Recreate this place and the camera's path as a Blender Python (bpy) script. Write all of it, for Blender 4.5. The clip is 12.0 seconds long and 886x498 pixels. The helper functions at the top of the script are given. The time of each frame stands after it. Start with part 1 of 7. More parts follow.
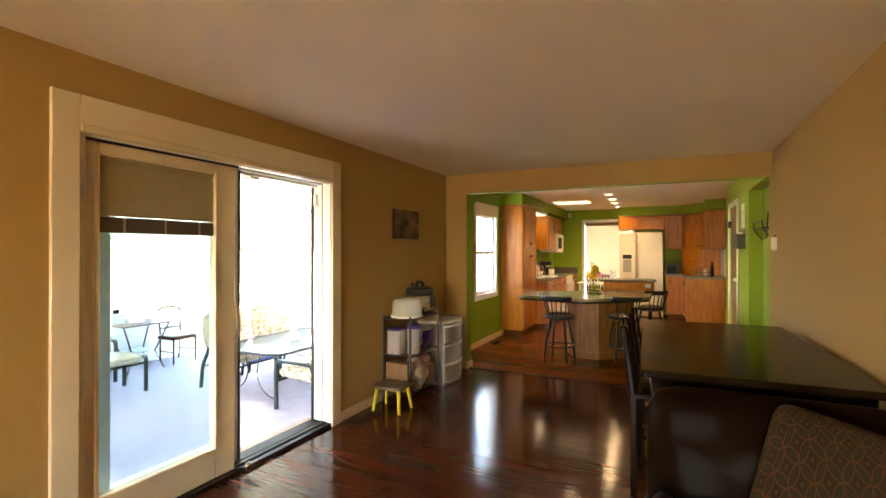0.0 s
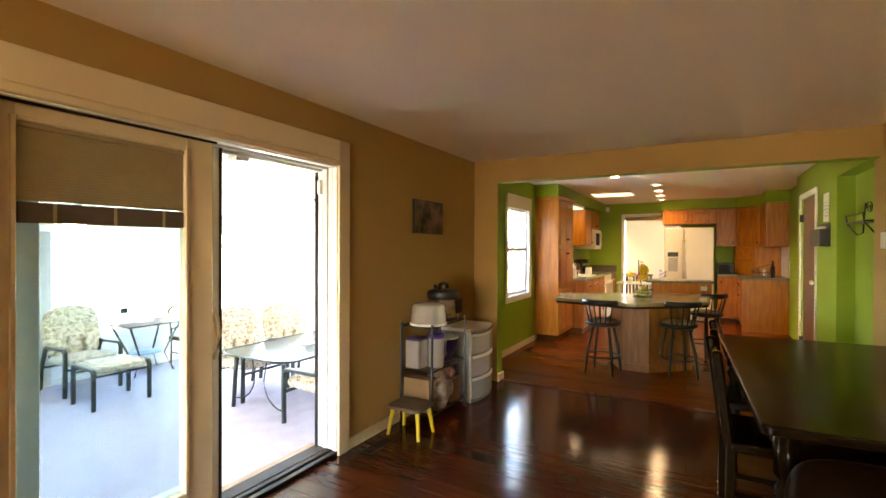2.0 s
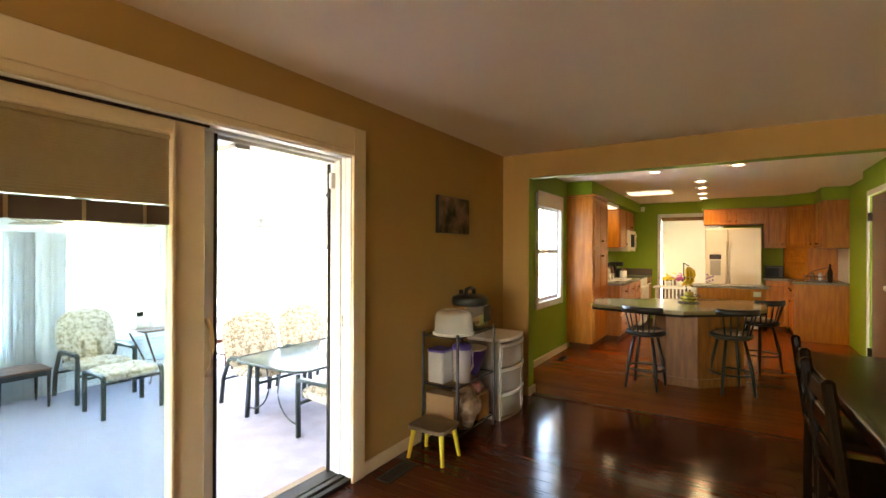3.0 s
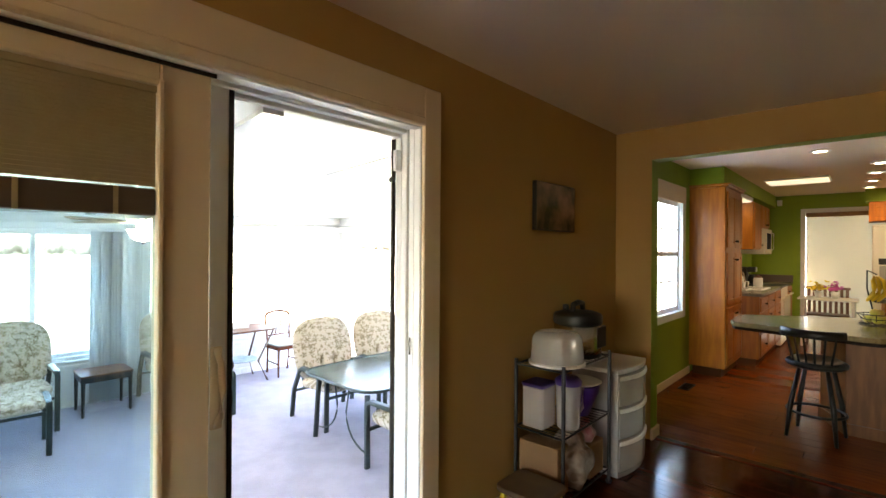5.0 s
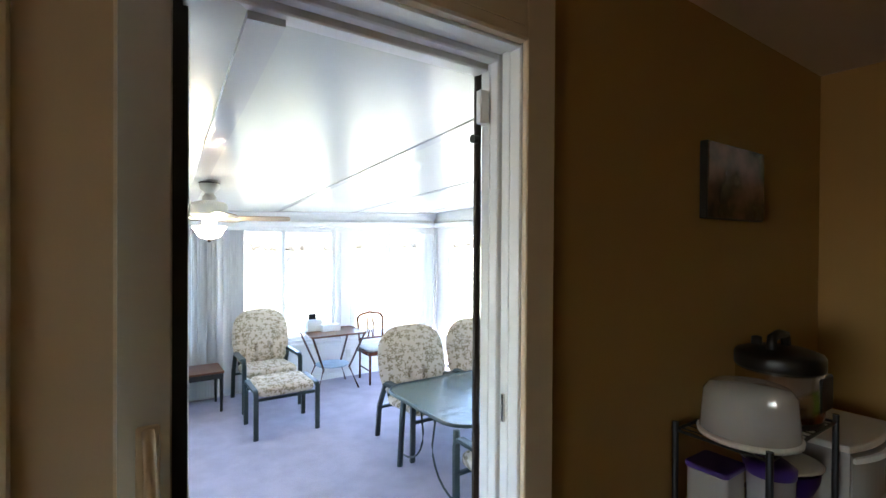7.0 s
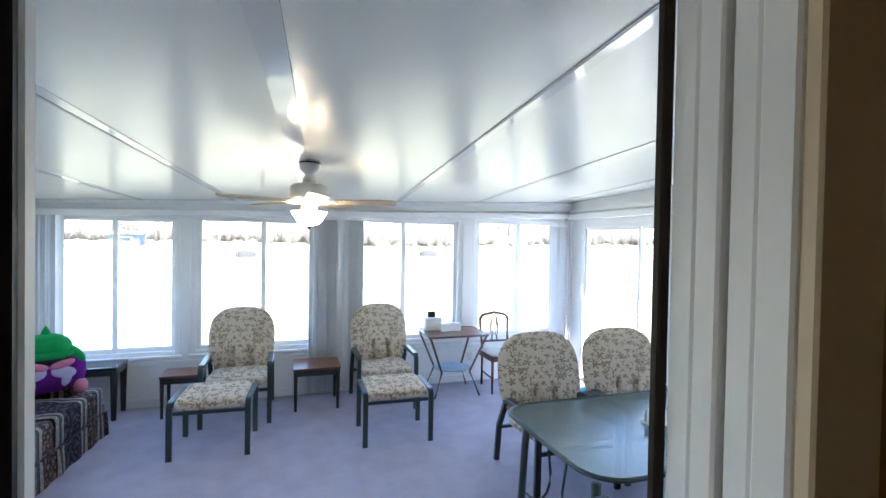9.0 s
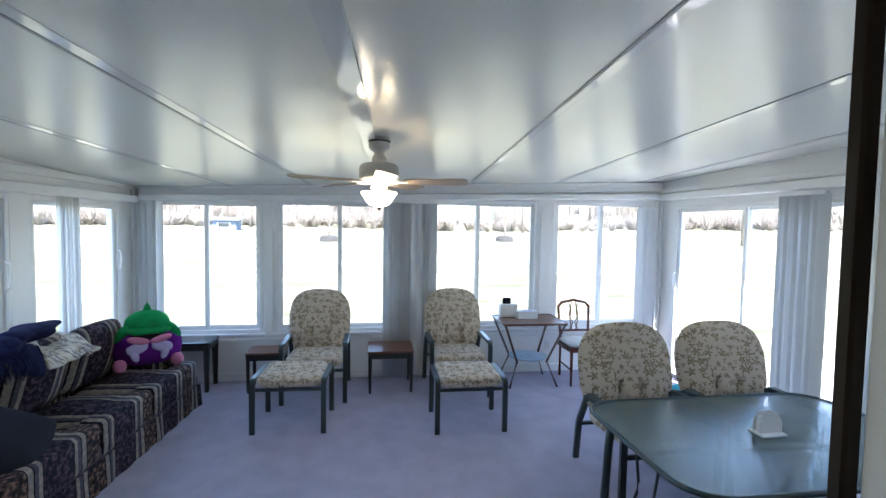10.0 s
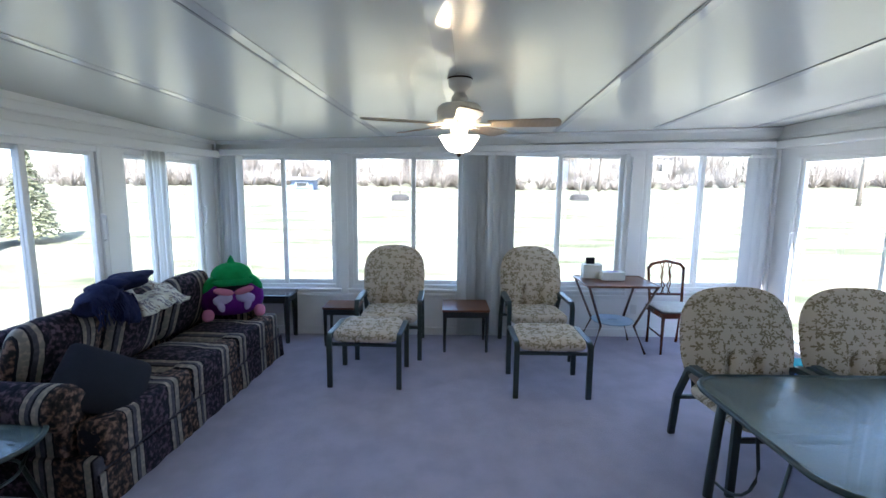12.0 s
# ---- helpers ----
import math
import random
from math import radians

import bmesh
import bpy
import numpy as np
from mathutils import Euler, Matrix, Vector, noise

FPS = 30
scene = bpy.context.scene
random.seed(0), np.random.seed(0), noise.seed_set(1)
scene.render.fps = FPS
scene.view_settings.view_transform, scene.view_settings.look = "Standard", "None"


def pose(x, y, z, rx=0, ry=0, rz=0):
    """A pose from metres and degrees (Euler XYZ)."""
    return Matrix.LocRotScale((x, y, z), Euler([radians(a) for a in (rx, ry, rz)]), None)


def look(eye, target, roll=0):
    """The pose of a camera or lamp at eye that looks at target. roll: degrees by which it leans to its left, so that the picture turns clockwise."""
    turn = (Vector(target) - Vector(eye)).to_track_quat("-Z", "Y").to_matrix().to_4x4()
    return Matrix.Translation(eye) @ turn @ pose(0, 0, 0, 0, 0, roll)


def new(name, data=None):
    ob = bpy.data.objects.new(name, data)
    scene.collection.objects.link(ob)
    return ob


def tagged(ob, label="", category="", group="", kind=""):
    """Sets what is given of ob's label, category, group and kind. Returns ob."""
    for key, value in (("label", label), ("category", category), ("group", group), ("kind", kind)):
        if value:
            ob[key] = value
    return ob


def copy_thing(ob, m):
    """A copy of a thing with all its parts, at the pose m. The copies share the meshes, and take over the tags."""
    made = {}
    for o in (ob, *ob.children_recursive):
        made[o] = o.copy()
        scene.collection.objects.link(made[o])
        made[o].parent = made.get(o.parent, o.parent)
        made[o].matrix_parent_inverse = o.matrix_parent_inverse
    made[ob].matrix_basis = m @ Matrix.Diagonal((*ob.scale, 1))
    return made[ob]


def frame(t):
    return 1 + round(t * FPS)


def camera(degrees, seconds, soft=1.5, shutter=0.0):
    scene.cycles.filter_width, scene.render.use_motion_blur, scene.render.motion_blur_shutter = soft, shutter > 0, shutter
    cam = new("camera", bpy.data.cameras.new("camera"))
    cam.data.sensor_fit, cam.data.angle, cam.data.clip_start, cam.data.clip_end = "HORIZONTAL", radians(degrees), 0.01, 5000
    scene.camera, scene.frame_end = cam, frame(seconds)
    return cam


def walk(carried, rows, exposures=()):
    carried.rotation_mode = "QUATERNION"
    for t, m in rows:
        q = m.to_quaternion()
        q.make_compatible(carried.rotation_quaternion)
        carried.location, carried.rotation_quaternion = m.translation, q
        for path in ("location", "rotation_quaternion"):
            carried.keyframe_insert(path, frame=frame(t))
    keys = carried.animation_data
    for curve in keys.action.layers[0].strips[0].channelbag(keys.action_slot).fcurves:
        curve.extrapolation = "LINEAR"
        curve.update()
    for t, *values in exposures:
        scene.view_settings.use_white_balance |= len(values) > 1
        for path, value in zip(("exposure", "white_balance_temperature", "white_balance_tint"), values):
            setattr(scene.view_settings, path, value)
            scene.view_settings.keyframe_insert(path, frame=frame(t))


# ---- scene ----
cam = camera(87.5, 12.0)
PATH = [
    (0, (-1.184, 1.955, 1.458), (-2.059, 3.754, 1.465), -0.0),
    (0.5, (-1.245, 2.055, 1.454), (-2.132, 3.848, 1.46), 0.0),
    (1, (-1.316, 2.21, 1.456), (-2.218, 3.995, 1.458), 0.1),
    (1.5, (-1.387, 2.379, 1.469), (-2.322, 4.147, 1.463), 0.1),
    (2, (-1.481, 2.548, 1.463), (-2.459, 4.293, 1.453), 0.2),
    (2.5, (-1.6, 2.729, 1.462), (-2.621, 4.448, 1.454), 0.3),
    (3, (-1.694, 2.88, 1.45), (-2.76, 4.573, 1.451), 0.2),
    (5, (-2.179, 3.504, 1.455), (-3.536, 4.973, 1.458), 0.4),
    (5.5, (-2.329, 3.662, 1.458), (-3.757, 5.063, 1.455), 0.4),
    (6, (-2.49, 3.843, 1.468), (-3.991, 5.164, 1.452), 0.3),
    (6.5, (-2.62, 3.981, 1.469), (-4.201, 5.207, 1.452), 0.3),
    (8.5, (-3.236, 4.419, 1.435), (-5.08, 5.192, 1.416), 0.8),
    (9, (-3.343, 4.481, 1.421), (-5.244, 5.099, 1.387), 1.0),
    (9.5, (-3.43, 4.523, 1.407), (-5.378, 4.972, 1.345), 1.0),
    (10, (-3.518, 4.544, 1.396), (-5.493, 4.844, 1.294), 0.9),
    (10.5, (-3.611, 4.526, 1.388), (-5.595, 4.719, 1.228), 0.9),
    (11, (-3.691, 4.515, 1.369), (-5.677, 4.615, 1.152), 0.8),
    (11.5, (-3.75, 4.499, 1.346), (-5.733, 4.541, 1.088), 0.6),
    (12, (-3.779, 4.49, 1.332), (-5.759, 4.495, 1.054), 0.6),
]
EXPOSURES = [(0.0, 6.03, 8500, 13), (3.0, 5.93, 8100, 12), (5.0, 5.22, 7200, 11), (6.5, 4.48, 6300, 10), (8.5, 3.78, 5900, 11), (9.5, 3.23, 5950, 11), (10.5, 2.8, 5950, 11), (12.0, 2.75, 5900, 11)]
walk(cam, [(t, look(eye, target, roll)) for t, eye, target, roll in PATH], EXPOSURES)

# ---- world, sun and lamps ----
SUN_EL, SUN_AZ = 50.0, 82.0      # degrees; azimuth from +y towards +x
world = bpy.data.worlds.new("sky")
scene.world = world
world.use_nodes = True
_wn = world.node_tree
_sky = _wn.nodes.new("ShaderNodeTexSky")
_sky.sky_type, _sky.sun_disc = "NISHITA", False
_sky.sun_elevation, _sky.sun_rotation = radians(SUN_EL), radians(SUN_AZ)
_wn.links.new(_sky.outputs[0], _wn.nodes["Background"].inputs[0])
_wn.nodes["Background"].inputs[1].default_value = 0.15


def lamp(name, kind, m, power, colour=(1, 1, 1), size=0.1, size_y=None):
    """A lamp at the pose m. power: watts, or the strength of a sun."""
    data = bpy.data.lights.new(name, kind)
    data.energy, data.color = power, colour
    if kind == "AREA":
        data.size = size
        if size_y:
            data.shape, data.size_y = "RECTANGLE", size_y
    elif kind == "SUN":
        data.angle = radians(size)
    else:
        data.shadow_soft_size = size
    ob = new(name, data)
    ob.matrix_world = m
    return ob


_az, _el = radians(SUN_AZ), radians(SUN_EL)
_to_sun = Vector((math.sin(_az) * math.cos(_el), math.cos(_az) * math.cos(_el), math.sin(_el)))
lamp("sun", "SUN", look(_to_sun * 30, (0, 0, 0)), 5.0, (1.0, 0.95, 0.88), 0.5)

# ---- plan, in metres ----
CEIL = 2.40                       # living room and kitchen
WX = -3.70                        # living room's west wall, inner face
WXO = -3.86                       # its sunroom face
EX = -0.30                        # living room's east wall
LY0, BEAM0, BEAM1 = -2.2, 7.22, 7.36
BEAM_Z = 2.16
KX0, KX1, KY1 = -3.78, -0.34, 13.6    # kitchen
SF = -0.36                        # sunroom floor
SX, SY0, SY1 = -8.85, 2.04, 8.10      # sunroom's west, south and north walls
DOOR_Y0, DOOR_Y1, DOOR_Z = 3.17, 5.0, 2.03


def sun_ceiling(x, y=5.0):
    """The roof panels fall towards the lawn and a little towards the south."""
    return 1.86 + 0.031 * (x - SX) + 0.036 * (y - 5.0)


# ---- materials ----
def material(name, colour, rough=0.6, metal=0.0, second=None, scale=6.0, amount=0.5, detail=6.0, bump=0.0, bump_scale=80.0, stretch=(1, 1, 1), spec=0.5, rough_var=0.0, island=0.0):
    """A material with two scales of variation: a broad one between two colours, and a fine bump."""
    m = bpy.data.materials.new(name)
    m.use_nodes = True
    nt = m.node_tree
    b = nt.nodes["Principled BSDF"]
    b.inputs["Roughness"].default_value, b.inputs["Metallic"].default_value = rough, metal
    b.inputs["Specular IOR Level"].default_value = spec
    tc = nt.nodes.new("ShaderNodeTexCoord")
    mp = nt.nodes.new("ShaderNodeMapping")
    mp.inputs["Scale"].default_value = stretch
    nt.links.new(tc.outputs["Object"], mp.inputs[0])
    n = nt.nodes.new("ShaderNodeTexNoise")
    n.inputs["Scale"].default_value, n.inputs["Detail"].default_value = scale, detail
    nt.links.new(mp.outputs[0], n.inputs["Vector"])
    mix = nt.nodes.new("ShaderNodeMix")
    mix.data_type = "RGBA"
    mix.inputs[6].default_value = (*colour, 1)
    mix.inputs[7].default_value = (*(second or [c * 0.85 for c in colour]), 1)
    mr = nt.nodes.new("ShaderNodeMapRange")
    mr.inputs[1].default_value, mr.inputs[2].default_value = 0.5 - 0.25 / max(amount, 0.01) * 0.5, 0.5 + 0.25 / max(amount, 0.01) * 0.5
    nt.links.new(n.outputs[0], mr.inputs[0])
    nt.links.new(mr.outputs[0], mix.inputs[0])
    out = mix.outputs[2]
    if island:
        rv = nt.nodes.new("ShaderNodeObjectInfo")
        va = nt.nodes.new("ShaderNodeVectorMath")
        va.operation = "MULTIPLY_ADD"
        va.inputs[1].default_value = (37.0, 53.0, 29.0)
        nt.links.new(rv.outputs["Random"], va.inputs[0])
        nt.links.new(mp.outputs[0], va.inputs[2])
        nt.links.new(va.outputs[0], n.inputs["Vector"])
        oi = nt.nodes.new("ShaderNodeObjectInfo")
        hs = nt.nodes.new("ShaderNodeHueSaturation")
        m2 = nt.nodes.new("ShaderNodeMapRange")
        m2.inputs[3].default_value, m2.inputs[4].default_value = 1 - island, 1 + island
        nt.links.new(oi.outputs["Random"], m2.inputs[0])
        nt.links.new(m2.outputs[0], hs.inputs["Value"])
        nt.links.new(out, hs.inputs["Color"])
        out = hs.outputs[0]
    nt.links.new(out, b.inputs["Base Color"])
    if rough_var:
        m3 = nt.nodes.new("ShaderNodeMapRange")
        m3.inputs[3].default_value, m3.inputs[4].default_value = rough - rough_var, rough + rough_var
        nt.links.new(n.outputs[0], m3.inputs[0])
        nt.links.new(m3.outputs[0], b.inputs["Roughness"])
    if bump:
        n2 = nt.nodes.new("ShaderNodeTexNoise")
        n2.inputs["Scale"].default_value, n2.inputs["Detail"].default_value = bump_scale, 4
        nt.links.new(mp.outputs[0], n2.inputs["Vector"])
        bp = nt.nodes.new("ShaderNodeBump")
        bp.inputs["Strength"].default_value, bp.inputs["Distance"].default_value = bump, 0.01
        nt.links.new(n2.outputs[0], bp.inputs["Height"])
        nt.links.new(bp.outputs[0], b.inputs["Normal"])
    return m


def glow(name, colour, strength):
    m = bpy.data.materials.new(name)
    m.use_nodes = True
    b = m.node_tree.nodes["Principled BSDF"]
    b.inputs["Base Color"].default_value = (*colour, 1)
    b.inputs["Emission Color"].default_value = (*colour, 1)
    b.inputs["Emission Strength"].default_value = strength
    return m


def clear(name, colour=(1, 1, 1), rough=0.0):
    """A window pane: mostly see-through, with a faint gloss."""
    m = bpy.data.materials.new(name)
    m.use_nodes = True
    nt = m.node_tree
    nt.nodes.remove(nt.nodes["Principled BSDF"])
    t, g, mx = (nt.nodes.new("ShaderNode" + k) for k in ("BsdfTransparent", "BsdfGlossy", "MixShader"))
    t.inputs[0].default_value = (*colour, 1)
    g.inputs["Roughness"].default_value = rough
    mx.inputs[0].default_value = 0.05
    nt.links.new(t.outputs[0], mx.inputs[1])
    nt.links.new(g.outputs[0], mx.inputs[2])
    nt.links.new(mx.outputs[0], nt.nodes["Material Output"].inputs[0])
    return m


TAN = material("tan wall paint", (0.42, 0.245, 0.075), 0.7, second=(0.395, 0.228, 0.068), scale=1.5, bump=0.12, bump_scale=160)
CEILING = material("ceiling paint", (0.86, 0.725, 0.59), 0.85, second=(0.82, 0.69, 0.56), scale=1.2, bump=0.2, bump_scale=120)
GREEN = material("lime green wall paint", (0.25, 0.36, 0.016), 0.6, second=(0.225, 0.33, 0.014), scale=1.5, bump=0.1, bump_scale=160)
TRIM = material("cream trim paint", (0.74, 0.60, 0.41), 0.45, second=(0.70, 0.56, 0.38), scale=2.0, bump=0.03, bump_scale=60)
WHITE = material("white vinyl", (0.87, 0.87, 0.865), 0.35, second=(0.84, 0.84, 0.835), scale=2.0)
CHERRY = material("dark cherry floorboard", (0.060, 0.012, 0.005), 0.13, second=(0.085, 0.020, 0.008), scale=3.0, stretch=(1.2, 14, 1), amount=0.7, bump=0.012, bump_scale=12, island=0.12, rough_var=0.04, spec=0.22)
KFLOOR = material("amber wood floor", (0.21, 0.046, 0.006), 0.24, second=(0.14, 0.028, 0.004), scale=4.0, stretch=(1.2, 12, 1), amount=0.8, bump=0.02, bump_scale=15, island=0.15, rough_var=0.05, spec=0.10)
CARPET = material("blue-grey carpet", (0.455, 0.43, 0.52), 0.95, second=(0.40, 0.378, 0.462), scale=5.0, amount=1.0, detail=9, bump=0.6, bump_scale=350, spec=0.1)
PANEL = material("glossy white ceiling panel", (0.83, 0.85, 0.80), 0.25, second=(0.80, 0.82, 0.77), scale=0.8, bump=0.03, bump_scale=5, spec=0.65)
SLICK = material("slick white metal cover", (0.80, 0.81, 0.80), 0.07, second=(0.77, 0.78, 0.77), scale=0.8, bump=0.02, bump_scale=9, spec=0.9)
OAK = material("honey oak", (0.50, 0.172, 0.019), 0.33, second=(0.36, 0.110, 0.012), scale=3.0, stretch=(9, 9, 1), amount=0.8, bump=0.05, bump_scale=20, island=0.1, spec=0.35)
ESPRESSO = material("espresso stained wood", (0.007, 0.0035, 0.0015), 0.17, second=(0.013, 0.0075, 0.0035), scale=5.0, stretch=(1, 8, 1), bump=0.02, bump_scale=20, spec=0.12)
LEATHER = material("brown leather", (0.0045, 0.0019, 0.0008), 0.40, second=(0.009, 0.0036, 0.0014), scale=5.0, bump=0.3, bump_scale=16, spec=0.03)
BLACK = material("black painted metal", (0.012, 0.012, 0.013), 0.4, bump=0.05)
GREENMETAL = material("dark green metal", (0.020, 0.035, 0.034), 0.35, second=(0.03, 0.045, 0.043), bump=0.05)
GRANITE = material("speckled grey-tan laminate", (0.27, 0.25, 0.20), 0.25, second=(0.14, 0.13, 0.11), scale=60, amount=0.9)
APPLIANCE = material("almond appliance enamel", (0.84, 0.78, 0.66), 0.28, scale=1.0)
STEEL = material("brushed steel", (0.60, 0.58, 0.55), 0.22, 1.0, scale=20, stretch=(1, 1, 20))
GLASS = clear("window glass")


# ---- building helpers ----
def bm_box(bm, x0, x1, y0, y1, z0, z1, bevel=0.0, seg=1):
    r = bmesh.ops.create_cube(bm, size=1.0, matrix=Matrix.LocRotScale(((x0 + x1) / 2, (y0 + y1) / 2, (z0 + z1) / 2), None, (abs(x1 - x0), abs(y1 - y0), abs(z1 - z0))))
    if bevel:
        edges = list({e for v in r["verts"] for e in v.link_edges})
        bmesh.ops.bevel(bm, geom=edges, offset=bevel, segments=seg, affect="EDGES", profile=0.5)
    return bm


def box(x0, x1, y0, y1, z0, z1, bevel=0.0, seg=1):
    return bm_box(bmesh.new(), x0, x1, y0, y1, z0, z1, bevel, seg)


def part(name, bm, mat, parent=None, label="", smooth=False):
    me = bpy.data.meshes.new(name)
    bm.normal_update()
    if smooth:
        for f in bm.faces:
            f.smooth = True
    bm.to_mesh(me)
    bm.free()
    for m in (mat if isinstance(mat, (list, tuple)) else [mat]):
        me.materials.append(m)
    ob = new(name, me)
    if parent:
        ob.parent = parent
    if label:
        tagged(ob, label)
    return ob


def thing(name, label, category, group="", m=None):
    ob = new(name)
    tagged(ob, label, category, group)
    if m is not None:
        ob.matrix_basis = m
    return ob


def structure(name, bm, mat, label="", category="", smooth=False):
    return tagged(part(name, bm, mat, smooth=smooth), label, category, kind="structure")


def tube(points, r, seg=10, closed=False):
    """A round bar along points, as a bmesh."""
    bm = bmesh.new()
    pts = [Vector(p) for p in points]
    rings = []
    n = len(pts)
    for i, p in enumerate(pts):
        a = pts[i - 1] if (i or closed) else p
        b = pts[(i + 1) % n] if (i < n - 1 or closed) else p
        d = (b - a).normalized()
        side = d.cross(Vector((0, 0, 1)))
        if side.length < 1e-3:
            side = d.cross(Vector((1, 0, 0)))
        side.normalize()
        up = side.cross(d)
        rr = r[i] if isinstance(r, (list, tuple)) else r
        rings.append([bm.verts.new(p + (side * math.cos(k * 2 * math.pi / seg) + up * math.sin(k * 2 * math.pi / seg)) * rr) for k in range(seg)])
    for i in range(n if closed else n - 1):
        q, w = rings[i], rings[(i + 1) % n]
        for k in range(seg):
            bm.faces.new((q[k], q[(k + 1) % seg], w[(k + 1) % seg], w[k]))
    if not closed:
        bm.faces.new(rings[0][::-1])
        bm.faces.new(rings[-1])
    bmesh.ops.recalc_face_normals(bm, faces=bm.faces[:])
    return bm


def lathe(profile, seg=32, m=None):
    """A turned shape from (radius, height) pairs."""
    bm = bmesh.new()
    rings = []
    for r, z in profile:
        if r < 1e-4:
            rings.append([bm.verts.new((0, 0, z))])
        else:
            rings.append([bm.verts.new((r * math.cos(k * 2 * math.pi / seg), r * math.sin(k * 2 * math.pi / seg), z)) for k in range(seg)])
    for q, w in zip(rings, rings[1:]):
        for k in range(seg):
            k2 = (k + 1) % seg
            if len(q) == 1 and len(w) > 1:
                bm.faces.new((q[0], w[k2], w[k]))
            elif len(w) == 1 and len(q) > 1:
                bm.faces.new((q[k], q[k2], w[0]))
            elif len(q) > 1:
                bm.faces.new((q[k], q[k2], w[k2], w[k]))
    bmesh.ops.recalc_face_normals(bm, faces=bm.faces[:])
    if m is not None:
        bm.transform(m)
    return bm


def prism(outline, z0, z1, bevel=0.0, seg=2):
    """A plate with the outline (x, y) from z0 to z1."""
    bm = bmesh.new()
    lo = [bm.verts.new((x, y, z0)) for x, y in outline]
    f = bm.faces.new(lo)
    r = bmesh.ops.extrude_face_region(bm, geom=[f])
    bmesh.ops.translate(bm, vec=(0, 0, z1 - z0), verts=[v for v in r["geom"] if isinstance(v, bmesh.types.BMVert)])
    bmesh.ops.recalc_face_normals(bm, faces=bm.faces[:])
    if bevel:
        es = [e for e in bm.edges if abs(e.verts[0].co.z - e.verts[1].co.z) < 1e-6]
        bmesh.ops.bevel(bm, geom=es, offset=bevel, segments=seg, affect="EDGES", profile=0.5)
    return bm


def rounded(x0, x1, y0, y1, r, n=6):
    pts = []
    for cx, cy, a in ((x1 - r, y1 - r, 0), (x0 + r, y1 - r, 90), (x0 + r, y0 + r, 180), (x1 - r, y0 + r, 270)):
        for k in range(n + 1):
            t = radians(a + 90 * k / n)
            pts.append((cx + r * math.cos(t), cy + r * math.sin(t)))
    return pts


def joined(*bms):
    out = bmesh.new()
    for b in bms:
        me = bpy.data.meshes.new("tmp")
        b.to_mesh(me)
        b.free()
        out.from_mesh(me)
        bpy.data.meshes.remove(me)
    return out


def wall_x(name, x0, x1, y0, y1, z0, z1, holes, mats, label):
    """A wall across x0..x1 that runs along y, with real holes (y0, y1, z0, z1). mats: of the faces."""
    return wall(name, "x", x0, x1, y0, y1, z0, z1, holes, mats, label)


def wall_y(name, y0, y1, x0, x1, z0, z1, holes, mats, label):
    return wall(name, "y", y0, y1, x0, x1, z0, z1, holes, mats, label)


def wall(name, axis, t0, t1, a0, a1, z0, z1, holes, mats, label):
    bm = bmesh.new()
    cuts_a = sorted({a0, a1, *(h[0] for h in holes), *(h[1] for h in holes)})
    cuts_z = sorted({z0, z1, *(h[2] for h in holes), *(h[3] for h in holes)})
    cells = {}
    for i in range(len(cuts_a) - 1):
        for j in range(len(cuts_z) - 1):
            ca, cz = (cuts_a[i] + cuts_a[i + 1]) / 2, (cuts_z[j] + cuts_z[j + 1]) / 2
            cells[i, j] = not any(h[0] < ca < h[1] and h[2] < cz < h[3] for h in holes)
    at = lambda t, a, z: (t, a, z) if axis == "x" else (a, t, z)
    def quad(ps, mi):
        f = bm.faces.new([bm.verts.new(p) for p in ps])
        f.material_index = mi
    for (i, j), solid in cells.items():
        if not solid:
            continue
        a, b, c, d = cuts_a[i], cuts_a[i + 1], cuts_z[j], cuts_z[j + 1]
        quad([at(t0, a, c), at(t0, b, c), at(t0, b, d), at(t0, a, d)], 0)
        quad([at(t1, a, c), at(t1, b, c), at(t1, b, d), at(t1, a, d)], 1)
        for di, dj, ps in ((-1, 0, [(t0, a, c), (t1, a, c), (t1, a, d), (t0, a, d)]), (1, 0, [(t0, b, c), (t1, b, c), (t1, b, d), (t0, b, d)]),
                           (0, -1, [(t0, a, c), (t1, a, c), (t1, b, c), (t0, b, c)]), (0, 1, [(t0, a, d), (t1, a, d), (t1, b, d), (t0, b, d)])):
            if not cells.get((i + di, j + dj), False):
                quad([at(*p) for p in ps], 2 if len(mats) > 2 else 1)
    bmesh.ops.remove_doubles(bm, verts=bm.verts[:], dist=1e-5)
    bmesh.ops.recalc_face_normals(bm, faces=bm.faces[:])
    return structure(name, bm, mats, label, "wall")


# ---- shell of the house ----
structure("floor_living", box(WX - 0.16, EX + 0.1, LY0, 7.30, -0.2, -0.012), CHERRY, "dark cherry hardwood floor", "floor")
structure("floor_kitchen", box(KX0 - 0.1, KX1 + 1.0, 7.30, 13.7, -0.2, -0.012), KFLOOR, "amber wood kitchen floor", "floor")
wall_x("wall_west", WX, WXO, LY0, 7.22, -0.36, 2.9, [(DOOR_Y0 - 0.05, DOOR_Y1 + 0.05, 0.0, DOOR_Z + 0.03)], [TAN, WHITE, WHITE], "tan painted wall with a sliding door opening")
wall_x("wall_east", EX, EX + 0.12, LY0, 7.40, -0.1, CEIL + 0.1, [], [TAN, TAN], "plain tan painted wall")
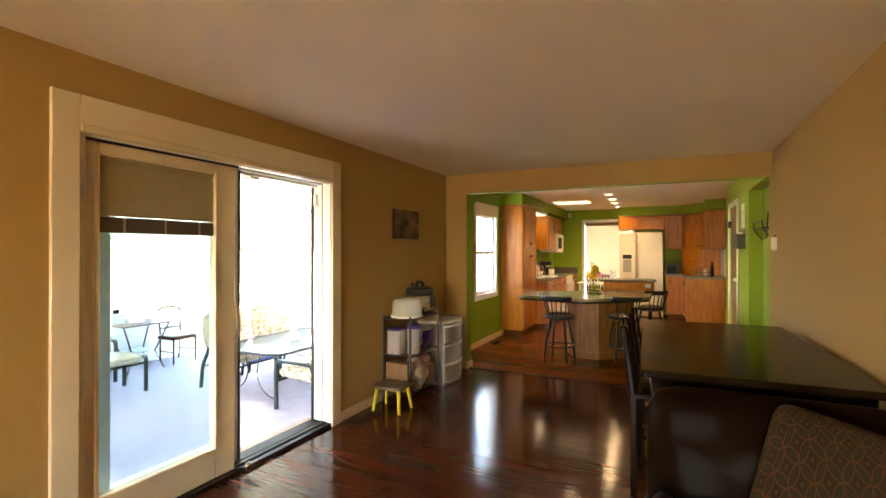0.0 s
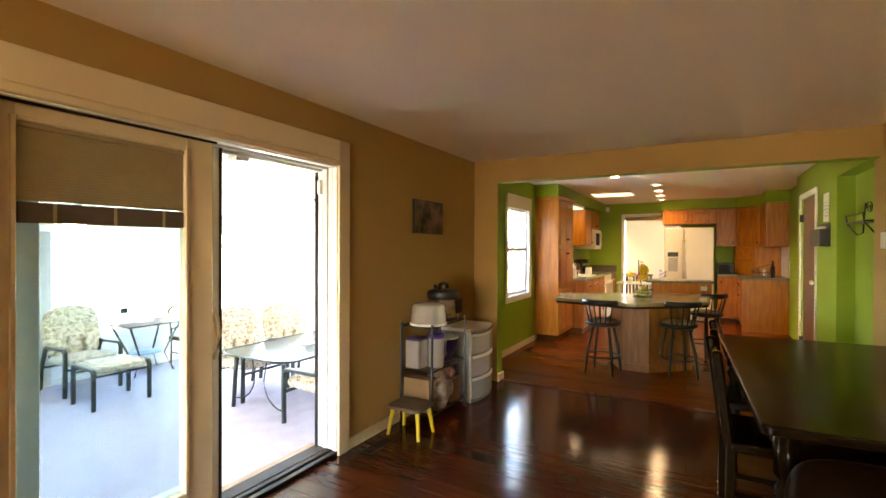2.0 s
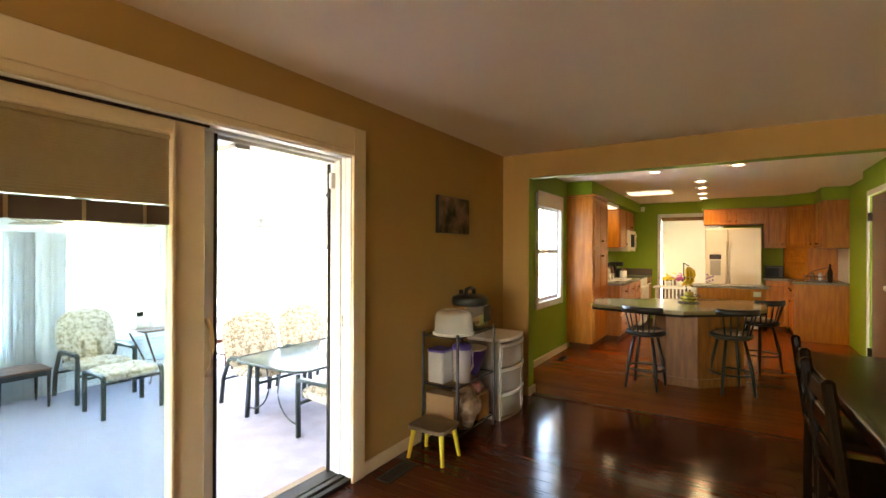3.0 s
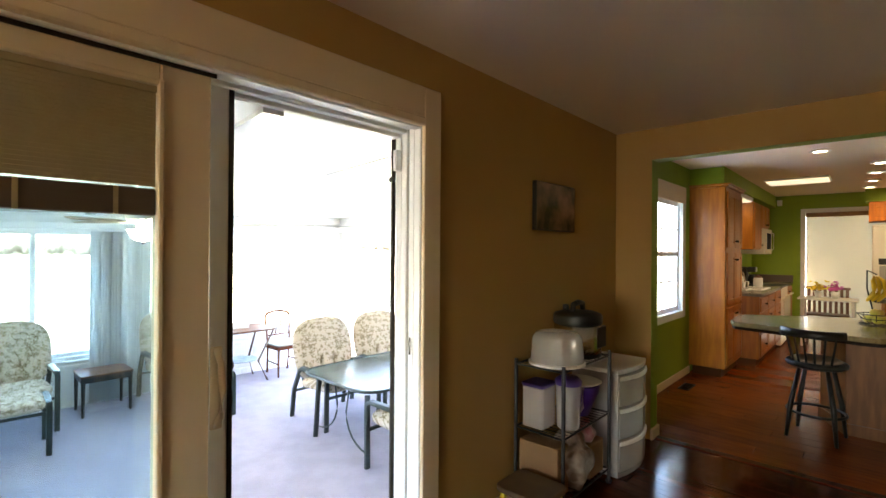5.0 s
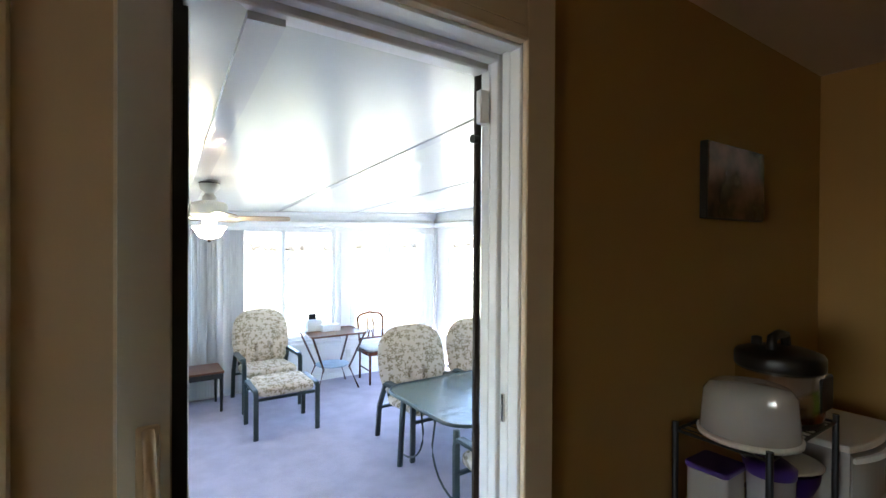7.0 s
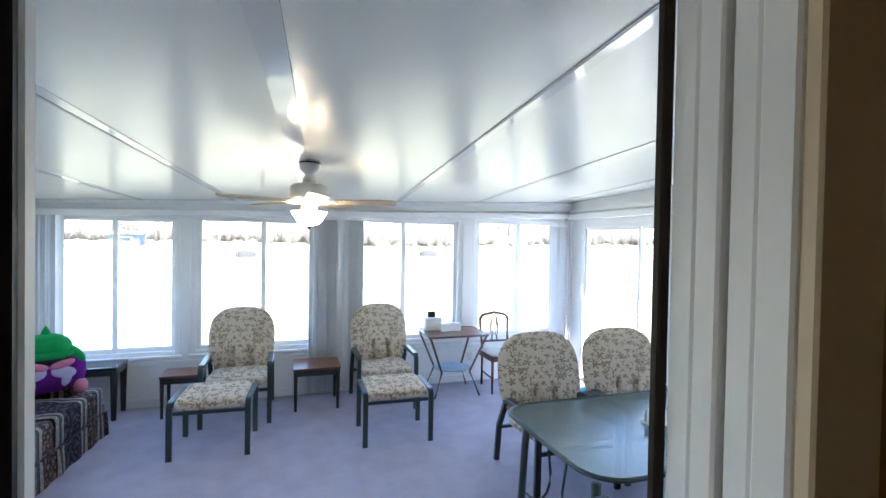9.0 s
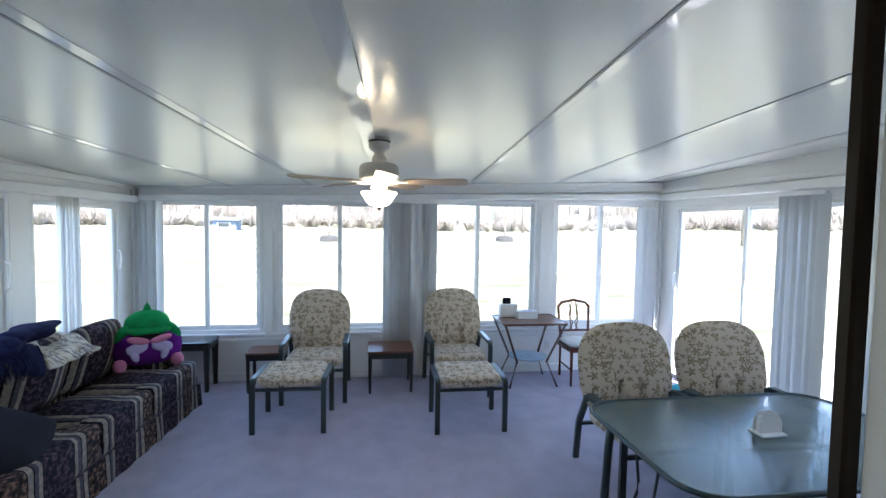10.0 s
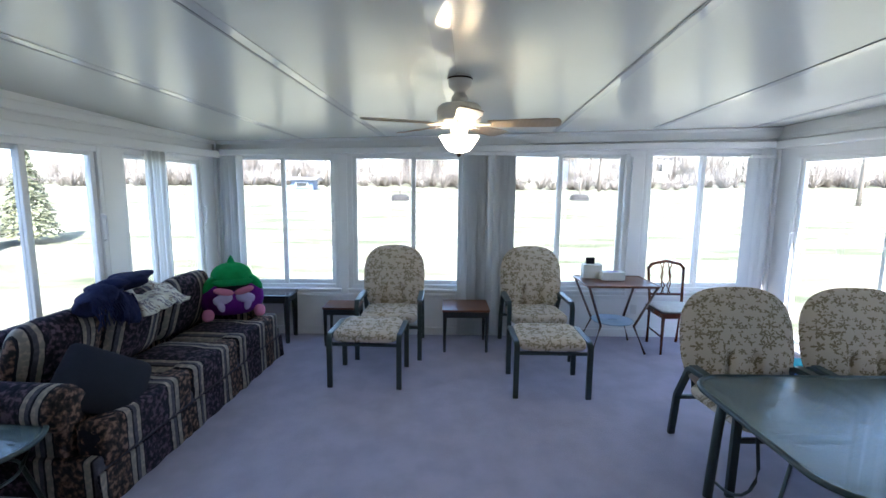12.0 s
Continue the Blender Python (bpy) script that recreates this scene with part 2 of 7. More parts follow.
# unseen south wall; its opening is made up to let the fill light in
wall_y("wall_south", LY0 - 0.12, LY0, WX - 0.16, EX + 0.12, -0.1, CEIL + 0.1, [(-3.0, -1.0, 0.7, 2.05)], [TAN, TAN, TRIM], "unseen tan wall with an added opening for fill light")
wall_y("wall_beam", BEAM0, BEAM1, WX - 0.16, EX + 0.12, -0.1, CEIL + 0.1, [(-3.42, EX + 0.13, -0.2, BEAM_Z)], [TAN, GREEN, GREEN], "tan dropped beam and pier between the rooms")
structure("ceiling", box(WX - 0.1, EX + 0.1, LY0 - 0.1, BEAM0 + 0.02, CEIL, CEIL + 0.1), CEILING, "smooth off-white ceiling", "ceiling")
structure("ceiling_kitchen", box(KX0 - 0.1, KX1 + 1.0, BEAM1 - 0.02, 13.75, CEIL + 0.04, CEIL + 0.14), CEILING, "smooth white kitchen ceiling", "ceiling")
wall_x("wall_kitchen_west", KX0, KX0 - 0.15, BEAM1, KY1, -0.1, CEIL + 0.1, [(8.42, 9.28, 0.78, 2.02)], [GREEN, WHITE, WHITE], "lime green wall with a window")
wall_x("wall_kitchen_east", KX1, KX1 + 0.14, BEAM1, 10.55, -0.1, CEIL + 0.1, [(BEAM1 - 0.1, 8.36, -0.2, 2.16), (9.28, 10.20, -0.2, 2.10)], [GREEN, GREEN], "lime green painted wall with a pantry door")
wall_x("wall_recess", KX1 + 0.14, KX1 + 0.22, BEAM1 - 0.1, 8.5, -0.1, CEIL + 0.1, [], [GREEN, GREEN], "lime green wall recess")
wall_x("wall_kitchen_east_2", KX1 + 0.14, KX1 + 0.22, 10.40, KY1 + 0.12, -0.1, CEIL + 0.1, [], [GREEN, GREEN], "lime green painted wall")
wall_y("wall_kitchen_north", KY1, KY1 + 0.12, KX0 - 0.15, KX1 + 0.22, -0.1, CEIL + 0.1, [(-3.00, -1.95, -0.1, 2.13)], [GREEN, WHITE, WHITE], "lime green wall with a patio door")
# added warm fill from behind the camera, no known source there
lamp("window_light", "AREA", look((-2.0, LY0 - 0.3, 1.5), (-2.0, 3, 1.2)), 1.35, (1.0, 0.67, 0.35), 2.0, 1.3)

# ---- shell of the sunroom ----
structure("floor_sunroom", box(SX - 0.1, WXO + 0.02, SY0 - 0.1, SY1 + 0.1, SF - 0.15, SF), CARPET, "blue-grey sunroom carpet", "floor")
SOUTH_WINDOWS = [(-8.58, -7.36), (-7.16, -5.94), (-5.68, -4.46)]
NORTH_WINDOWS = [(-8.56, -6.50, -0.30), (-6.0, -4.6, 0.22)]
WEST_WINDOWS = [(2.16, 3.348), (3.47, 4.876), (5.025, 6.513), (6.683, 7.958)]
WEST_HEADS = (1.64, 1.665, 1.70, 1.73)
wall_x("wall_sunroom_west", SX, SX - 0.12, SY0 - 0.12, SY1 + 0.12, SF - 0.1, 2.2, [(a, b, 0.17, h) for (a, b), h in zip(WEST_WINDOWS, WEST_HEADS)], [WHITE, WHITE], "white vinyl sunroom wall")
wall_y("wall_sunroom_south", SY0, SY0 - 0.12, SX, WXO, SF - 0.1, 2.6, [(a, b, 0.22, 1.575) for a, b in SOUTH_WINDOWS], [WHITE, WHITE], "white vinyl sunroom wall")
wall_y("wall_sunroom_north", SY1, SY1 + 0.12, SX, WXO, SF - 0.1, 2.6, [(a, b, c, 1.66) for a, b, c in NORTH_WINDOWS], [WHITE, WHITE], "white vinyl sunroom wall")
bm = bmesh.new()
_v = [bm.verts.new((x, y, sun_ceiling(x, y) + dz)) for dz in (0, 0.12) for y in (SY0 - 0.1, SY1 + 0.1) for x in (SX - 0.1, WXO + 0.01)]
for f in ((0, 1, 3, 2), (4, 6, 7, 5), (0, 4, 5, 1), (2, 3, 7, 6), (0, 2, 6, 4), (1, 5, 7, 3)):
    bm.faces.new([_v[k] for k in f])
structure("ceiling_sunroom", bm, PANEL, "glossy white insulated roof panels", "ceiling")


# ---- more materials ----
def ramp_nodes(nt, stops, constant=False):
    r = nt.nodes.new("ShaderNodeValToRGB")
    cr = r.color_ramp
    cr.interpolation = "CONSTANT" if constant else "LINEAR"
    while len(cr.elements) < len(stops):
        cr.elements.new(0.5)
    for e, (p, c) in zip(cr.elements, stops):
        e.position, e.color = p, (*c, 1)
    return r


def floral(name, base, leaf, leaf2, scale=1.0):
    """Cream cotton with sprigs of leaves."""
    m = bpy.data.materials.new(name)
    m.use_nodes = True
    nt = m.node_tree
    b = nt.nodes["Principled BSDF"]
    b.inputs["Roughness"].default_value, b.inputs["Specular IOR Level"].default_value = 0.9, 0.15
    tc = nt.nodes.new("ShaderNodeTexCoord")
    def noise_at(sc, det):
        n = nt.nodes.new("ShaderNodeTexNoise")
        n.inputs["Scale"].default_value, n.inputs["Detail"].default_value = sc * scale, det
        nt.links.new(tc.outputs["Object"], n.inputs["Vector"])
        return n
    def op(kind, a, c=None, k=None):
        n = nt.nodes.new("ShaderNodeMath")
        n.operation = kind
        nt.links.new(a, n.inputs[0])
        if c is not None:
            nt.links.new(c, n.inputs[1])
        if k is not None:
            n.inputs[1].default_value = k
        return n.outputs[0]
    sep = nt.nodes.new("ShaderNodeSeparateXYZ")
    nt.links.new(tc.outputs["Object"], sep.inputs[0])
    flat = nt.nodes.new("ShaderNodeCombineXYZ")
    nt.links.new(sep.outputs[1], flat.inputs[0])
    nt.links.new(op("SUBTRACT", sep.outputs[2], sep.outputs[0]), flat.inputs[1])
    rag = op("MULTIPLY", op("SUBTRACT", noise_at(60, 3).outputs[0], k=0.5), k=0.062 / scale)
    def sprigs(cells, size, petals, shift):
        """Rosettes of narrow leaves, one in each cell."""
        mp = nt.nodes.new("ShaderNodeMapping")
        mp.inputs["Location"].default_value = (shift, shift * 0.7, 0)
        nt.links.new(flat.outputs[0], mp.inputs[0])
        v = nt.nodes.new("ShaderNodeTexVoronoi")
        v.voronoi_dimensions = "2D"
        v.inputs["Scale"].default_value, v.inputs["Randomness"].default_value = cells * scale, 0.8
        nt.links.new(mp.outputs[0], v.inputs["Vector"])
        d = nt.nodes.new("ShaderNodeVectorMath")
        d.operation = "SUBTRACT"
        nt.links.new(mp.outputs[0], d.inputs[0])
        nt.links.new(v.outputs["Position"], d.inputs[1])
        ds, cs = nt.nodes.new("ShaderNodeSeparateXYZ"), nt.nodes.new("ShaderNodeSeparateColor")
        nt.links.new(d.outputs[0], ds.inputs[0])
        nt.links.new(v.outputs["Color"], cs.inputs[0])
        th = op("ADD", op("MULTIPLY", op("ARCTAN2", ds.outputs[1], ds.outputs[0]), k=petals / 2), op("MULTIPLY", cs.outputs[0], k=6.28))
        reach = op("MULTIPLY", op("POWER", op("ABSOLUTE", op("COSINE", th)), k=1.4), op("MULTIPLY", op("ADD", cs.outputs[1], k=0.8), k=size / scale))
        r = op("ADD", op("SQRT", op("ADD", op("MULTIPLY", ds.outputs[0], ds.outputs[0]), op("MULTIPLY", ds.outputs[1], ds.outputs[1]))), rag)
        return op("LESS_THAN", r, reach)
    r = nt.nodes.new("ShaderNodeMath")
    r.operation = "MAXIMUM"
    nt.links.new(sprigs(12, 0.024, 5, 0.0), r.inputs[0])
    nt.links.new(sprigs(15, 0.0145, 3, 0.37), r.inputs[1])
    tone = noise_at(14, 1)
    lm, bm_ = nt.nodes.new("ShaderNodeMix"), nt.nodes.new("ShaderNodeMix")
    lm.data_type = bm_.data_type = "RGBA"
    lm.inputs[6].default_value, lm.inputs[7].default_value = (*leaf, 1), (*leaf2, 1)
    nt.links.new(tone.outputs[0], lm.inputs[0])
    bm_.inputs[6].default_value = (*base, 1)
    nt.links.new(r.outputs[0], bm_.inputs[0])
    nt.links.new(lm.outputs[2], bm_.inputs[7])
    nt.links.new(bm_.outputs[2], b.inputs["Base Color"])
    bp = nt.nodes.new("ShaderNodeBump")
    bp.inputs["Strength"].default_value, bp.inputs["Distance"].default_value = 0.3, 0.004
    nt.links.new(noise_at(220, 2).outputs[0], bp.inputs["Height"])
    nt.links.new(bp.outputs[0], b.inputs["Normal"])
    return m


def striped(name, axis=0, phase=10.06):
    """Dark floral upholstery with bands of cream and grey along one local axis."""
    m = bpy.data.materials.new(name)
    m.use_nodes = True
    nt = m.node_tree
    b = nt.nodes["Principled BSDF"]
    b.inputs["Roughness"].default_value, b.inputs["Specular IOR Level"].default_value = 0.85, 0.2
    tc = nt.nodes.new("ShaderNodeTexCoord")
    sep = nt.nodes.new("ShaderNodeSeparateXYZ")
    nt.links.new(tc.outputs["Object"], sep.inputs[0])
    n = nt.nodes.new("ShaderNodeTexNoise")
    n.inputs["Scale"].default_value, n.inputs["Detail"].default_value = 26, 5
    nt.links.new(tc.outputs["Object"], n.inputs["Vector"])
    k = nt.nodes.new("ShaderNodeMath")
    k.operation = "MULTIPLY_ADD"
    k.inputs[1].default_value, k.inputs[2].default_value = 1.62, phase
    nt.links.new(sep.outputs[axis], k.inputs[0])
    w = nt.nodes.new("ShaderNodeMath")
    w.operation = "MULTIPLY_ADD"
    w.inputs[1].default_value = 0.02
    nt.links.new(n.outputs[0], w.inputs[0])
    nt.links.new(k.outputs[0], w.inputs[2])
    fr = nt.nodes.new("ShaderNodeMath")
    fr.operation = "FRACT"
    nt.links.new(w.outputs[0], fr.inputs[0])
    dark, grey, cream, plum, olive = (0.009, 0.008, 0.013), (0.06, 0.057, 0.07), (0.23, 0.205, 0.175), (0.022, 0.018, 0.028), (0.05, 0.036, 0.03)
    r = ramp_nodes(nt, [(0.0, plum), (0.36, dark), (0.375, cream), (0.415, grey), (0.455, dark), (0.475, cream), (0.535, dark), (0.55, olive), (0.80, dark), (0.815, cream), (0.875, dark), (0.89, grey), (0.93, cream), (0.975, dark)], True)
    nt.links.new(fr.outputs[0], r.inputs[0])
    mask = ramp_nodes(nt, [(0.0, (1, 1, 1)), (0.36, (0.15, 0.15, 0.15)), (0.55, (1, 1, 1)), (0.80, (0.15, 0.15, 0.15))], True)
    nt.links.new(fr.outputs[0], mask.inputs[0])
    n2 = nt.nodes.new("ShaderNodeTexNoise")
    n2.inputs["Scale"].default_value, n2.inputs["Detail"].default_value = 34, 5
    nt.links.new(tc.outputs["Object"], n2.inputs["Vector"])
    r2 = ramp_nodes(nt, [(0.40, (0.25, 0.25, 0.35)), (0.49, (0.8, 0.78, 0.8)), (0.54, (1.7, 1.35, 1.2)), (0.62, (4.0, 3.3, 2.9))])
    nt.links.new(n2.outputs[0], r2.inputs[0])
    mx = nt.nodes.new("ShaderNodeMix")
    mx.data_type, mx.blend_type = "RGBA", "MULTIPLY"
    nt.links.new(mask.outputs[0], mx.inputs[0])
    nt.links.new(r.outputs[0], mx.inputs[6])
    nt.links.new(r2.outputs[0], mx.inputs[7])
    nt.links.new(mx.outputs[2], b.inputs["Base Color"])
    bp = nt.nodes.new("ShaderNodeBump")
    bp.inputs["Strength"].default_value, bp.inputs["Distance"].default_value = 0.4, 0.004
    n3 = nt.nodes.new("ShaderNodeTexNoise")
    n3.inputs["Scale"].default_value = 180
    nt.links.new(tc.outputs["Object"], n3.inputs["Vector"])
    nt.links.new(n3.outputs[0], bp.inputs["Height"])
    nt.links.new(bp.outputs[0], b.inputs["Normal"])
    return m


def lattice(name):
    """Woven cushion cover: interlocking gold rings on brown and grey."""
    m = bpy.data.materials.new(name)
    m.use_nodes = True
    nt = m.node_tree
    b = nt.nodes["Principled BSDF"]
    b.inputs["Roughness"].default_value, b.inputs["Specular IOR Level"].default_value = 0.9, 0.2
    tc = nt.nodes.new("ShaderNodeTexCoord")
    mp = nt.nodes.new("ShaderNodeMapping")
    mp.inputs["Scale"].default_value = (14.0, 14.0, 14.0)
    nt.links.new(tc.outputs["Object"], mp.inputs[0])
    sep = nt.nodes.new("ShaderNodeSeparateXYZ")
    nt.links.new(mp.outputs[0], sep.inputs[0])
    def op(kind, a, c=None, v=None):
        n = nt.nodes.new("ShaderNodeMath")
        n.operation = kind
        nt.links.new(a, n.inputs[0])
        if c is not None:
            nt.links.new(c, n.inputs[1])
        elif v is not None:
            n.inputs[1].default_value = v
        return n.outputs[0]
    def ring(dx, dy):
        u = op("SUBTRACT", op("FRACT", op("ADD", sep.outputs[0], v=dx + 40)), v=0.5)
        w = op("SUBTRACT", op("FRACT", op("ADD", sep.outputs[1], v=dy + 40)), v=0.5)
        return op("SQRT", op("ADD", op("MULTIPLY", u, u), op("MULTIPLY", w, w)))
    d = op("MINIMUM", op("ABSOLUTE", op("SUBTRACT", ring(0, 0), v=0.5)), op("ABSOLUTE", op("SUBTRACT", ring(0.5, 0.5), v=0.5)))
    inner = op("MINIMUM", ring(0, 0), ring(0.5, 0.5))
    r = ramp_nodes(nt, [(0.0, (0.066, 0.029, 0.006)), (0.016, (0.058, 0.024, 0.006)), (0.030, (0.030, 0.006, 0.004)), (0.06, (0.018, 0.013, 0.006)), (0.3, (0.030, 0.026, 0.013))])
    nt.links.new(d, r.inputs[0])
    r2 = ramp_nodes(nt, [(0.0, (2.6, 1.5, 0.9)), (0.10, (0.9, 0.5, 0.4)), (0.2, (1, 1, 1))])
    nt.links.new(inner, r2.inputs[0])
    mx = nt.nodes.new("ShaderNodeMix")
    mx.data_type, mx.blend_type = "RGBA", "MULTIPLY"
    mx.inputs[0].default_value = 1.0
    nt.links.new(r.outputs[0], mx.inputs[6])
    nt.links.new(r2.outputs[0], mx.inputs[7])
    nt.links.new(mx.outputs[2], b.inputs["Base Color"])
    return m


FLORAL = floral("cream floral cotton", (0.57, 0.485, 0.385), (0.20, 0.17, 0.10), (0.31, 0.235, 0.155))
STRIPED = striped("striped dark upholstery")
STRIPED_SIDE = striped("striped arm upholstery", 1, 10.22)
LATTICE = lattice("woven ring-patterned cover")
WALNUT = material("red-brown wood", (0.11, 0.038, 0.018), 0.3, second=(0.16, 0.06, 0.025), scale=4, stretch=(1, 9, 1), bump=0.03, bump_scale=20)
NAVY = material("navy knit", (0.012, 0.015, 0.045), 0.95, second=(0.02, 0.025, 0.07), scale=40, bump=0.8, bump_scale=120, spec=0.1)
CHARCOAL = material("charcoal fabric", (0.016, 0.017, 0.024), 0.9, scale=30, bump=0.4, bump_scale=220, spec=0.15)
GREENPLUSH = material("green plush", (0.02, 0.30, 0.09), 0.95, second=(0.015, 0.22, 0.06), scale=20, bump=0.6, bump_scale=160, spec=0.1)
PURPLEPLUSH = material("purple plush", (0.12, 0.012, 0.20), 0.95, second=(0.09, 0.008, 0.15), scale=20, bump=0.6, bump_scale=160, spec=0.1)
PINKPLUSH = material("pink plush", (0.62, 0.22, 0.36), 0.95, scale=20, bump=0.4, bump_scale=160, spec=0.1)
LILAC = material("lilac plush", (0.48, 0.42, 0.66), 0.95, scale=20, bump=0.4, bump_scale=160, spec=0.1)
VANE = material("pale blind vane", (0.80, 0.81, 0.82), 0.6, second=(0.75, 0.76, 0.77), scale=3, bump=0.05)
PLASTIC = material("frosted white plastic", (0.72, 0.70, 0.68), 0.35, second=(0.66, 0.64, 0.62), scale=3)
MILKY = material("milky see-through plastic", (0.78, 0.75, 0.74), 0.22, second=(0.70, 0.67, 0.66), scale=3)
MILKY.node_tree.nodes["Principled BSDF"].inputs["Alpha"].default_value = 0.45
PURPLE = material("purple plastic", (0.06, 0.025, 0.22), 0.35)
YELLOW = material("yellow paint", (0.72, 0.58, 0.04), 0.45, bump=0.04)
SHADE = material("taupe cellular shade", (0.38, 0.29, 0.16), 0.8, second=(0.35, 0.265, 0.145), scale=30)
CARTON = material("brown cardboard", (0.33, 0.19, 0.09), 0.8, second=(0.28, 0.16, 0.075), scale=6)
PAPERBAG = material("printed paper bag", (0.46, 0.38, 0.31), 0.45, second=(0.16, 0.085, 0.045), scale=11, amount=1.0, detail=2)
BRONZE = material("dark bronze track", (0.022, 0.012, 0.007), 0.5, spec=0.15)
GOLDEN = material("golden oak sill", (0.30, 0.17, 0.07), 0.4, second=(0.22, 0.12, 0.05), scale=8, stretch=(8, 1, 1))
BULB = glow("lit frosted glass", (1.0, 0.86, 0.62), 3.5)
CANLIGHT = glow("lit lamp lens", (1.0, 0.84, 0.60), 0.8)
# for the sink light's diffuser and the added glow panel on the ceiling
DIMGLOW = glow("dim warm glow", (1.0, 0.86, 0.64), 0.028)
BLUEPLASTIC = material("blue plastic", (0.03, 0.12, 0.42), 0.4)
SEAT_BLUE = material("pale blue painted tray", (0.30, 0.42, 0.52), 0.45, second=(0.38, 0.48, 0.56), scale=8)
PAPER = material("white card", (0.80, 0.80, 0.78), 0.7)

# table glass: greenish, wavy underneath, glossy
TABLEGLASS = bpy.data.materials.new("rippled patio glass")
TABLEGLASS.use_nodes = True
_nt = TABLEGLASS.node_tree
_b = _nt.nodes["Principled BSDF"]
_b.inputs["Base Color"].default_value = (0.11, 0.165, 0.17, 1)
_b.inputs["Roughness"].default_value = 0.05
_b.inputs["Specular IOR Level"].default_value = 0.95
_b.inputs["Alpha"].default_value = 0.72
_tc, _no, _bp = (_nt.nodes.new("ShaderNode" + k) for k in ("TexCoord", "TexNoise", "Bump"))
_no.inputs["Scale"].default_value, _no.inputs["Detail"].default_value = 42, 2
_bp.inputs["Strength"].default_value, _bp.inputs["Distance"].default_value = 0.8, 0.005
_nt.links.new(_tc.outputs["Object"], _no.inputs["Vector"])
_nt.links.new(_no.outputs[0], _bp.inputs["Height"])
_nt.links.new(_bp.outputs[0], _b.inputs["Normal"])


def pad(w, h, t, n=4.0, rings=10, seg=48, pinch=(), puff=0.55):
    """A stuffed pad w x h (x, y) and t thick, centred: superellipse outline of power n; pinch: tufts (x, y, depth, radius)."""
    bm = bmesh.new()
    def outline(a):
        c, s_ = math.cos(a), math.sin(a)
        return (abs(c) ** (2 / n) * math.copysign(w / 2, c), abs(s_) ** (2 / n) * math.copysign(h / 2, s_))
    sides = []
    for sign in (1, -1):
        loops = []
        for k in range(rings + 1):
            s_ = math.sin(k / rings * math.pi / 2)
            z = sign * t / 2 * max(0.0, 1 - s_ ** 2.6) ** puff
            if k == 0:
                loops.append([bm.verts.new((0, 0, z))])
                continue
            ring = []
            for j in range(seg):
                x, y = outline(j * 2 * math.pi / seg)
                x, y = x * s_, y * s_
                zz = z
                for px, py, dep, rad in pinch:
                    zz -= sign * dep * math.exp(-((x - px) ** 2 + (y - py) ** 2) / rad ** 2)
                ring.append((x, y, zz))
            if k == rings and sign == -1:
                loops.append(sides[0])
            else:
                loops.append([bm.verts.new(p) for p in ring])
        if sign == 1:
            sides.append(loops[-1])
        for q, u in zip(loops, loops[1:]):
            for j in range(seg):
                j2 = (j + 1) % seg
                vs = (q[0], u[j], u[j2]) if len(q) == 1 else (q[j], u[j], u[j2], q[j2])
                bm.faces.new(vs if sign == 1 else vs[::-1])
    bmesh.ops.recalc_face_normals(bm, faces=bm.faces[:])
    return bm


def crumpled(size, seed, at, freq=6.0, amount=0.22, folds=0.06):
    """A lump of soft cloth: an uneven ball pressed to the given size."""
    bm = bmesh.new()
    bmesh.ops.create_icosphere(bm, subdivisions=4, radius=1.0)
    for v in bm.verts:
        d = v.co.normalized()
        p = Vector((d.x * size[0], d.y * size[1], d.z * size[2])) * freq
        k = 1 + amount * noise.noise(p + Vector((seed, 0, 0))) * 2 + folds * math.sin(9 * d.x + 6 * noise.noise(p * 0.7 + Vector((0, seed, 0))))
        v.co = Vector((d.x * size[0], d.y * size[1], d.z * size[2])) * k
    bm.transform(at)
    return bm


def moved(bm, m):
    bm.transform(m)
    return bm


def bar(p, q, w, t, bevel=0.004):
    """A flat bar from p to q, w wide and t thick."""
    p, q = Vector(p), Vector(q)
    d = q - p
    bm = box(-w / 2, w / 2, -t / 2, t / 2, 0, d.length, bevel)
    bm.transform(Matrix.Translation(p) @ d.to_track_quat("Z", "Y").to_matrix().to_4x4())
    return bm


# ---- sliding door between living room and sunroom ----
CX = WX + 0.022
for y0, y1, z0, z1 in ((DOOR_Y0 - 0.115, DOOR_Y0, 0, DOOR_Z + 0.17), (DOOR_Y1, DOOR_Y1 + 0.11, 0, DOOR_Z + 0.17), (DOOR_Y0, DOOR_Y1, DOOR_Z + 0.03, DOOR_Z + 0.17)):
    structure("trim", box(WX, CX, y0, y1, z0, z1, 0.004), TRIM, "cream painted door casing", "trim")
structure("trim", box(WX - 0.02, WX + 0.03, DOOR_Y0, DOOR_Y1, DOOR_Z - 0.01, DOOR_Z + 0.03, 0.006), TRIM, "cream painted head stop", "trim")
structure("trim", box(WX - 0.03, WX + 0.008, DOOR_Y0, DOOR_Y0 + 0.03, 0.03, DOOR_Z - 0.01, 0.004), TRIM, "cream painted side stop", "trim")
# the shadow line below the head stop, put in as a dark strip
structure("trim", box(WX - 0.030, WX - 0.022, DOOR_Y0 + 0.03, 4.10, 2.0, 2.019), BRONZE, "dark strip standing in for the shadow gap under the door head", "trim")
door = tagged(new("door_1"), "cream sliding patio door, half open, with an enclosed blind", "sliding door", kind="structure")
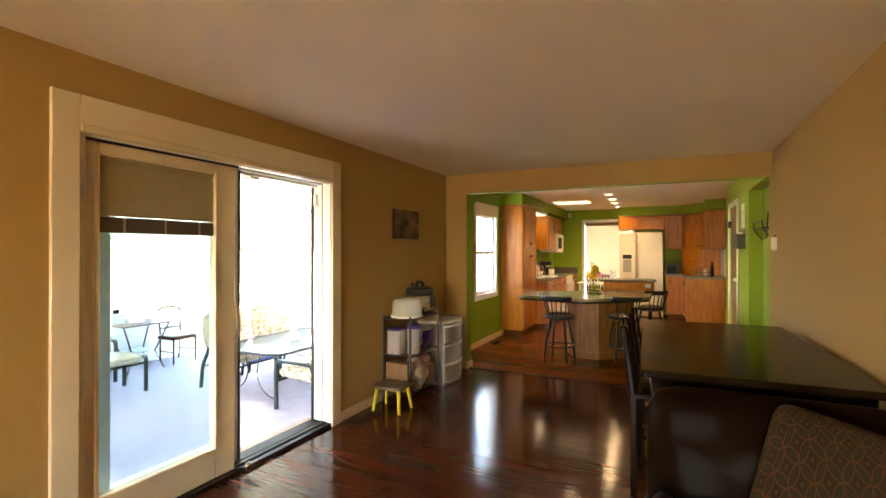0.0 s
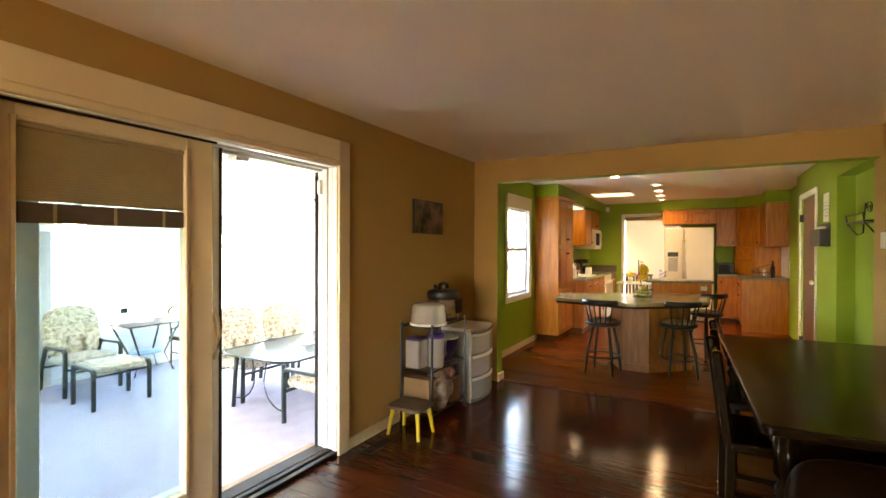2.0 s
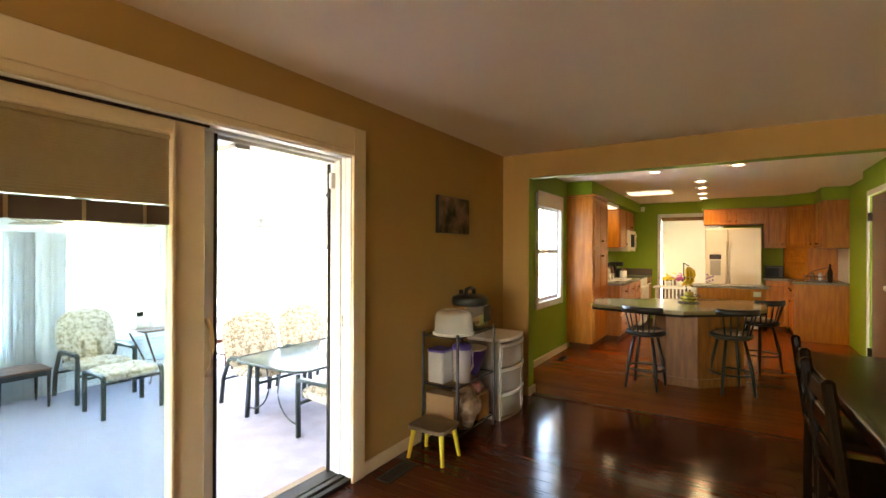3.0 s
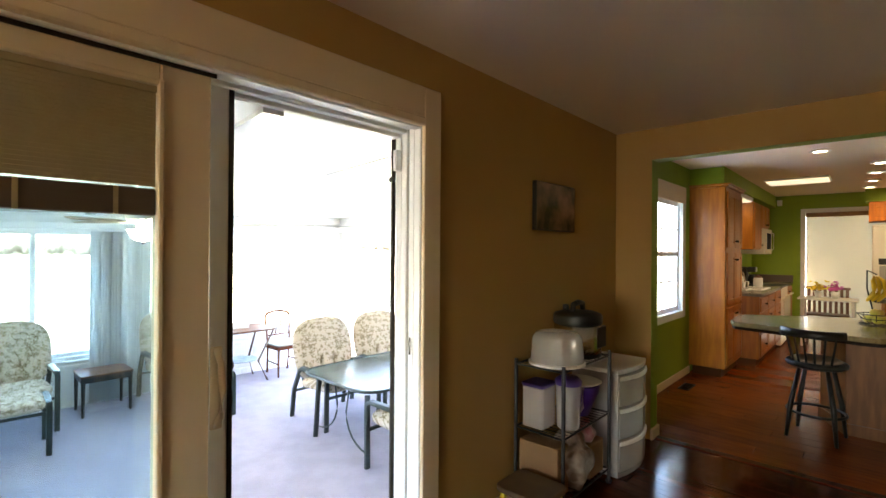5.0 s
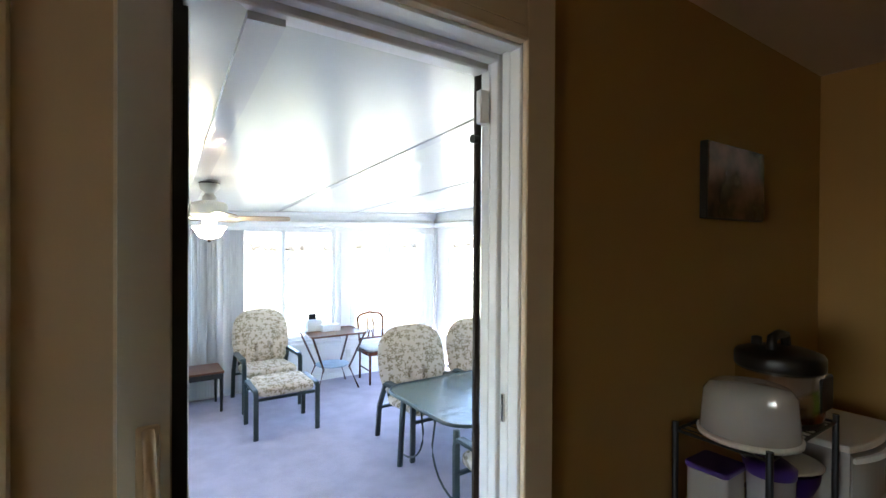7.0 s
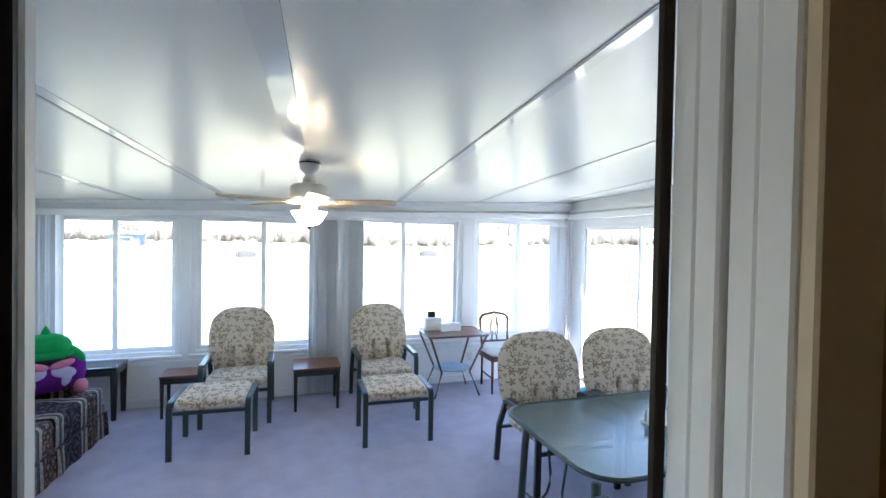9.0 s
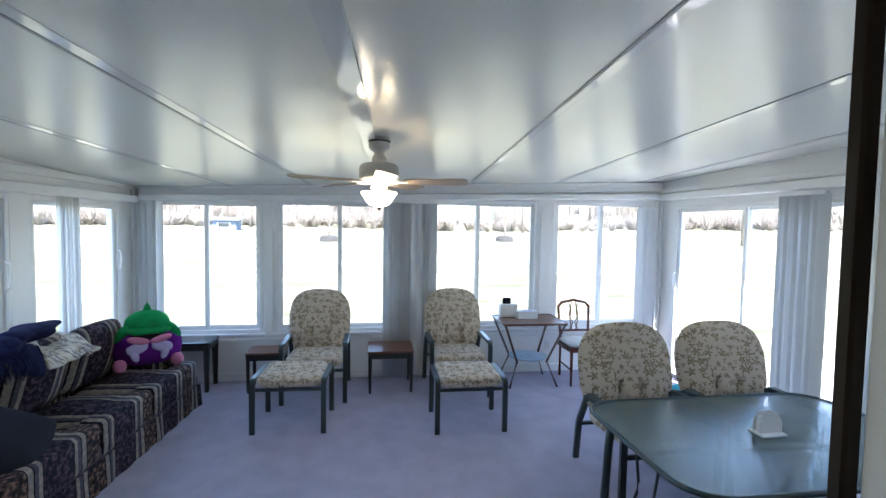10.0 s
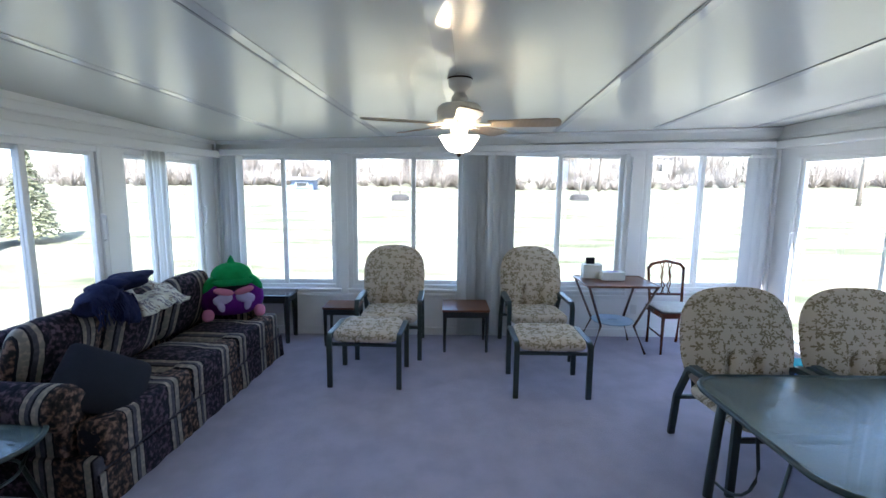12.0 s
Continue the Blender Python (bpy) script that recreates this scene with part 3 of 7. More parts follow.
for y0, y1, z0, z1, nm in ((3.19, 3.275, 0.03, 2.02, "stile"), (3.945, 4.09, 0.03, 2.02, "stile"), (3.275, 3.945, 0.03, 0.21, "rail"), (3.275, 3.945, 1.95, 2.02, "rail")):
    part(nm, box(WX - 0.085, WX - 0.04, y0, y1, z0, z1, 0.005), TRIM, door)
for y0, y1, z0, z1 in ((3.262, 3.282, 0.205, 1.955), (3.938, 3.955, 0.205, 1.955), (3.282, 3.938, 0.205, 0.222), (3.282, 3.938, 1.938, 1.955)):
    part("glazing_bead", box(WX - 0.092, WX - 0.030, y0, y1, z0, z1, 0.004), TRIM, door)
_pane = part("pane", box(WX - 0.066, WX - 0.060, 3.275, 3.945, 0.21, 1.95), clear("door glass", (0.72, 0.85, 0.89)), door)
_pane.visible_shadow = False
blind = part("blind", box(WX - 0.062, WX - 0.045, 3.285, 3.937, 1.918, 1.936), SHADE, door, "taupe pleated blind, drawn partly down")
for i in range(23):
    z = 1.912 - i * 0.0122
    sl = part("slat", moved(box(-0.008, 0.008, 3.286, 3.936, -0.0008, 0.0008), pose(WX - 0.054, 0, z, 0, 62, 0)), SHADE, blind)
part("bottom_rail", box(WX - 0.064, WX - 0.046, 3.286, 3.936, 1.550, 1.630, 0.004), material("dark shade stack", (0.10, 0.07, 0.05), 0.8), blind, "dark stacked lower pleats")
for y in (3.40, 3.62, 3.83):
    part("cord", box(WX - 0.045, WX - 0.043, y, y + 0.012, 1.550, 1.630), SHADE, blind)
act = tagged(new("door_2"), "sliding door leaf parked behind the fixed one", "sliding door", kind="structure")
part("stile", box(WX - 0.185, WX - 0.115, 4.03, 4.178, 0.03, 2.02, 0.004), WHITE, act)
part("stile", box(WX - 0.185, WX - 0.135, 3.305, 3.39, 0.03, 2.02, 0.004), WHITE, act)
part("rail", box(WX - 0.185, WX - 0.135, 3.39, 4.03, 0.03, 0.20, 0.004), WHITE, act)
part("rail", box(WX - 0.185, WX - 0.135, 3.39, 4.03, 1.95, 2.02, 0.004), WHITE, act)
part("pane", box(WX - 0.162, WX - 0.158, 3.39, 4.03, 0.20, 1.95), GLASS, act).visible_shadow = False
part("weather_seal", box(WX - 0.18, WX - 0.115, 4.178, 4.195, 0.03, 2.02), BLACK, act, "black rubber seal")
_h = part("handle", joined(box(WX - 0.115, WX - 0.105, 4.118, 4.158, 0.84, 1.12, 0.004), tube([(WX - 0.107, 4.138, 0.85), (WX - 0.075, 4.140, 0.89), (WX - 0.062, 4.141, 0.98), (WX - 0.075, 4.140, 1.07), (WX - 0.107, 4.138, 1.11)], 0.011, 8)), TRIM, act, "cream pull handle", True)
part("screen_stile", box(WX - 0.255, WX - 0.227, 4.10, 4.218, 0.0, 2.0, 0.004), WHITE, act)
part("screen_seal", box(WX - 0.2265, WX - 0.217, 4.17, 4.214, 0.0, 2.0), BLACK, act, "black brush seal along the screen")
frame1 = tagged(new("door_frame"), "white vinyl sliding door frame with tracks", "door frame", kind="structure")
for x0, x1, y0 in ((-3.745, -3.70, 4.995), (-3.79, -3.752, 5.005), (-3.835, -3.797, 4.998), (-3.885, -3.842, 5.006)):
    part("jamb_rib", box(x0, x1, y0, DOOR_Y1 + 0.06, 0.03, 2.03, 0.004), WHITE, frame1)
for x0, x1, z0 in ((-3.745, -3.70, 2.012), (-3.79, -3.752, 2.020), (-3.835, -3.797, 2.006), (-3.90, -3.842, 1.990)):
    part("head_rib", box(x0, x1, DOOR_Y0, DOOR_Y1, z0, 2.06, 0.004), WHITE, frame1)
part("screen_post", box(-3.905, -3.888, 4.992, 5.012, 0.0, 2.0, 0.003), material("dark brown screen frame", (0.035, 0.026, 0.02), 0.5, spec=0.2), frame1, "dark screen door edge")
part("latch_box", box(-3.86, -3.835, 4.965, 4.998, 1.83, 1.93, 0.004), WHITE, frame1)
part("bumper", lathe([(0, 0), (0.013, 0), (0.013, 0.02), (0, 0.02)], 12, pose(-3.875, 4.985, 1.79, 90, 0, 0)), BLACK, frame1)
part("strike", box(-3.775, -3.765, 4.998, 5.006, 0.96, 1.04), STEEL, frame1)
structure("door_sill", joined(box(-3.93, -3.82, DOOR_Y0 - 0.02, DOOR_Y1 + 0.03, -0.05, 0.022, 0.005), box(-3.80, -3.76, DOOR_Y0 - 0.02, DOOR_Y1 + 0.03, -0.05, 0.030, 0.004), box(-3.74, -3.695, DOOR_Y0 - 0.02, DOOR_Y1 + 0.03, -0.05, 0.028, 0.004)), BRONZE, "dark bronze door track", "sill")
structure("door_sill", box(-3.99, -3.932, DOOR_Y0 - 0.05, DOOR_Y1 + 0.05, -0.06, 0.018, 0.006), GOLDEN, "golden wood outer lip of the sill", "sill")
part("door_stop_roller", lathe([(0, 0), (0.022, 0), (0.026, 0.012), (0.022, 0.03), (0, 0.034)], 16, pose(-3.665, 4.12, 0.055, 0, 90, 0)), STEEL, door, smooth=True)
structure("baseboard", box(WX, WX + 0.014, DOOR_Y1 + 0.11, 7.22, 0, 0.085, 0.004), TRIM, "cream baseboard", "baseboard")
structure("baseboard", box(WX, WX + 0.014, LY0, DOOR_Y0 - 0.115, 0, 0.085, 0.004), TRIM, "cream baseboard", "baseboard")
structure("baseboard", box(EX - 0.014, EX, LY0, 7.40, 0, 0.085, 0.004), TRIM, "cream baseboard", "baseboard")
structure("threshold_strip", box(-3.42, EX, 7.26, 7.335, -0.012, 0.008, 0.006), CHERRY, "dark wood transition strip between floors", "threshold")

# ---- living room things ----
pic = thing("wall_picture", "small unframed canvas painting of a dim landscape on the tan wall", "painting")
CANVAS = material("painted canvas", (0.045, 0.045, 0.032), 0.13, second=(0.24, 0.135, 0.10), scale=6.0, amount=0.9, detail=3, bump=0.08, bump_scale=200)
part("canvas", box(WX + 0.0305, WX + 0.034, 5.955, 6.44, 1.585, 1.878), CANVAS, pic)
part("edge", box(WX, WX + 0.030, 5.95, 6.445, 1.58, 1.883, 0.003), BLACK, pic, "black wrapped edge")


def turned_leg(h, r):
    return lathe([(0, 0), (r * 0.55, 0), (r * 0.6, 0.03), (r * 0.45, 0.06), (r * 0.7, h * 0.35), (r * 0.95, h * 0.62), (r * 0.55, h * 0.70), (r * 1.05, h * 0.76), (r * 0.6, h * 0.80), (r, h * 0.82), (r, h), (0, h)], 20)


TBL = (-1.335, -0.36, 4.40, 6.22, 0.88)
dt = thing("dining_table", "counter-height dining table of espresso-stained wood beside the wall", "table")
part("tabletop", prism(rounded(TBL[0], TBL[1], TBL[2], TBL[3], 0.03), TBL[4] - 0.035, TBL[4], 0.008), ESPRESSO, dt)
for x0, x1, y0, y1 in ((TBL[0] + 0.06, TBL[1] - 0.06, TBL[2] + 0.06, TBL[2] + 0.085), (TBL[0] + 0.06, TBL[1] - 0.06, TBL[3] - 0.085, TBL[3] - 0.06), (TBL[0] + 0.06, TBL[0] + 0.085, TBL[2] + 0.085, TBL[3] - 0.085), (TBL[1] - 0.085, TBL[1] - 0.06, TBL[2] + 0.085, TBL[3] - 0.085)):
    part("apron", box(x0, x1, y0, y1, TBL[4] - 0.13, TBL[4] - 0.035), ESPRESSO, dt)
for x in (TBL[0] + 0.09, TBL[1] - 0.09):
    for y in (TBL[2] + 0.09, TBL[3] - 0.09):
        part("leg", moved(turned_leg(TBL[4] - 0.035, 0.042), pose(x, y, 0)), ESPRESSO, dt, smooth=True)
dt.matrix_basis = pose(-0.862, 5.32, 0, 0, 0, 2.5) @ pose(0.8475, -5.31, 0)


def dining_chair(m):
    """Ladder-back chair; faces +x, seat 0.6 high."""
    c = thing("dining_chair", "espresso ladder-back counter chair pushed in at the table", "chair", "chairs at the dining table")
    part("seat", prism(rounded(-0.21, 0.21, -0.21, 0.21, 0.03), 0.58, 0.62, 0.01), ESPRESSO, c)
    for y in (-0.19, 0.19):
        part("leg", bar((0.18, y, 0), (0.18, y, 0.58), 0.035, 0.035), ESPRESSO, c)
        part("back_post", joined(bar((-0.19, y, 0), (-0.19, y, 0.60), 0.035, 0.035), bar((-0.19, y, 0.58), (-0.245, y, 1.01), 0.035, 0.04, 0.012)), ESPRESSO, c)
        part("stretcher", bar((-0.19, y, 0.22), (0.18, y, 0.22), 0.02, 0.03), ESPRESSO, c)
    for z, x in ((0.70, -0.203), (0.82, -0.219), (0.93, -0.233)):
        part("slat", box(x - 0.009, x + 0.009, -0.175, 0.175, z - 0.035, z + 0.035, 0.004), ESPRESSO, c)
    c.matrix_basis = m
    return c


ch = dining_chair(pose(-1.18, 5.72, 0))
copy_thing(ch, pose(-1.19, 5.12, 0, 0, 0, 3))

# leather sofa with its back to the dining table
sofa = thing("leather_sofa", "dark brown leather sofa with its back against the dining table", "sofa")
part("base", box(-1.28, -0.34, 3.25, 4.22, 0.04, 0.40, 0.03, 3), LEATHER, sofa, smooth=True)
part("back_rest", moved(pad(0.95, 0.80, 0.28, 8, rings=24, seg=72, pinch=((-0.26, 0.22, 0.03, 0.10), (0.3, -0.1, 0.03, 0.2), (-0.30, 0.05, 0.02, 0.05), (-0.2, -0.02, 0.025, 0.06), (-0.05, 0.18, -0.02, 0.08), (-0.36, 0.12, -0.02, 0.05), (-0.1, 0.3, 0.015, 0.07))), pose(-0.795, 4.17, 0.472, 80, 0, 0)), LEATHER, sofa, smooth=True)
part("arm", moved(pad(0.85, 0.46, 0.18, 6), pose(-1.20, 3.66, 0.28, 90, 0, 90)), LEATHER, sofa, smooth=True)
part("seat_cushion", moved(pad(0.80, 0.75, 0.24, 7), pose(-0.78, 3.70, 0.42)), LEATHER, sofa, smooth=True)
for x, y in ((-1.28, 3.33), (-1.28, 4.14), (-0.42, 3.33), (-0.42, 4.14)):
    part("foot", box(x - 0.03, x + 0.03, y - 0.03, y + 0.03, 0, 0.045), ESPRESSO, sofa)
tagged(part("throw_pillow", moved(pad(0.50, 0.50, 0.15, 9), Matrix.Translation((-0.655, 3.90, 0.635)) @ pose(0, 0, 0, 62, 0, -4) @ pose(0, 0, 0, 0, 0, -15)), LATTICE, smooth=True), "square pillow with a gold ring lattice leaning on the leather sofa", "pillow")

th = thing("thermostat", "small white wall control on the tan wall", "thermostat")
part("body", box(EX - 0.028, EX, 7.02, 7.14, 1.46, 1.58, 0.006), PLASTIC, th)
part("button", box(EX - 0.02, EX - 0.004, 7.04, 7.07, 1.58, 1.60, 0.003), BLACK, th)
part("label_plate", box(EX - 0.0295, EX - 0.0275, 7.05, 7.11, 1.50, 1.54), PAPER, th)

# wire rack with kitchenware
RX0, RX1, RY0, RY1 = -3.68, -3.38, 5.76, 6.35
rack = thing("wire_rack", "black three-tier wire rack against the tan wall", "shelf")
for x in (RX0, RX1):
    for y in (RY0, RY1):
        part("post", tube([(x, y, 0.03), (x, y, 0.83)], 0.011, 10), BLACK, rack)
        part("caster", lathe([(0, 0), (0.015, 0), (0.02, 0.012), (0.012, 0.03), (0, 0.03)], 12, pose(x, y, 0)), BLACK, rack)
for z in (0.09, 0.44, 0.80):
    sh = part("shelf", joined(*[tube(p, 0.006, 6) for p in ([(RX0, RY0, z), (RX1, RY0, z)], [(RX0, RY1, z), (RX1, RY1, z)], [(RX0, RY0, z), (RX0, RY1, z)], [(RX1, RY0, z), (RX1, RY1, z)])]), BLACK, rack)
    for i in range(14):
        y = RY0 + (i + 0.5) * (RY1 - RY0) / 14
        part("wire", tube([(RX0, y, z + 0.006), (RX1, y, z + 0.006)], 0.0025, 5), BLACK, sh)
cake = thing("cake_carrier", "frosted plastic cake carrier with a domed lid on the rack", "food container")
part("dome", lathe([(0.150, 0.815), (0.152, 0.83), (0.140, 0.96), (0.120, 0.985), (0, 0.990)], 40, pose(-3.50, 5.905, 0)), MILKY, cake, smooth=True)
part("tray", lathe([(0, 0.808), (0.158, 0.808), (0.160, 0.820), (0.150, 0.828)], 40, pose(-3.50, 5.905, 0)), PLASTIC, cake, smooth=True)
cook = thing("pressure_cooker", "steel and black electric pressure cooker on the rack", "cooker")
part("body", lathe([(0.139, 0.83), (0.142, 0.85), (0.142, 1.01), (0, 1.01)], 40, pose(-3.51, 6.180, 0)), STEEL, cook, smooth=True)
part("base_ring", lathe([(0, 0.808), (0.125, 0.808), (0.140, 0.815), (0.140, 0.845), (0.135, 0.85)], 40, pose(-3.51, 6.180, 0)), BLACK, cook, smooth=True)
part("lid", lathe([(0, 1.008), (0.143, 1.008), (0.147, 1.015), (0.147, 1.055), (0.140, 1.068), (0.10, 1.082), (0, 1.088)], 40, pose(-3.51, 6.180, 0)), BLACK, cook, "black domed lid", True)
part("lid_handle", joined(tube([(-3.51, 6.110, 1.08), (-3.51, 6.120, 1.125), (-3.51, 6.180, 1.135), (-3.51, 6.240, 1.125), (-3.51, 6.250, 1.08)], 0.018, 8), lathe([(0, 1.09), (0.02, 1.09), (0.018, 1.12), (0, 1.125)], 12, pose(-3.57, 6.140, 0))), BLACK, cook, smooth=True)
part("control_panel", box(-3.39, -3.365, 6.150, 6.270, 0.87, 1.0, 0.006), BLACK, cook)
pit = thing("pitcher", "translucent plastic pitcher with a purple lid", "pitcher")
part("jug", lathe([(0, 0.452), (0.062, 0.452), (0.065, 0.46), (0.072, 0.68), (0.072, 0.70)], 32, pose(-3.44, 5.930, 0)), MILKY, pit, smooth=True)
part("lid", lathe([(0.074, 0.695), (0.076, 0.72), (0.05, 0.74), (0, 0.742)], 32, pose(-3.44, 5.930, 0)), PURPLE, pit, "purple lid", True)
part("handle", tube([(-3.42, 6.000, 0.67), (-3.41, 6.045, 0.65), (-3.41, 6.045, 0.54), (-3.42, 5.998, 0.50)], 0.009, 8), PLASTIC, pit, smooth=True)
tub = thing("storage_tub", "clear food tub with a purple lid on the rack", "food container")
part("body", prism(rounded(-3.65, -3.51, 5.770, 5.920, 0.02), 0.452, 0.68, 0.006), MILKY, tub)
part("lid", prism(rounded(-3.655, -3.505, 5.765, 5.925, 0.02), 0.68, 0.70, 0.006), PURPLE, tub)
bowl = thing("mixing_bowl", "purple bowl under a white plate on the rack", "bowl")
part("bowl", lathe([(0, 0.452), (0.06, 0.452), (0.12, 0.60), (0.125, 0.64)], 32, pose(-3.50, 6.180, 0)), PURPLE, bowl, smooth=True)
part("plate", lathe([(0, 0.645), (0.12, 0.645), (0.135, 0.655), (0.12, 0.66), (0, 0.655)], 32, pose(-3.50, 6.180, 0)), PAPER, bowl, smooth=True)
tagged(part("grocery_bag", crumpled((0.12, 0.15, 0.15), 4.0, pose(-3.47, 6.00, 0.235, 0, 0, 10), 11.0, 0.16, 0.05), PAPERBAG, smooth=True), "crumpled printed food bag on the lowest shelf", "bag")
tagged(part("carton", box(-3.665, -3.42, 5.775, 5.90, 0.10, 0.37, 0.004), CARTON), "tall brown cardboard carton on the lowest shelf", "box")
tagged(part("carton", box(-3.63, -3.39, 6.110, 6.290, 0.10, 0.30, 0.004), CARTON), "brown cardboard carton on the lowest shelf", "box")
tagged(part("chip_bag", crumpled((0.10, 0.09, 0.055), 9.0, pose(-3.50, 6.20, 0.35, 10, 8, 0), 14.0, 0.2, 0.06), material("foil bag", (0.45, 0.30, 0.26), 0.3, second=(0.3, 0.08, 0.08), scale=12, amount=0.9), smooth=True), "foil snack bag lying on the carton", "bag")
drw = thing("plastic_drawers", "white plastic three-drawer cart beside the rack", "drawers")
def bowed(x0, x1, y0, y1, bulge, n=14):
    """Plan outline with a bowed front at x1."""
    return [(x0, y0)] + [(x1 + bulge * (1 - (2 * k / n - 1) ** 2), y0 + (y1 - y0) * k / n) for k in range(n + 1)] + [(x0, y1)]


part("frame", joined(prism(bowed(-3.68, -3.36, 6.440, 6.930, 0.04), 0.0, 0.025), box(-3.68, -3.36, 6.440, 6.454, 0.025, 0.66), box(-3.68, -3.36, 6.916, 6.930, 0.025, 0.66), box(-3.68, -3.665, 6.454, 6.916, 0.025, 0.66)), MILKY, drw)
part("top", prism(bowed(-3.68, -3.36, 6.434, 6.936, 0.045), 0.66, 0.69, 0.008), PLASTIC, drw)
for i in range(3):
    z = 0.032 + i * 0.209
    d = part("drawer", joined(prism(bowed(-3.385, -3.355, 6.462, 6.908, 0.045), z, z + 0.195, 0.006), box(-3.655, -3.39, 6.465, 6.905, z, z + 0.006), box(-3.655, -3.39, 6.462, 6.467, z, z + 0.18), box(-3.655, -3.39, 6.903, 6.908, z, z + 0.18)), MILKY, drw)
    part("lip", prism(bowed(-3.355, -3.345, 6.458, 6.912, 0.05), z + 0.168, z + 0.192, 0.006), PLASTIC, d)
    part("contents", crumpled((0.11, 0.19, 0.07), 3.0 * i, pose(-3.53, 6.685, z + 0.085), 9.0, 0.3), CARTON if i else PAPERBAG, d, "mixed things in the drawer", True)
stool = thing("step_stool", "small stool with a brown seat and yellow legs", "stool")
part("seat", prism(rounded(-3.62, -3.32, 5.46, 5.72, 0.05), 0.205, 0.235, 0.008), material("worn brown seat", (0.10, 0.06, 0.035), 0.5, second=(0.15, 0.09, 0.05), scale=10), stool)
for x, y, dx, dy in ((-3.58, 5.51, -0.03, -0.03), (-3.36, 5.51, 0.03, -0.03), (-3.58, 5.67, -0.03, 0.03), (-3.36, 5.67, 0.03, 0.03)):
    part("leg", tube([(x + dx, y + dy, 0), (x, y, 0.21)], [0.013, 0.018], 10), YELLOW, stool)


def floor_vent(x, y, w, l):
    v = thing("floor_vent", "brown metal floor register set in the boards", "vent")
    part("frame", joined(box(x, x + w, y, y + 0.012, 0.001, 0.006), box(x, x + w, y + l - 0.012, y + l, 0.001, 0.006), box(x, x + 0.012, y, y + l, 0.001, 0.006), box(x + w - 0.012, x + w, y, y + l, 0.001, 0.006)), BRONZE, v)
    for i in range(int(l / 0.022)):
        part("slat", box(x + 0.01, x + w - 0.01, y + 0.014 + i * 0.022, y + 0.022 + i * 0.022, 0.0005, 0.005), BRONZE, v)


floor_vent(-3.60, 5.12, 0.11, 0.30)
floor_vent(-3.68, 8.80, 0.11, 0.28)


# ---- sunroom windows ----
def slider_window(name, axis, t, out, a0, a1, z0, z1, label):
    """A two-sash sliding window in a wall. axis: the wall's normal; t: inner face; out: +1 or -1, the way outside; a0..a1 along the wall."""
    w = tagged(new(name), label, "window", kind="structure")
    at = lambda d0, d1, p0, p1, q0, q1, bev=0.004: box(min(t + out * d0, t + out * d1), max(t + out * d0, t + out * d1), p0, p1, q0, q1, bev) if axis == "x" else box(p0, p1, min(t + out * d0, t + out * d1), max(t + out * d0, t + out * d1), q0, q1, bev)
    f = 0.04
    for p0, p1, q0, q1 in ((a0, a0 + f, z0, z1), (a1 - f, a1, z0, z1), (a0 + f, a1 - f, z0, z0 + f), (a0 + f, a1 - f, z1 - f, z1)):
        part("window_frame", at(0.0, 0.10, p0, p1, q0, q1), WHITE, w)
    mid = (a0 + a1) / 2
    for k, (s0, s1) in enumerate(((a0 + f, mid + 0.025), (mid - 0.025, a1 - f))):
        d0, d1 = (0.02, 0.045) if k == 0 else (0.05, 0.075)
        sash = part("sash", joined(at(d0, d1, s0, s0 + 0.045, z0 + f, z1 - f), at(d0, d1, s1 - 0.045, s1, z0 + f, z1 - f), at(d0, d1, s0 + 0.045, s1 - 0.045, z0 + f, z0 + f + 0.045), at(d0, d1, s0 + 0.045, s1 - 0.045, z1 - f - 0.03, z1 - f)), WHITE, w)
        pane = part("pane", at((d0 + d1) / 2 - 0.002, (d0 + d1) / 2 + 0.002, s0 + 0.045, s1 - 0.045, z0 + f + 0.045, z1 - f - 0.03, 0), GLASS, sash)
        pane.visible_shadow = False
    zc = (z0 + z1) / 2 + 0.1
    for a in ((a1 - 0.045,) if axis == "x" else (a0 + 0.045,)):
        pts = [(t - out * 0.002, a, zc - 0.10), (t - out * 0.03, a, zc - 0.08), (t - out * 0.035, a, zc), (t - out * 0.03, a, zc + 0.08), (t - out * 0.002, a, zc + 0.10)]
        if axis == "y":
            pts = [(y_, x_, z_) for x_, y_, z_ in pts]
        part("handle", tube(pts, 0.008, 8), WHITE, w, "white loop handle", True)
    part("window_sill", at(-0.035, 0.0, a0 - 0.03, a1 + 0.03, z0 - 0.03, z0, 0.006), WHITE, w)
    return w


for i, (a, b) in enumerate(WEST_WINDOWS):
    slider_window("window_%d" % (i + 1), "x", SX, -1, a, b, 0.17, WEST_HEADS[i], "white vinyl sliding window looking onto the lawn")
for i, (a, b) in enumerate(SOUTH_WINDOWS):
    slider_window("window_%d" % (i + 5), "y", SY0, -1, a, b, 0.22, 1.575, "white vinyl sliding window looking onto the lawn")
slider_window("window_8", "y", SY1, 1, NORTH_WINDOWS[0][0], NORTH_WINDOWS[0][1], -0.30, 1.66, "white vinyl patio door to the lawn")
slider_window("window_9", "y", SY1, 1, NORTH_WINDOWS[1][0], NORTH_WINDOWS[1][1], 0.22, 1.66, "white vinyl sliding window looking onto the lawn")

# headers, valances, ledges
def fallen(bm, k):
    """Lets a long trim drop towards the south with the roof, k metres in each metre."""
    for v in bm.verts:
        v.co.z += k * (v.co.y - 5.0)
    return bm


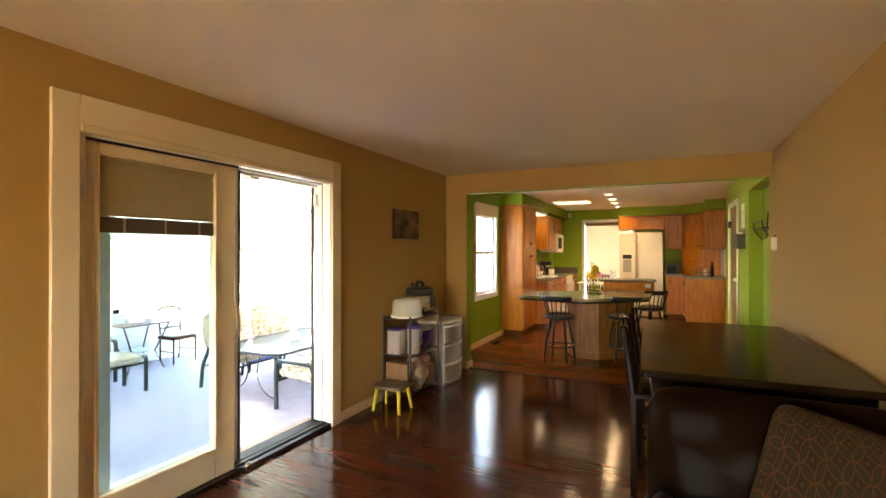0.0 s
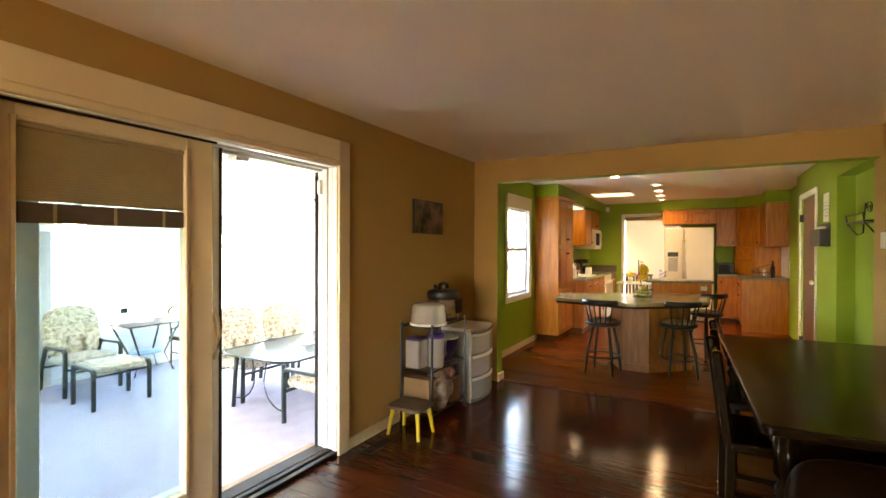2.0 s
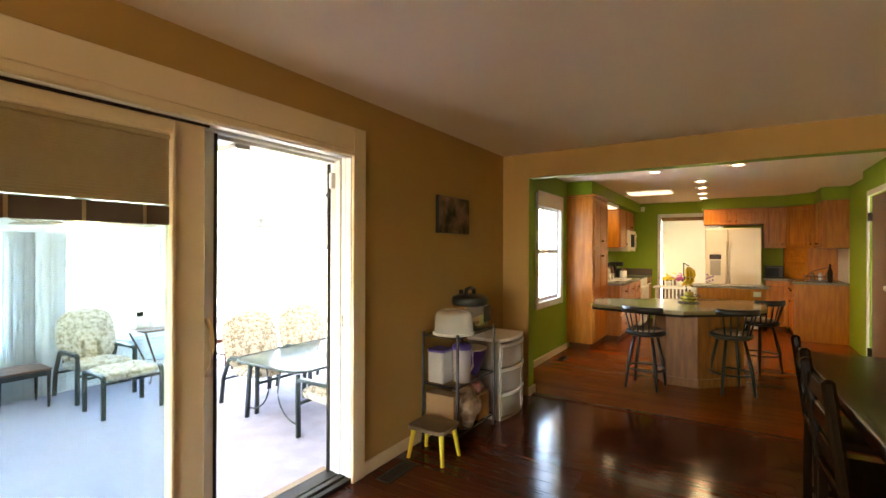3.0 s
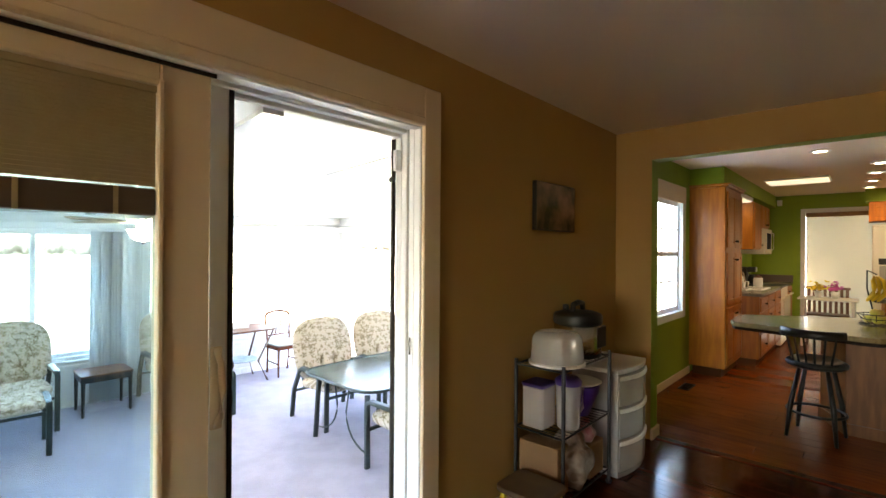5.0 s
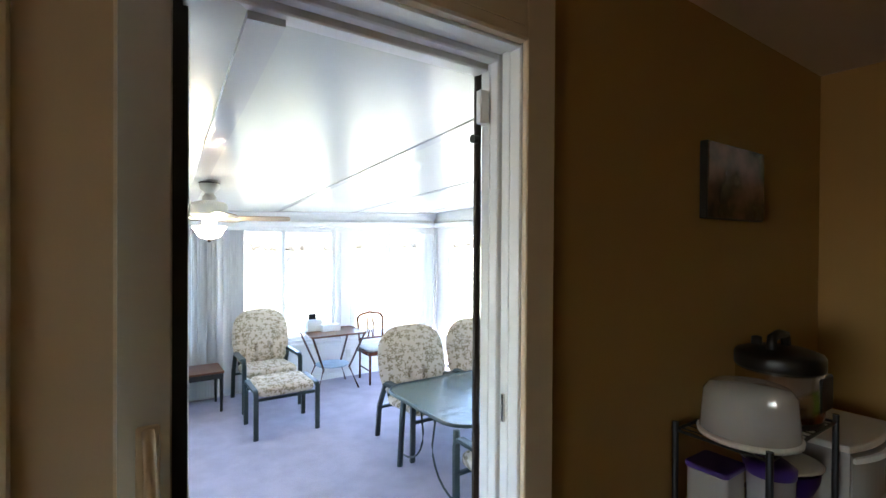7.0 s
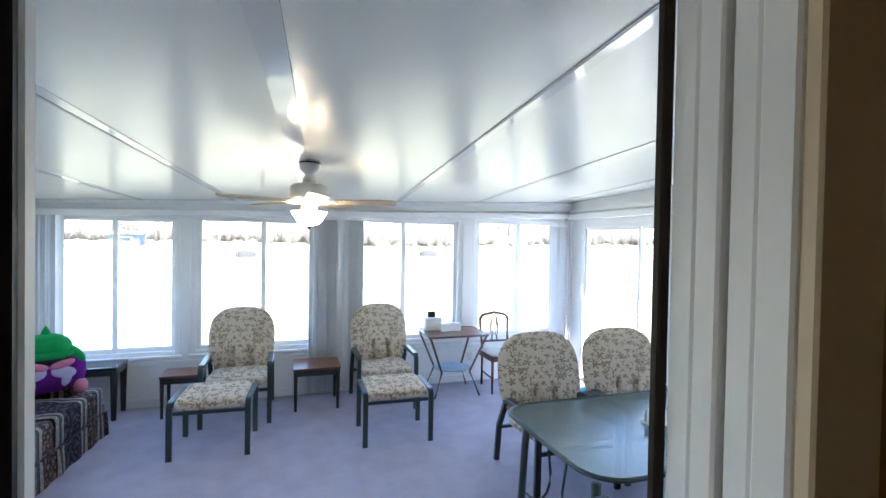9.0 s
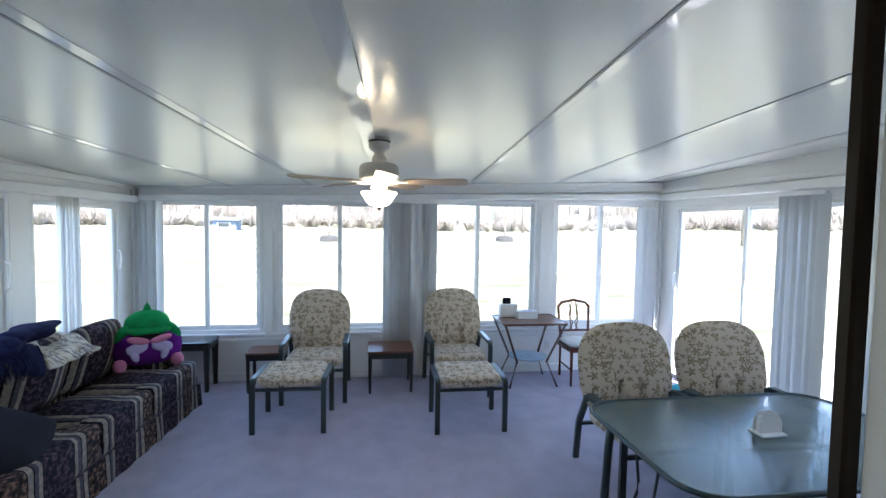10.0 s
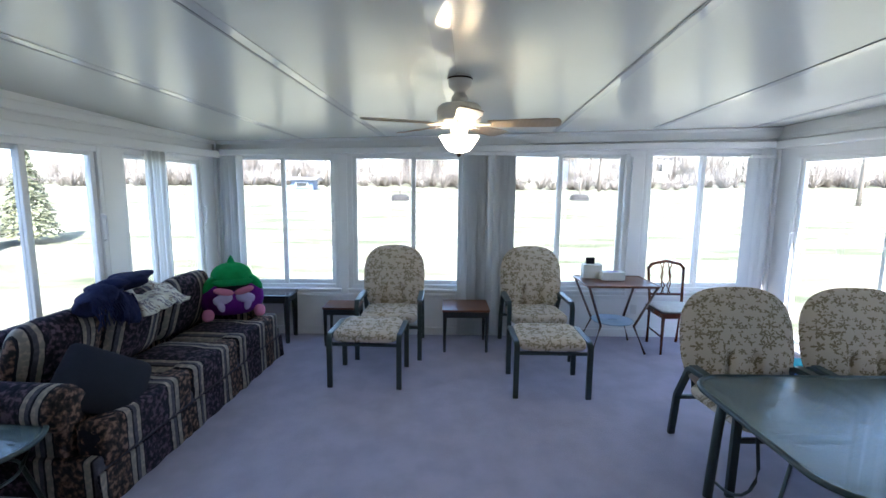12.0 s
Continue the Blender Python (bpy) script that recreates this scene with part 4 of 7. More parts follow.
structure("trim", fallen(box(SX, SX + 0.10, SY0 + 0.09, SY1 - 0.09, 1.676, 1.742, 0.006), 0.0245), WHITE, "white blind valance", "trim")
structure("trim", fallen(joined(box(SX, SX + 0.030, SY0, SY1, 1.748, 1.855, 0.006), box(SX, SX + 0.05, SY0, SY1, 1.83, 1.862, 0.006)), 0.034), WHITE, "white wall header", "trim")
structure("trim", box(SX, WXO, SY0, SY0 + 0.09, 1.58, 1.655, 0.008), WHITE, "white blind valance", "trim")
structure("trim", box(SX, WXO, SY1 - 0.09, SY1, 1.735, 1.812, 0.008), WHITE, "white blind valance", "trim")
structure("trim", box(SX, WXO, SY0, SY0 + 0.03, 1.72, 1.78, 0.006), WHITE, "white wall header", "trim")
structure("trim", box(SX, WXO, SY1 - 0.03, SY1, 1.83, 1.88, 0.006), WHITE, "white wall header", "trim")
structure("baseboard", box(SX, SX + 0.02, SY0, SY1, SF, SF + 0.09, 0.004), WHITE, "white baseboard", "baseboard")
structure("trim", box(SX, SX + 0.018, SY0, SY1, 0.08, 0.115, 0.004), WHITE, "white ledge strip under the windows", "trim")
for y0, y1 in ((3.365, 3.455), (6.53, 6.666)):
    structure("trim", box(SX, SX + 0.02, y0, y1, 0.115, 1.64, 0.004), WHITE, "white mullion cover", "trim")
structure("trim", joined(box(SX, SX + 0.06, SY0, SY0 + 0.03, SF, 1.80, 0.006), box(SX, SX + 0.03, SY0 + 0.03, SY0 + 0.08, SF, 1.80, 0.006)), WHITE, "white corner post", "trim")
structure("trim", joined(box(SX, SX + 0.06, SY1 - 0.03, SY1, SF, 1.82, 0.006), box(SX, SX + 0.03, SY1 - 0.08, SY1 - 0.03, SF, 1.82, 0.006)), WHITE, "white corner post", "trim")


def roof_strip(y, w, depth, mat, label, skew=0.0):
    """A strip under the sloping roof panels, along x."""
    bm = bmesh.new()
    x0, x1 = SX + 0.02, WXO - 0.01
    vs = [bm.verts.new((x, yy + skew * (x + 7), sun_ceiling(x, yy + skew * (x + 7)) - dz)) for x in (x0, x1) for yy in (y - w / 2, y + w / 2) for dz in (0.0005, depth)]
    for f in ((0, 1, 3, 2), (4, 6, 7, 5), (0, 4, 5, 1), (2, 3, 7, 6), (1, 5, 7, 3), (0, 2, 6, 4)):
        bm.faces.new([vs[k] for k in f])
    bmesh.ops.recalc_face_normals(bm, faces=bm.faces[:])
    structure("ceiling_strip", bm, mat, label, "ceiling trim")


SEAM = material("grey panel seam", (0.36, 0.37, 0.38), 0.4)
for y, skew in ((2.856, -0.068), (3.718, -0.068), (5.517, -0.068), (6.548, -0.068), (7.62, -0.068)):
    roof_strip(y, 0.012, 0.004, SEAM, "thin seam between roof panels", skew)
    roof_strip(y + 0.035, 0.05, 0.003, SLICK, "white seam cover", skew)
roof_strip(4.555, 0.085, 0.02, SLICK, "white raceway along the middle roof seam", -0.06)


# vertical blinds, drawn aside in stacks
def vane_stack(axis, t, a0, a1, z0, z1, n, label, flip=1, amp=50):
    v = thing("vertical_blind", label, "blind", "stacked vertical blinds")
    part("head_rail", box(t - 0.02, t + 0.02, a0, a1, z1, z1 + 0.03) if axis == "x" else box(a0, a1, t - 0.02, t + 0.02, z1, z1 + 0.03), WHITE, v)
    for i in range(n):
        a = a0 + (i + 0.5) * (a1 - a0) / n
        bm = bmesh.new()
        pts = [(-0.043 + 0.0172 * k, 0.007 * (1 - ((k - 2.5) / 2.5) ** 2)) for k in range(6)]
        lo = [bm.verts.new((x, y, z0)) for x, y in pts] + [bm.verts.new((x, y - 0.0015, z0)) for x, y in pts[::-1]]
        r = bmesh.ops.extrude_face_region(bm, geom=[bm.faces.new(lo)])
        bmesh.ops.translate(bm, vec=(0, 0, z1 - z0), verts=[q for q in r["geom"] if isinstance(q, bmesh.types.BMVert)])
        ang = flip * (amp + 12 * math.sin(i * 2.3)) + (90 if axis == "x" else 0)
        bm.transform(pose(t if axis == "x" else a, a if axis == "x" else t, 0, 0, 0, ang))
        part("vane", bm, VANE, v)


vane_stack("x", SX + 0.055, 4.67, 5.03, SF + 0.03, 1.64, 11, "pale vertical blind stacked between windows")
vane_stack("x", SX + 0.055, 5.06, 5.25, SF + 0.03, 1.64, 9, "pale vertical blind stacked between windows", -1)
vane_stack("x", SX + 0.055, 2.14, 2.33, SF + 0.03, 1.64, 7, "pale vertical blind stacked in the corner")
vane_stack("x", SX + 0.055, 7.78, 8.0, SF + 0.03, 1.64, 7, "pale vertical blind stacked in the corner", -1)
vane_stack("y", SY0 + 0.05, -7.84, -7.57, SF + 0.03, 1.578, 8, "pale vertical blind stacked beside the window")
vane_stack("y", SY1 - 0.05, -7.05, -6.66, SF + 0.03, 1.69, 12, "pale vertical blind stacked beside the patio door")


# ---- ceiling fan ----
FX, FY, FZ, FZ2 = -7.00, 4.60, 2.03, 1.988      # canopy and motor, before the fan is set to size
FAN = pose(-0.718, 0.853, 0.253) @ Matrix.Scale(0.81, 4)
fan = thing("ceiling_fan", "white ceiling fan with wood-toned blades and a lit glass bowl", "ceiling fan")
FANWHITE = material("off-white fan enamel", (0.66, 0.64, 0.58), 0.35)
BLADE = material("pale wood fan blade", (0.42, 0.33, 0.25), 0.45, second=(0.36, 0.28, 0.20), scale=6, stretch=(1, 10, 1))
part("canopy", lathe([(0, 0.02), (0.074, 0.02), (0.078, 0.0), (0.080, -0.03), (0.074, -0.055), (0.052, -0.075), (0.040, -0.085), (0.040, -0.10), (0.055, -0.12), (0.058, -0.14), (0.045, -0.165), (0.040, FZ2 - FZ - 0.15), (0, FZ2 - FZ - 0.15)], 32, pose(FX, FY, FZ)), FANWHITE, fan, smooth=True)
part("canopy_ring", lathe([(0.079, 0.006), (0.084, 0.004), (0.084, -0.004), (0.079, -0.006)], 32, pose(FX, FY, FZ)), BRONZE, fan, "dark ring round the canopy", True)
part("motor", lathe([(0, -0.105), (0.05, -0.11), (0.125, -0.125), (0.146, -0.145), (0.150, -0.17), (0.148, -0.225), (0.125, -0.252), (0.06, -0.27), (0, -0.27)], 40, pose(FX, FY, FZ2)), FANWHITE, fan, smooth=True)
part("light_kit", lathe([(0, -0.27), (0.055, -0.27), (0.06, -0.30), (0.045, -0.33), (0, -0.33)], 32, pose(FX, FY, FZ2)), FANWHITE, fan, smooth=True)
part("bowl", lathe([(0.135, -0.335), (0.132, -0.345), (0.112, -0.375), (0.095, -0.405), (0.07, -0.43), (0.02, -0.445), (0, -0.446)], 40, pose(FX, FY, FZ2)), BULB, fan, "lit frosted glass bowl", True)
part("finial", lathe([(0, -0.44), (0.02, -0.445), (0.012, -0.465), (0, -0.475)], 16, pose(FX, FY, FZ2)), BRONZE, fan, smooth=True)
part("pull_chain", tube([(FX + 0.05, FY + 0.03, FZ2 - 0.32), (FX + 0.05, FY + 0.03, FZ2 - 0.60)], 0.0015, 5), STEEL, fan)
for k in range(5):
    a = 4 + 72 * k
    m = pose(FX, FY, FZ2 - 0.255, 0, 0, a)
    bl = part("blade", moved(prism([(0.20, -0.055), (0.58, -0.075), (0.655, -0.065), (0.67, -0.03), (0.67, 0.03), (0.655, 0.065), (0.58, 0.075), (0.20, 0.055)], -0.004, 0.004), m @ pose(0, 0, 0, -12, 0, 0)), BLADE, fan)
    part("blade_iron", moved(joined(tube([(0.09, 0, 0), (0.15, 0.03, -0.005), (0.22, 0.035, -0.006)], 0.008, 6), tube([(0.09, 0, 0), (0.15, -0.03, -0.005), (0.22, -0.035, -0.006)], 0.008, 6)), m), FANWHITE, bl)
fan.matrix_basis = FAN
lamp("fan_bulb", "POINT", Matrix.Translation(FAN @ Vector((FX, FY, FZ2 - 0.30))), 0.7, (1.0, 0.74, 0.45), 0.05)


# ---- patio chairs and ottomans ----
def strap(path, y, w, t):
    """A flat bent bar in a plane of constant y; path: (x, z)."""
    bm = bmesh.new()
    rings = []
    for i, p in enumerate(path):
        a, b = Vector(path[max(i - 1, 0)]), Vector(path[min(i + 1, len(path) - 1)])
        d = (b - a).normalized()
        n = Vector((-d.y, d.x))
        P = Vector(p)
        rings.append([bm.verts.new(((P + n * (t / 2) * sn).x, y + w / 2 * sy, (P + n * (t / 2) * sn).y)) for sn, sy in ((1, 1), (1, -1), (-1, -1), (-1, 1))])
    for q, u in zip(rings, rings[1:]):
        for k in range(4):
            bm.faces.new((q[k], q[(k + 1) % 4], u[(k + 1) % 4], u[k]))
    bm.faces.new(rings[0][::-1])
    bm.faces.new(rings[-1])
    bmesh.ops.recalc_face_normals(bm, faces=bm.faces[:])
    return bm


def arc(cx, cz, r, a0, a1, n=6):
    return [(cx + r * math.cos(radians(a0 + (a1 - a0) * k / n)), cz + r * math.sin(radians(a0 + (a1 - a0) * k / n))) for k in range(n + 1)]


def patio_chair(label, group, w=0.60, back=0.63, spread=0.30, arm=0.555):
    """High-back cushioned armchair; faces +x; origin on the floor under the seat."""
    c = thing("patio_armchair", label, "chair", group)
    for y in (-w / 2, w / 2):
        sd = part("side_frame", strap([(0.30, 0.0), (0.305, arm - 0.10)] + arc(0.255, arm - 0.04, 0.05, 0, 90) + [(-0.10, arm)] + arc(-0.16, arm - 0.05, 0.05, 90, 150) + [(-spread - 0.02, 0.30), (-spread - 0.06, 0.0)], y, 0.042, 0.026), GREENMETAL, c)
        part("arm_rest", box(-0.16, 0.27, y - 0.03, y + 0.03, arm + 0.012, arm + 0.03, 0.008, 2), GREENMETAL, c)
    for x, z in ((0.29, 0.325), (-spread - 0.022, 0.285)):
        part("seat_rail", box(x - 0.014, x + 0.014, -w / 2, w / 2, z - 0.014, z + 0.014, 0.004), GREENMETAL, c)
    part("back_frame", tube([(-0.20, -w / 2 + 0.05, 0.34), (-0.36, -w / 2 + 0.04, 0.80), (-0.40, -w / 4, 0.96), (-0.41, 0, 0.99), (-0.40, w / 4, 0.96), (-0.36, w / 2 - 0.04, 0.80), (-0.20, w / 2 - 0.05, 0.34)], 0.013, 8), GREENMETAL, c, smooth=True)
    tuft = [(sx * 0.085, -0.10 - 0.04 * k, 0.045, 0.020) for sx in (-1, 1) for k in range(6)]
    part("seat_cushion", moved(pad(0.60, w - 0.05, 0.14, 8, puff=0.3, pinch=((0.0, 0.1, 0.025, 0.05), (0.0, -0.1, 0.025, 0.05))), pose(0.03, 0, 0.395, 0, -4, 0)), FLORAL, c, smooth=True)
    part("back_cushion", moved(pad(back, 0.68, 0.14, 2.9, rings=24, seg=80, pinch=tuft), pose(-0.265, 0, 0.703, 0, 0, 0) @ pose(0, 0, 0, 0, -14, 0) @ pose(0, 0, 0, 90, 0, 90)), FLORAL, c, smooth=True)
    part("back_piping", moved(tube([((abs(math.cos(a)) ** (2 / 2.9)) * math.copysign(back / 2, math.cos(a)), (abs(math.sin(a)) ** (2 / 2.9)) * math.copysign(0.34, math.sin(a)), 0) for a in [k * 2 * math.pi / 48 for k in range(48)]], 0.008, 6, True), pose(-0.265, 0, 0.703, 0, 0, 0) @ pose(0, 0, 0, 0, -14, 0) @ pose(0, 0, 0, 90, 0, 90)), FLORAL, c)
    return c


def ottoman():
    c = thing("ottoman", "patio ottoman with a dark metal frame and floral cushion", "ottoman", "patio ottomans")
    for y in (-0.29, 0.29):
        part("side_frame", strap([(0.24, 0.0), (0.24, 0.36)] + arc(0.19, 0.40, 0.05, 0, 90) + arc(-0.19, 0.40, 0.05, 90, 180) + [(-0.24, 0.0)], y, 0.042, 0.026), GREENMETAL, c)
    for x in (0.21, -0.21):
        part("seat_rail", box(x - 0.013, x + 0.013, -0.29, 0.29, 0.352, 0.378, 0.004), GREENMETAL, c)
    part("cushion", moved(pad(0.52, 0.54, 0.13, 8, puff=0.3, pinch=((0, 0.13, 0.03, 0.045), (0, -0.13, 0.03, 0.045), (0.1, 0, 0.02, 0.04), (-0.1, 0, 0.02, 0.04))), pose(0, 0, 0.435)), FLORAL, c, smooth=True)
    return c


_c = patio_chair("high-back patio armchair with cream floral cushions by the windows", "patio armchairs")
_c.matrix_basis = pose(-8.37, 3.985, SF)
copy_thing(_c, pose(-8.37, 5.44, SF))
_o = ottoman()
_o.matrix_basis = pose(-7.68, 3.87, SF, 0, 0, -3)
copy_thing(_o, pose(-7.52, 5.385, SF, 0, 0, -1))
_d = patio_chair("patio dining chair with oval floral back cushion at the glass table", "chairs round the patio table", 0.66, 0.73, 0.30, 0.545)
_d.matrix_basis = pose(-6.42, 6.42, SF)
copy_thing(_d, pose(-6.42, 7.20, SF, 0, 0, -3))
copy_thing(_d, pose(-4.94, 6.24, SF, 0, 0, 182))

# ---- patio table ----
pt = thing("patio_table", "rectangular patio table with a rippled glass top and dark metal frame", "table")
TZ = 0.25
part("glass_top", prism(rounded(-6.33, -5.24, 5.92, 7.60, 0.20, 8), TZ - 0.012, TZ - 0.004), TABLEGLASS, pt, "rippled green-tinted glass")
part("rim", tube([(x, y, TZ - 0.010) for x, y in rounded(-6.34, -5.23, 5.91, 7.61, 0.21, 8)], 0.014, 8, True), GREENMETAL, pt, smooth=True)
for x, sx in ((-6.09, -1), (-5.27, 1)):
    for y, sy in ((5.99 if sx < 0 else 5.93, -1), (7.48, 1)):
        part("leg", tube([(x, y, TZ - 0.02), (x + sx * 0.01, y + sy * 0.01, TZ - 0.2), (x + sx * 0.03, y + sy * 0.02, SF)], 0.025, 12), GREENMETAL, pt, smooth=True)
        part("brace", tube([(x, y, SF + 0.10)] + [(x - sx * (0.30 * math.sin(radians(k * 15))), y, SF + 0.38 - 0.28 * math.cos(radians(k * 15))) for k in range(1, 7)] + [(x - sx * 0.26, y, TZ - 0.03)], 0.008, 8), GREENMETAL, pt, smooth=True)
nap = thing("napkin_holder", "clear napkin holder with white napkins on the glass table", "napkin holder")
part("base", box(-5.83, -5.72, 6.68, 6.84, TZ - 0.003, TZ + 0.012, 0.004), PAPER, nap)
for x in (-5.80, -5.755):
    part("side", moved(prism([(-0.07, 0), (0.07, 0), (0.07, 0.06), (0.04, 0.11), (-0.04, 0.11), (-0.07, 0.06)], -0.003, 0.003), pose(x, 6.76, TZ + 0.012) @ pose(0, 0, 0, 90, 0, 90)), PLASTIC, nap)
part("napkins", box(-5.793, -5.763, 6.70, 6.82, TZ + 0.012, TZ + 0.10, 0.003), PAPER, nap)

# ---- small tables ----
def side_table(x0, x1, y0, y1, h, label, topmat, legmat, leg=0.03, apron=0.06):
    t = thing("side_table", label, "table")
    part("tabletop", prism(rounded(x0, x1, y0, y1, 0.015), SF + h - 0.022, SF + h, 0.005), topmat, t)
    g = 0.012
    for a0, a1, b0, b1 in ((x0 + g, x1 - g, y0 + g, y0 + g + 0.015), (x0 + g, x1 - g, y1 - g - 0.015, y1 - g), (x0 + g, x0 + g + 0.015, y0 + g, y1 - g), (x1 - g - 0.015, x1 - g, y0 + g, y1 - g)):
        part("apron", box(a0, a1, b0, b1, SF + h - 0.022 - apron, SF + h - 0.022), legmat, t)
    for x in (x0 + g + leg / 2, x1 - g - leg / 2):
        for y in (y0 + g + leg / 2, y1 - g - leg / 2):
            part("leg", tube([(x, y, SF), (x, y, SF + h - 0.03)], [leg * 0.45, leg * 0.68], 4), legmat, t)
    return t


DARKLEG = material("dark green-black paint", (0.018, 0.022, 0.022), 0.4)
side_table(-8.71, -8.27, 4.50, 4.98, 0.445, "small side table with a red-brown top and dark legs", WALNUT, DARKLEG)
side_table(-8.73, -8.41, 3.26, 3.64, 0.42, "small red-brown side table behind the ottoman", WALNUT, DARKLEG)
side_table(-8.82, -8.48, 2.22, 2.90, 0.52, "glossy black side table under the window", material("glossy black lacquer", (0.02, 0.022, 0.03), 0.08), DARKLEG, 0.05)
rt = thing("round_glass_table", "small round glass patio table beside the striped sofa", "table")
part("glass_top", lathe([(0, 0.12), (0.27, 0.12), (0.27, 0.127), (0, 0.127)], 40, pose(-5.75, 2.33, 0)), TABLEGLASS, rt)
part("rim", tube([(-5.75 + 0.275 * math.cos(k * math.pi / 20), 2.33 + 0.275 * math.sin(k * math.pi / 20), 0.12) for k in range(40)], 0.013, 8, True), GREENMETAL, rt, smooth=True)
part("lower_ring", tube([(-5.75 + 0.17 * math.cos(k * math.pi / 16), 2.33 + 0.17 * math.sin(k * math.pi / 16), -0.05) for k in range(32)], 0.008, 6, True), GREENMETAL, rt, smooth=True)
for k in range(4):
    a = radians(45 + 90 * k)
    part("leg", tube([(-5.75 + 0.25 * math.cos(a), 2.33 + 0.25 * math.sin(a), 0.115), (-5.75 + 0.17 * math.cos(a), 2.33 + 0.17 * math.sin(a), -0.05), (-5.75 + 0.26 * math.cos(a), 2.33 + 0.26 * math.sin(a), SF)], 0.012, 8), GREENMETAL, rt, smooth=True)

# folding table with a tray shelf
DARKWOOD = material("dark red-brown wood", (0.045, 0.016, 0.009), 0.3, second=(0.075, 0.026, 0.013), scale=4, stretch=(1, 9, 1), bump=0.03, bump_scale=20)
ft = thing("folding_table", "square folding table with a wood top and pale blue round shelf", "table")
FTX, FTY, FTZ = -8.50, 6.29, SF + 0.71
part("tabletop", prism(rounded(FTX - 0.27, FTX + 0.27, FTY - 0.36, FTY + 0.36, 0.02), FTZ - 0.018, FTZ, 0.005), WALNUT, ft)
part("lip", tube([(x, y, FTZ) for x, y in rounded(FTX - 0.27, FTX + 0.27, FTY - 0.36, FTY + 0.36, 0.02, 3)], 0.008, 6, True), WALNUT, ft)
part("round_shelf", lathe([(0, 0), (0.20, 0), (0.215, 0.012), (0.20, 0.016), (0.06, 0.010), (0.055, 0.016), (0.05, 0.010), (0, 0.010)], 40, pose(FTX, FTY, SF + 0.285)), SEAT_BLUE, ft, "pale blue round tray", True)
for sx in (-1, 1):
    for sy in (-1, 1):
        part("leg", tube([(FTX + sx * 0.25, FTY + sy * 0.34, FTZ - 0.01), (FTX + sx * 0.15, FTY + sy * 0.17, SF + 0.27), (FTX + sx * 0.22, FTY + sy * 0.27, SF)], 0.013, 8), DARKWOOD, ft, smooth=True)
tis = thing("tissue_box", "white tissue box on the folding table", "box")
part("carton", box(-8.64, -8.52, 6.17, 6.41, FTZ, FTZ + 0.085, 0.004), PAPER, tis)
part("slot", box(-8.60, -8.56, 6.23, 6.35, FTZ + 0.085, FTZ + 0.087), LILAC, tis)
cd = thing("desk_caddy", "white upright caddy with a small dark frame on the folding table", "box")
part("body", box(-8.72, -8.62, 6.00, 6.20, FTZ, FTZ + 0.15, 0.006), PAPER, cd)
part("small_frame", box(-8.70, -8.67, 6.04, 6.13, FTZ + 0.15, FTZ + 0.22, 0.004), CHARCOAL, cd)

# antique side chair
REDWOOD = material("polished mahogany", (0.085, 0.020, 0.010), 0.25, second=(0.13, 0.034, 0.015), scale=4, stretch=(9, 9, 1), bump=0.03, bump_scale=20)
ac = thing("wooden_side_chair", "antique wooden side chair with a pale seat and pierced splat", "chair")
AX, AY = -8.47, 6.91
for sy in (-1, 1):
    part("back_leg", tube([(AX - 0.20, AY + sy * 0.16, SF), (AX - 0.17, AY + sy * 0.17, SF + 0.44), (AX - 0.22, AY + sy * 0.19, SF + 0.83)], 0.015, 8), REDWOOD, ac, smooth=True)
    part("front_leg", tube([(AX + 0.19, AY + sy * 0.19, SF), (AX + 0.19, AY + sy * 0.19, SF + 0.42)], [0.012, 0.019], 8), REDWOOD, ac, smooth=True)
    part("stretcher", tube([(AX - 0.19, AY + sy * 0.17, SF + 0.18), (AX + 0.19, AY + sy * 0.19, SF + 0.18)], 0.009, 6), REDWOOD, ac)
part("crest_rail", tube([(AX - 0.22, AY - 0.19, SF + 0.82), (AX - 0.225, AY - 0.15, SF + 0.865), (AX - 0.23, AY, SF + 0.895), (AX - 0.225, AY + 0.15, SF + 0.865), (AX - 0.22, AY + 0.19, SF + 0.82)], 0.017, 8), REDWOOD, ac, smooth=True)
part("lower_rail", tube([(AX - 0.19, AY - 0.17, SF + 0.54), (AX - 0.19, AY + 0.17, SF + 0.54)], 0.012, 8), REDWOOD, ac)
for sy in (-1, 1):
    part("splat_strip", tube([(AX - 0.19, AY + sy * 0.055, SF + 0.54), (AX - 0.20, AY + sy * 0.012, SF + 0.63), (AX - 0.21, AY + sy * 0.055, SF + 0.72), (AX - 0.225, AY + sy * 0.02, SF + 0.885)], 0.007, 6), REDWOOD, ac, smooth=True)
    part("splat_strip", tube([(AX - 0.19, AY + sy * 0.02, SF + 0.54), (AX - 0.20, AY + sy * 0.05, SF + 0.66), (AX - 0.215, AY + sy * 0.03, SF + 0.78), (AX - 0.225, AY + sy * 0.07, SF + 0.885)], 0.006, 6), REDWOOD, ac, smooth=True)
part("seat_rail", prism(rounded(AX - 0.20, AX + 0.21, AY - 0.21, AY + 0.21, 0.02), SF + 0.38, SF + 0.43), REDWOOD, ac)
part("seat_pad", moved(pad(0.40, 0.41, 0.07, 6), pose(AX, AY, SF + 0.445)), material("pale striped seat cloth", (0.62, 0.62, 0.58), 0.85, second=(0.5, 0.5, 0.46), scale=30), ac, smooth=True)

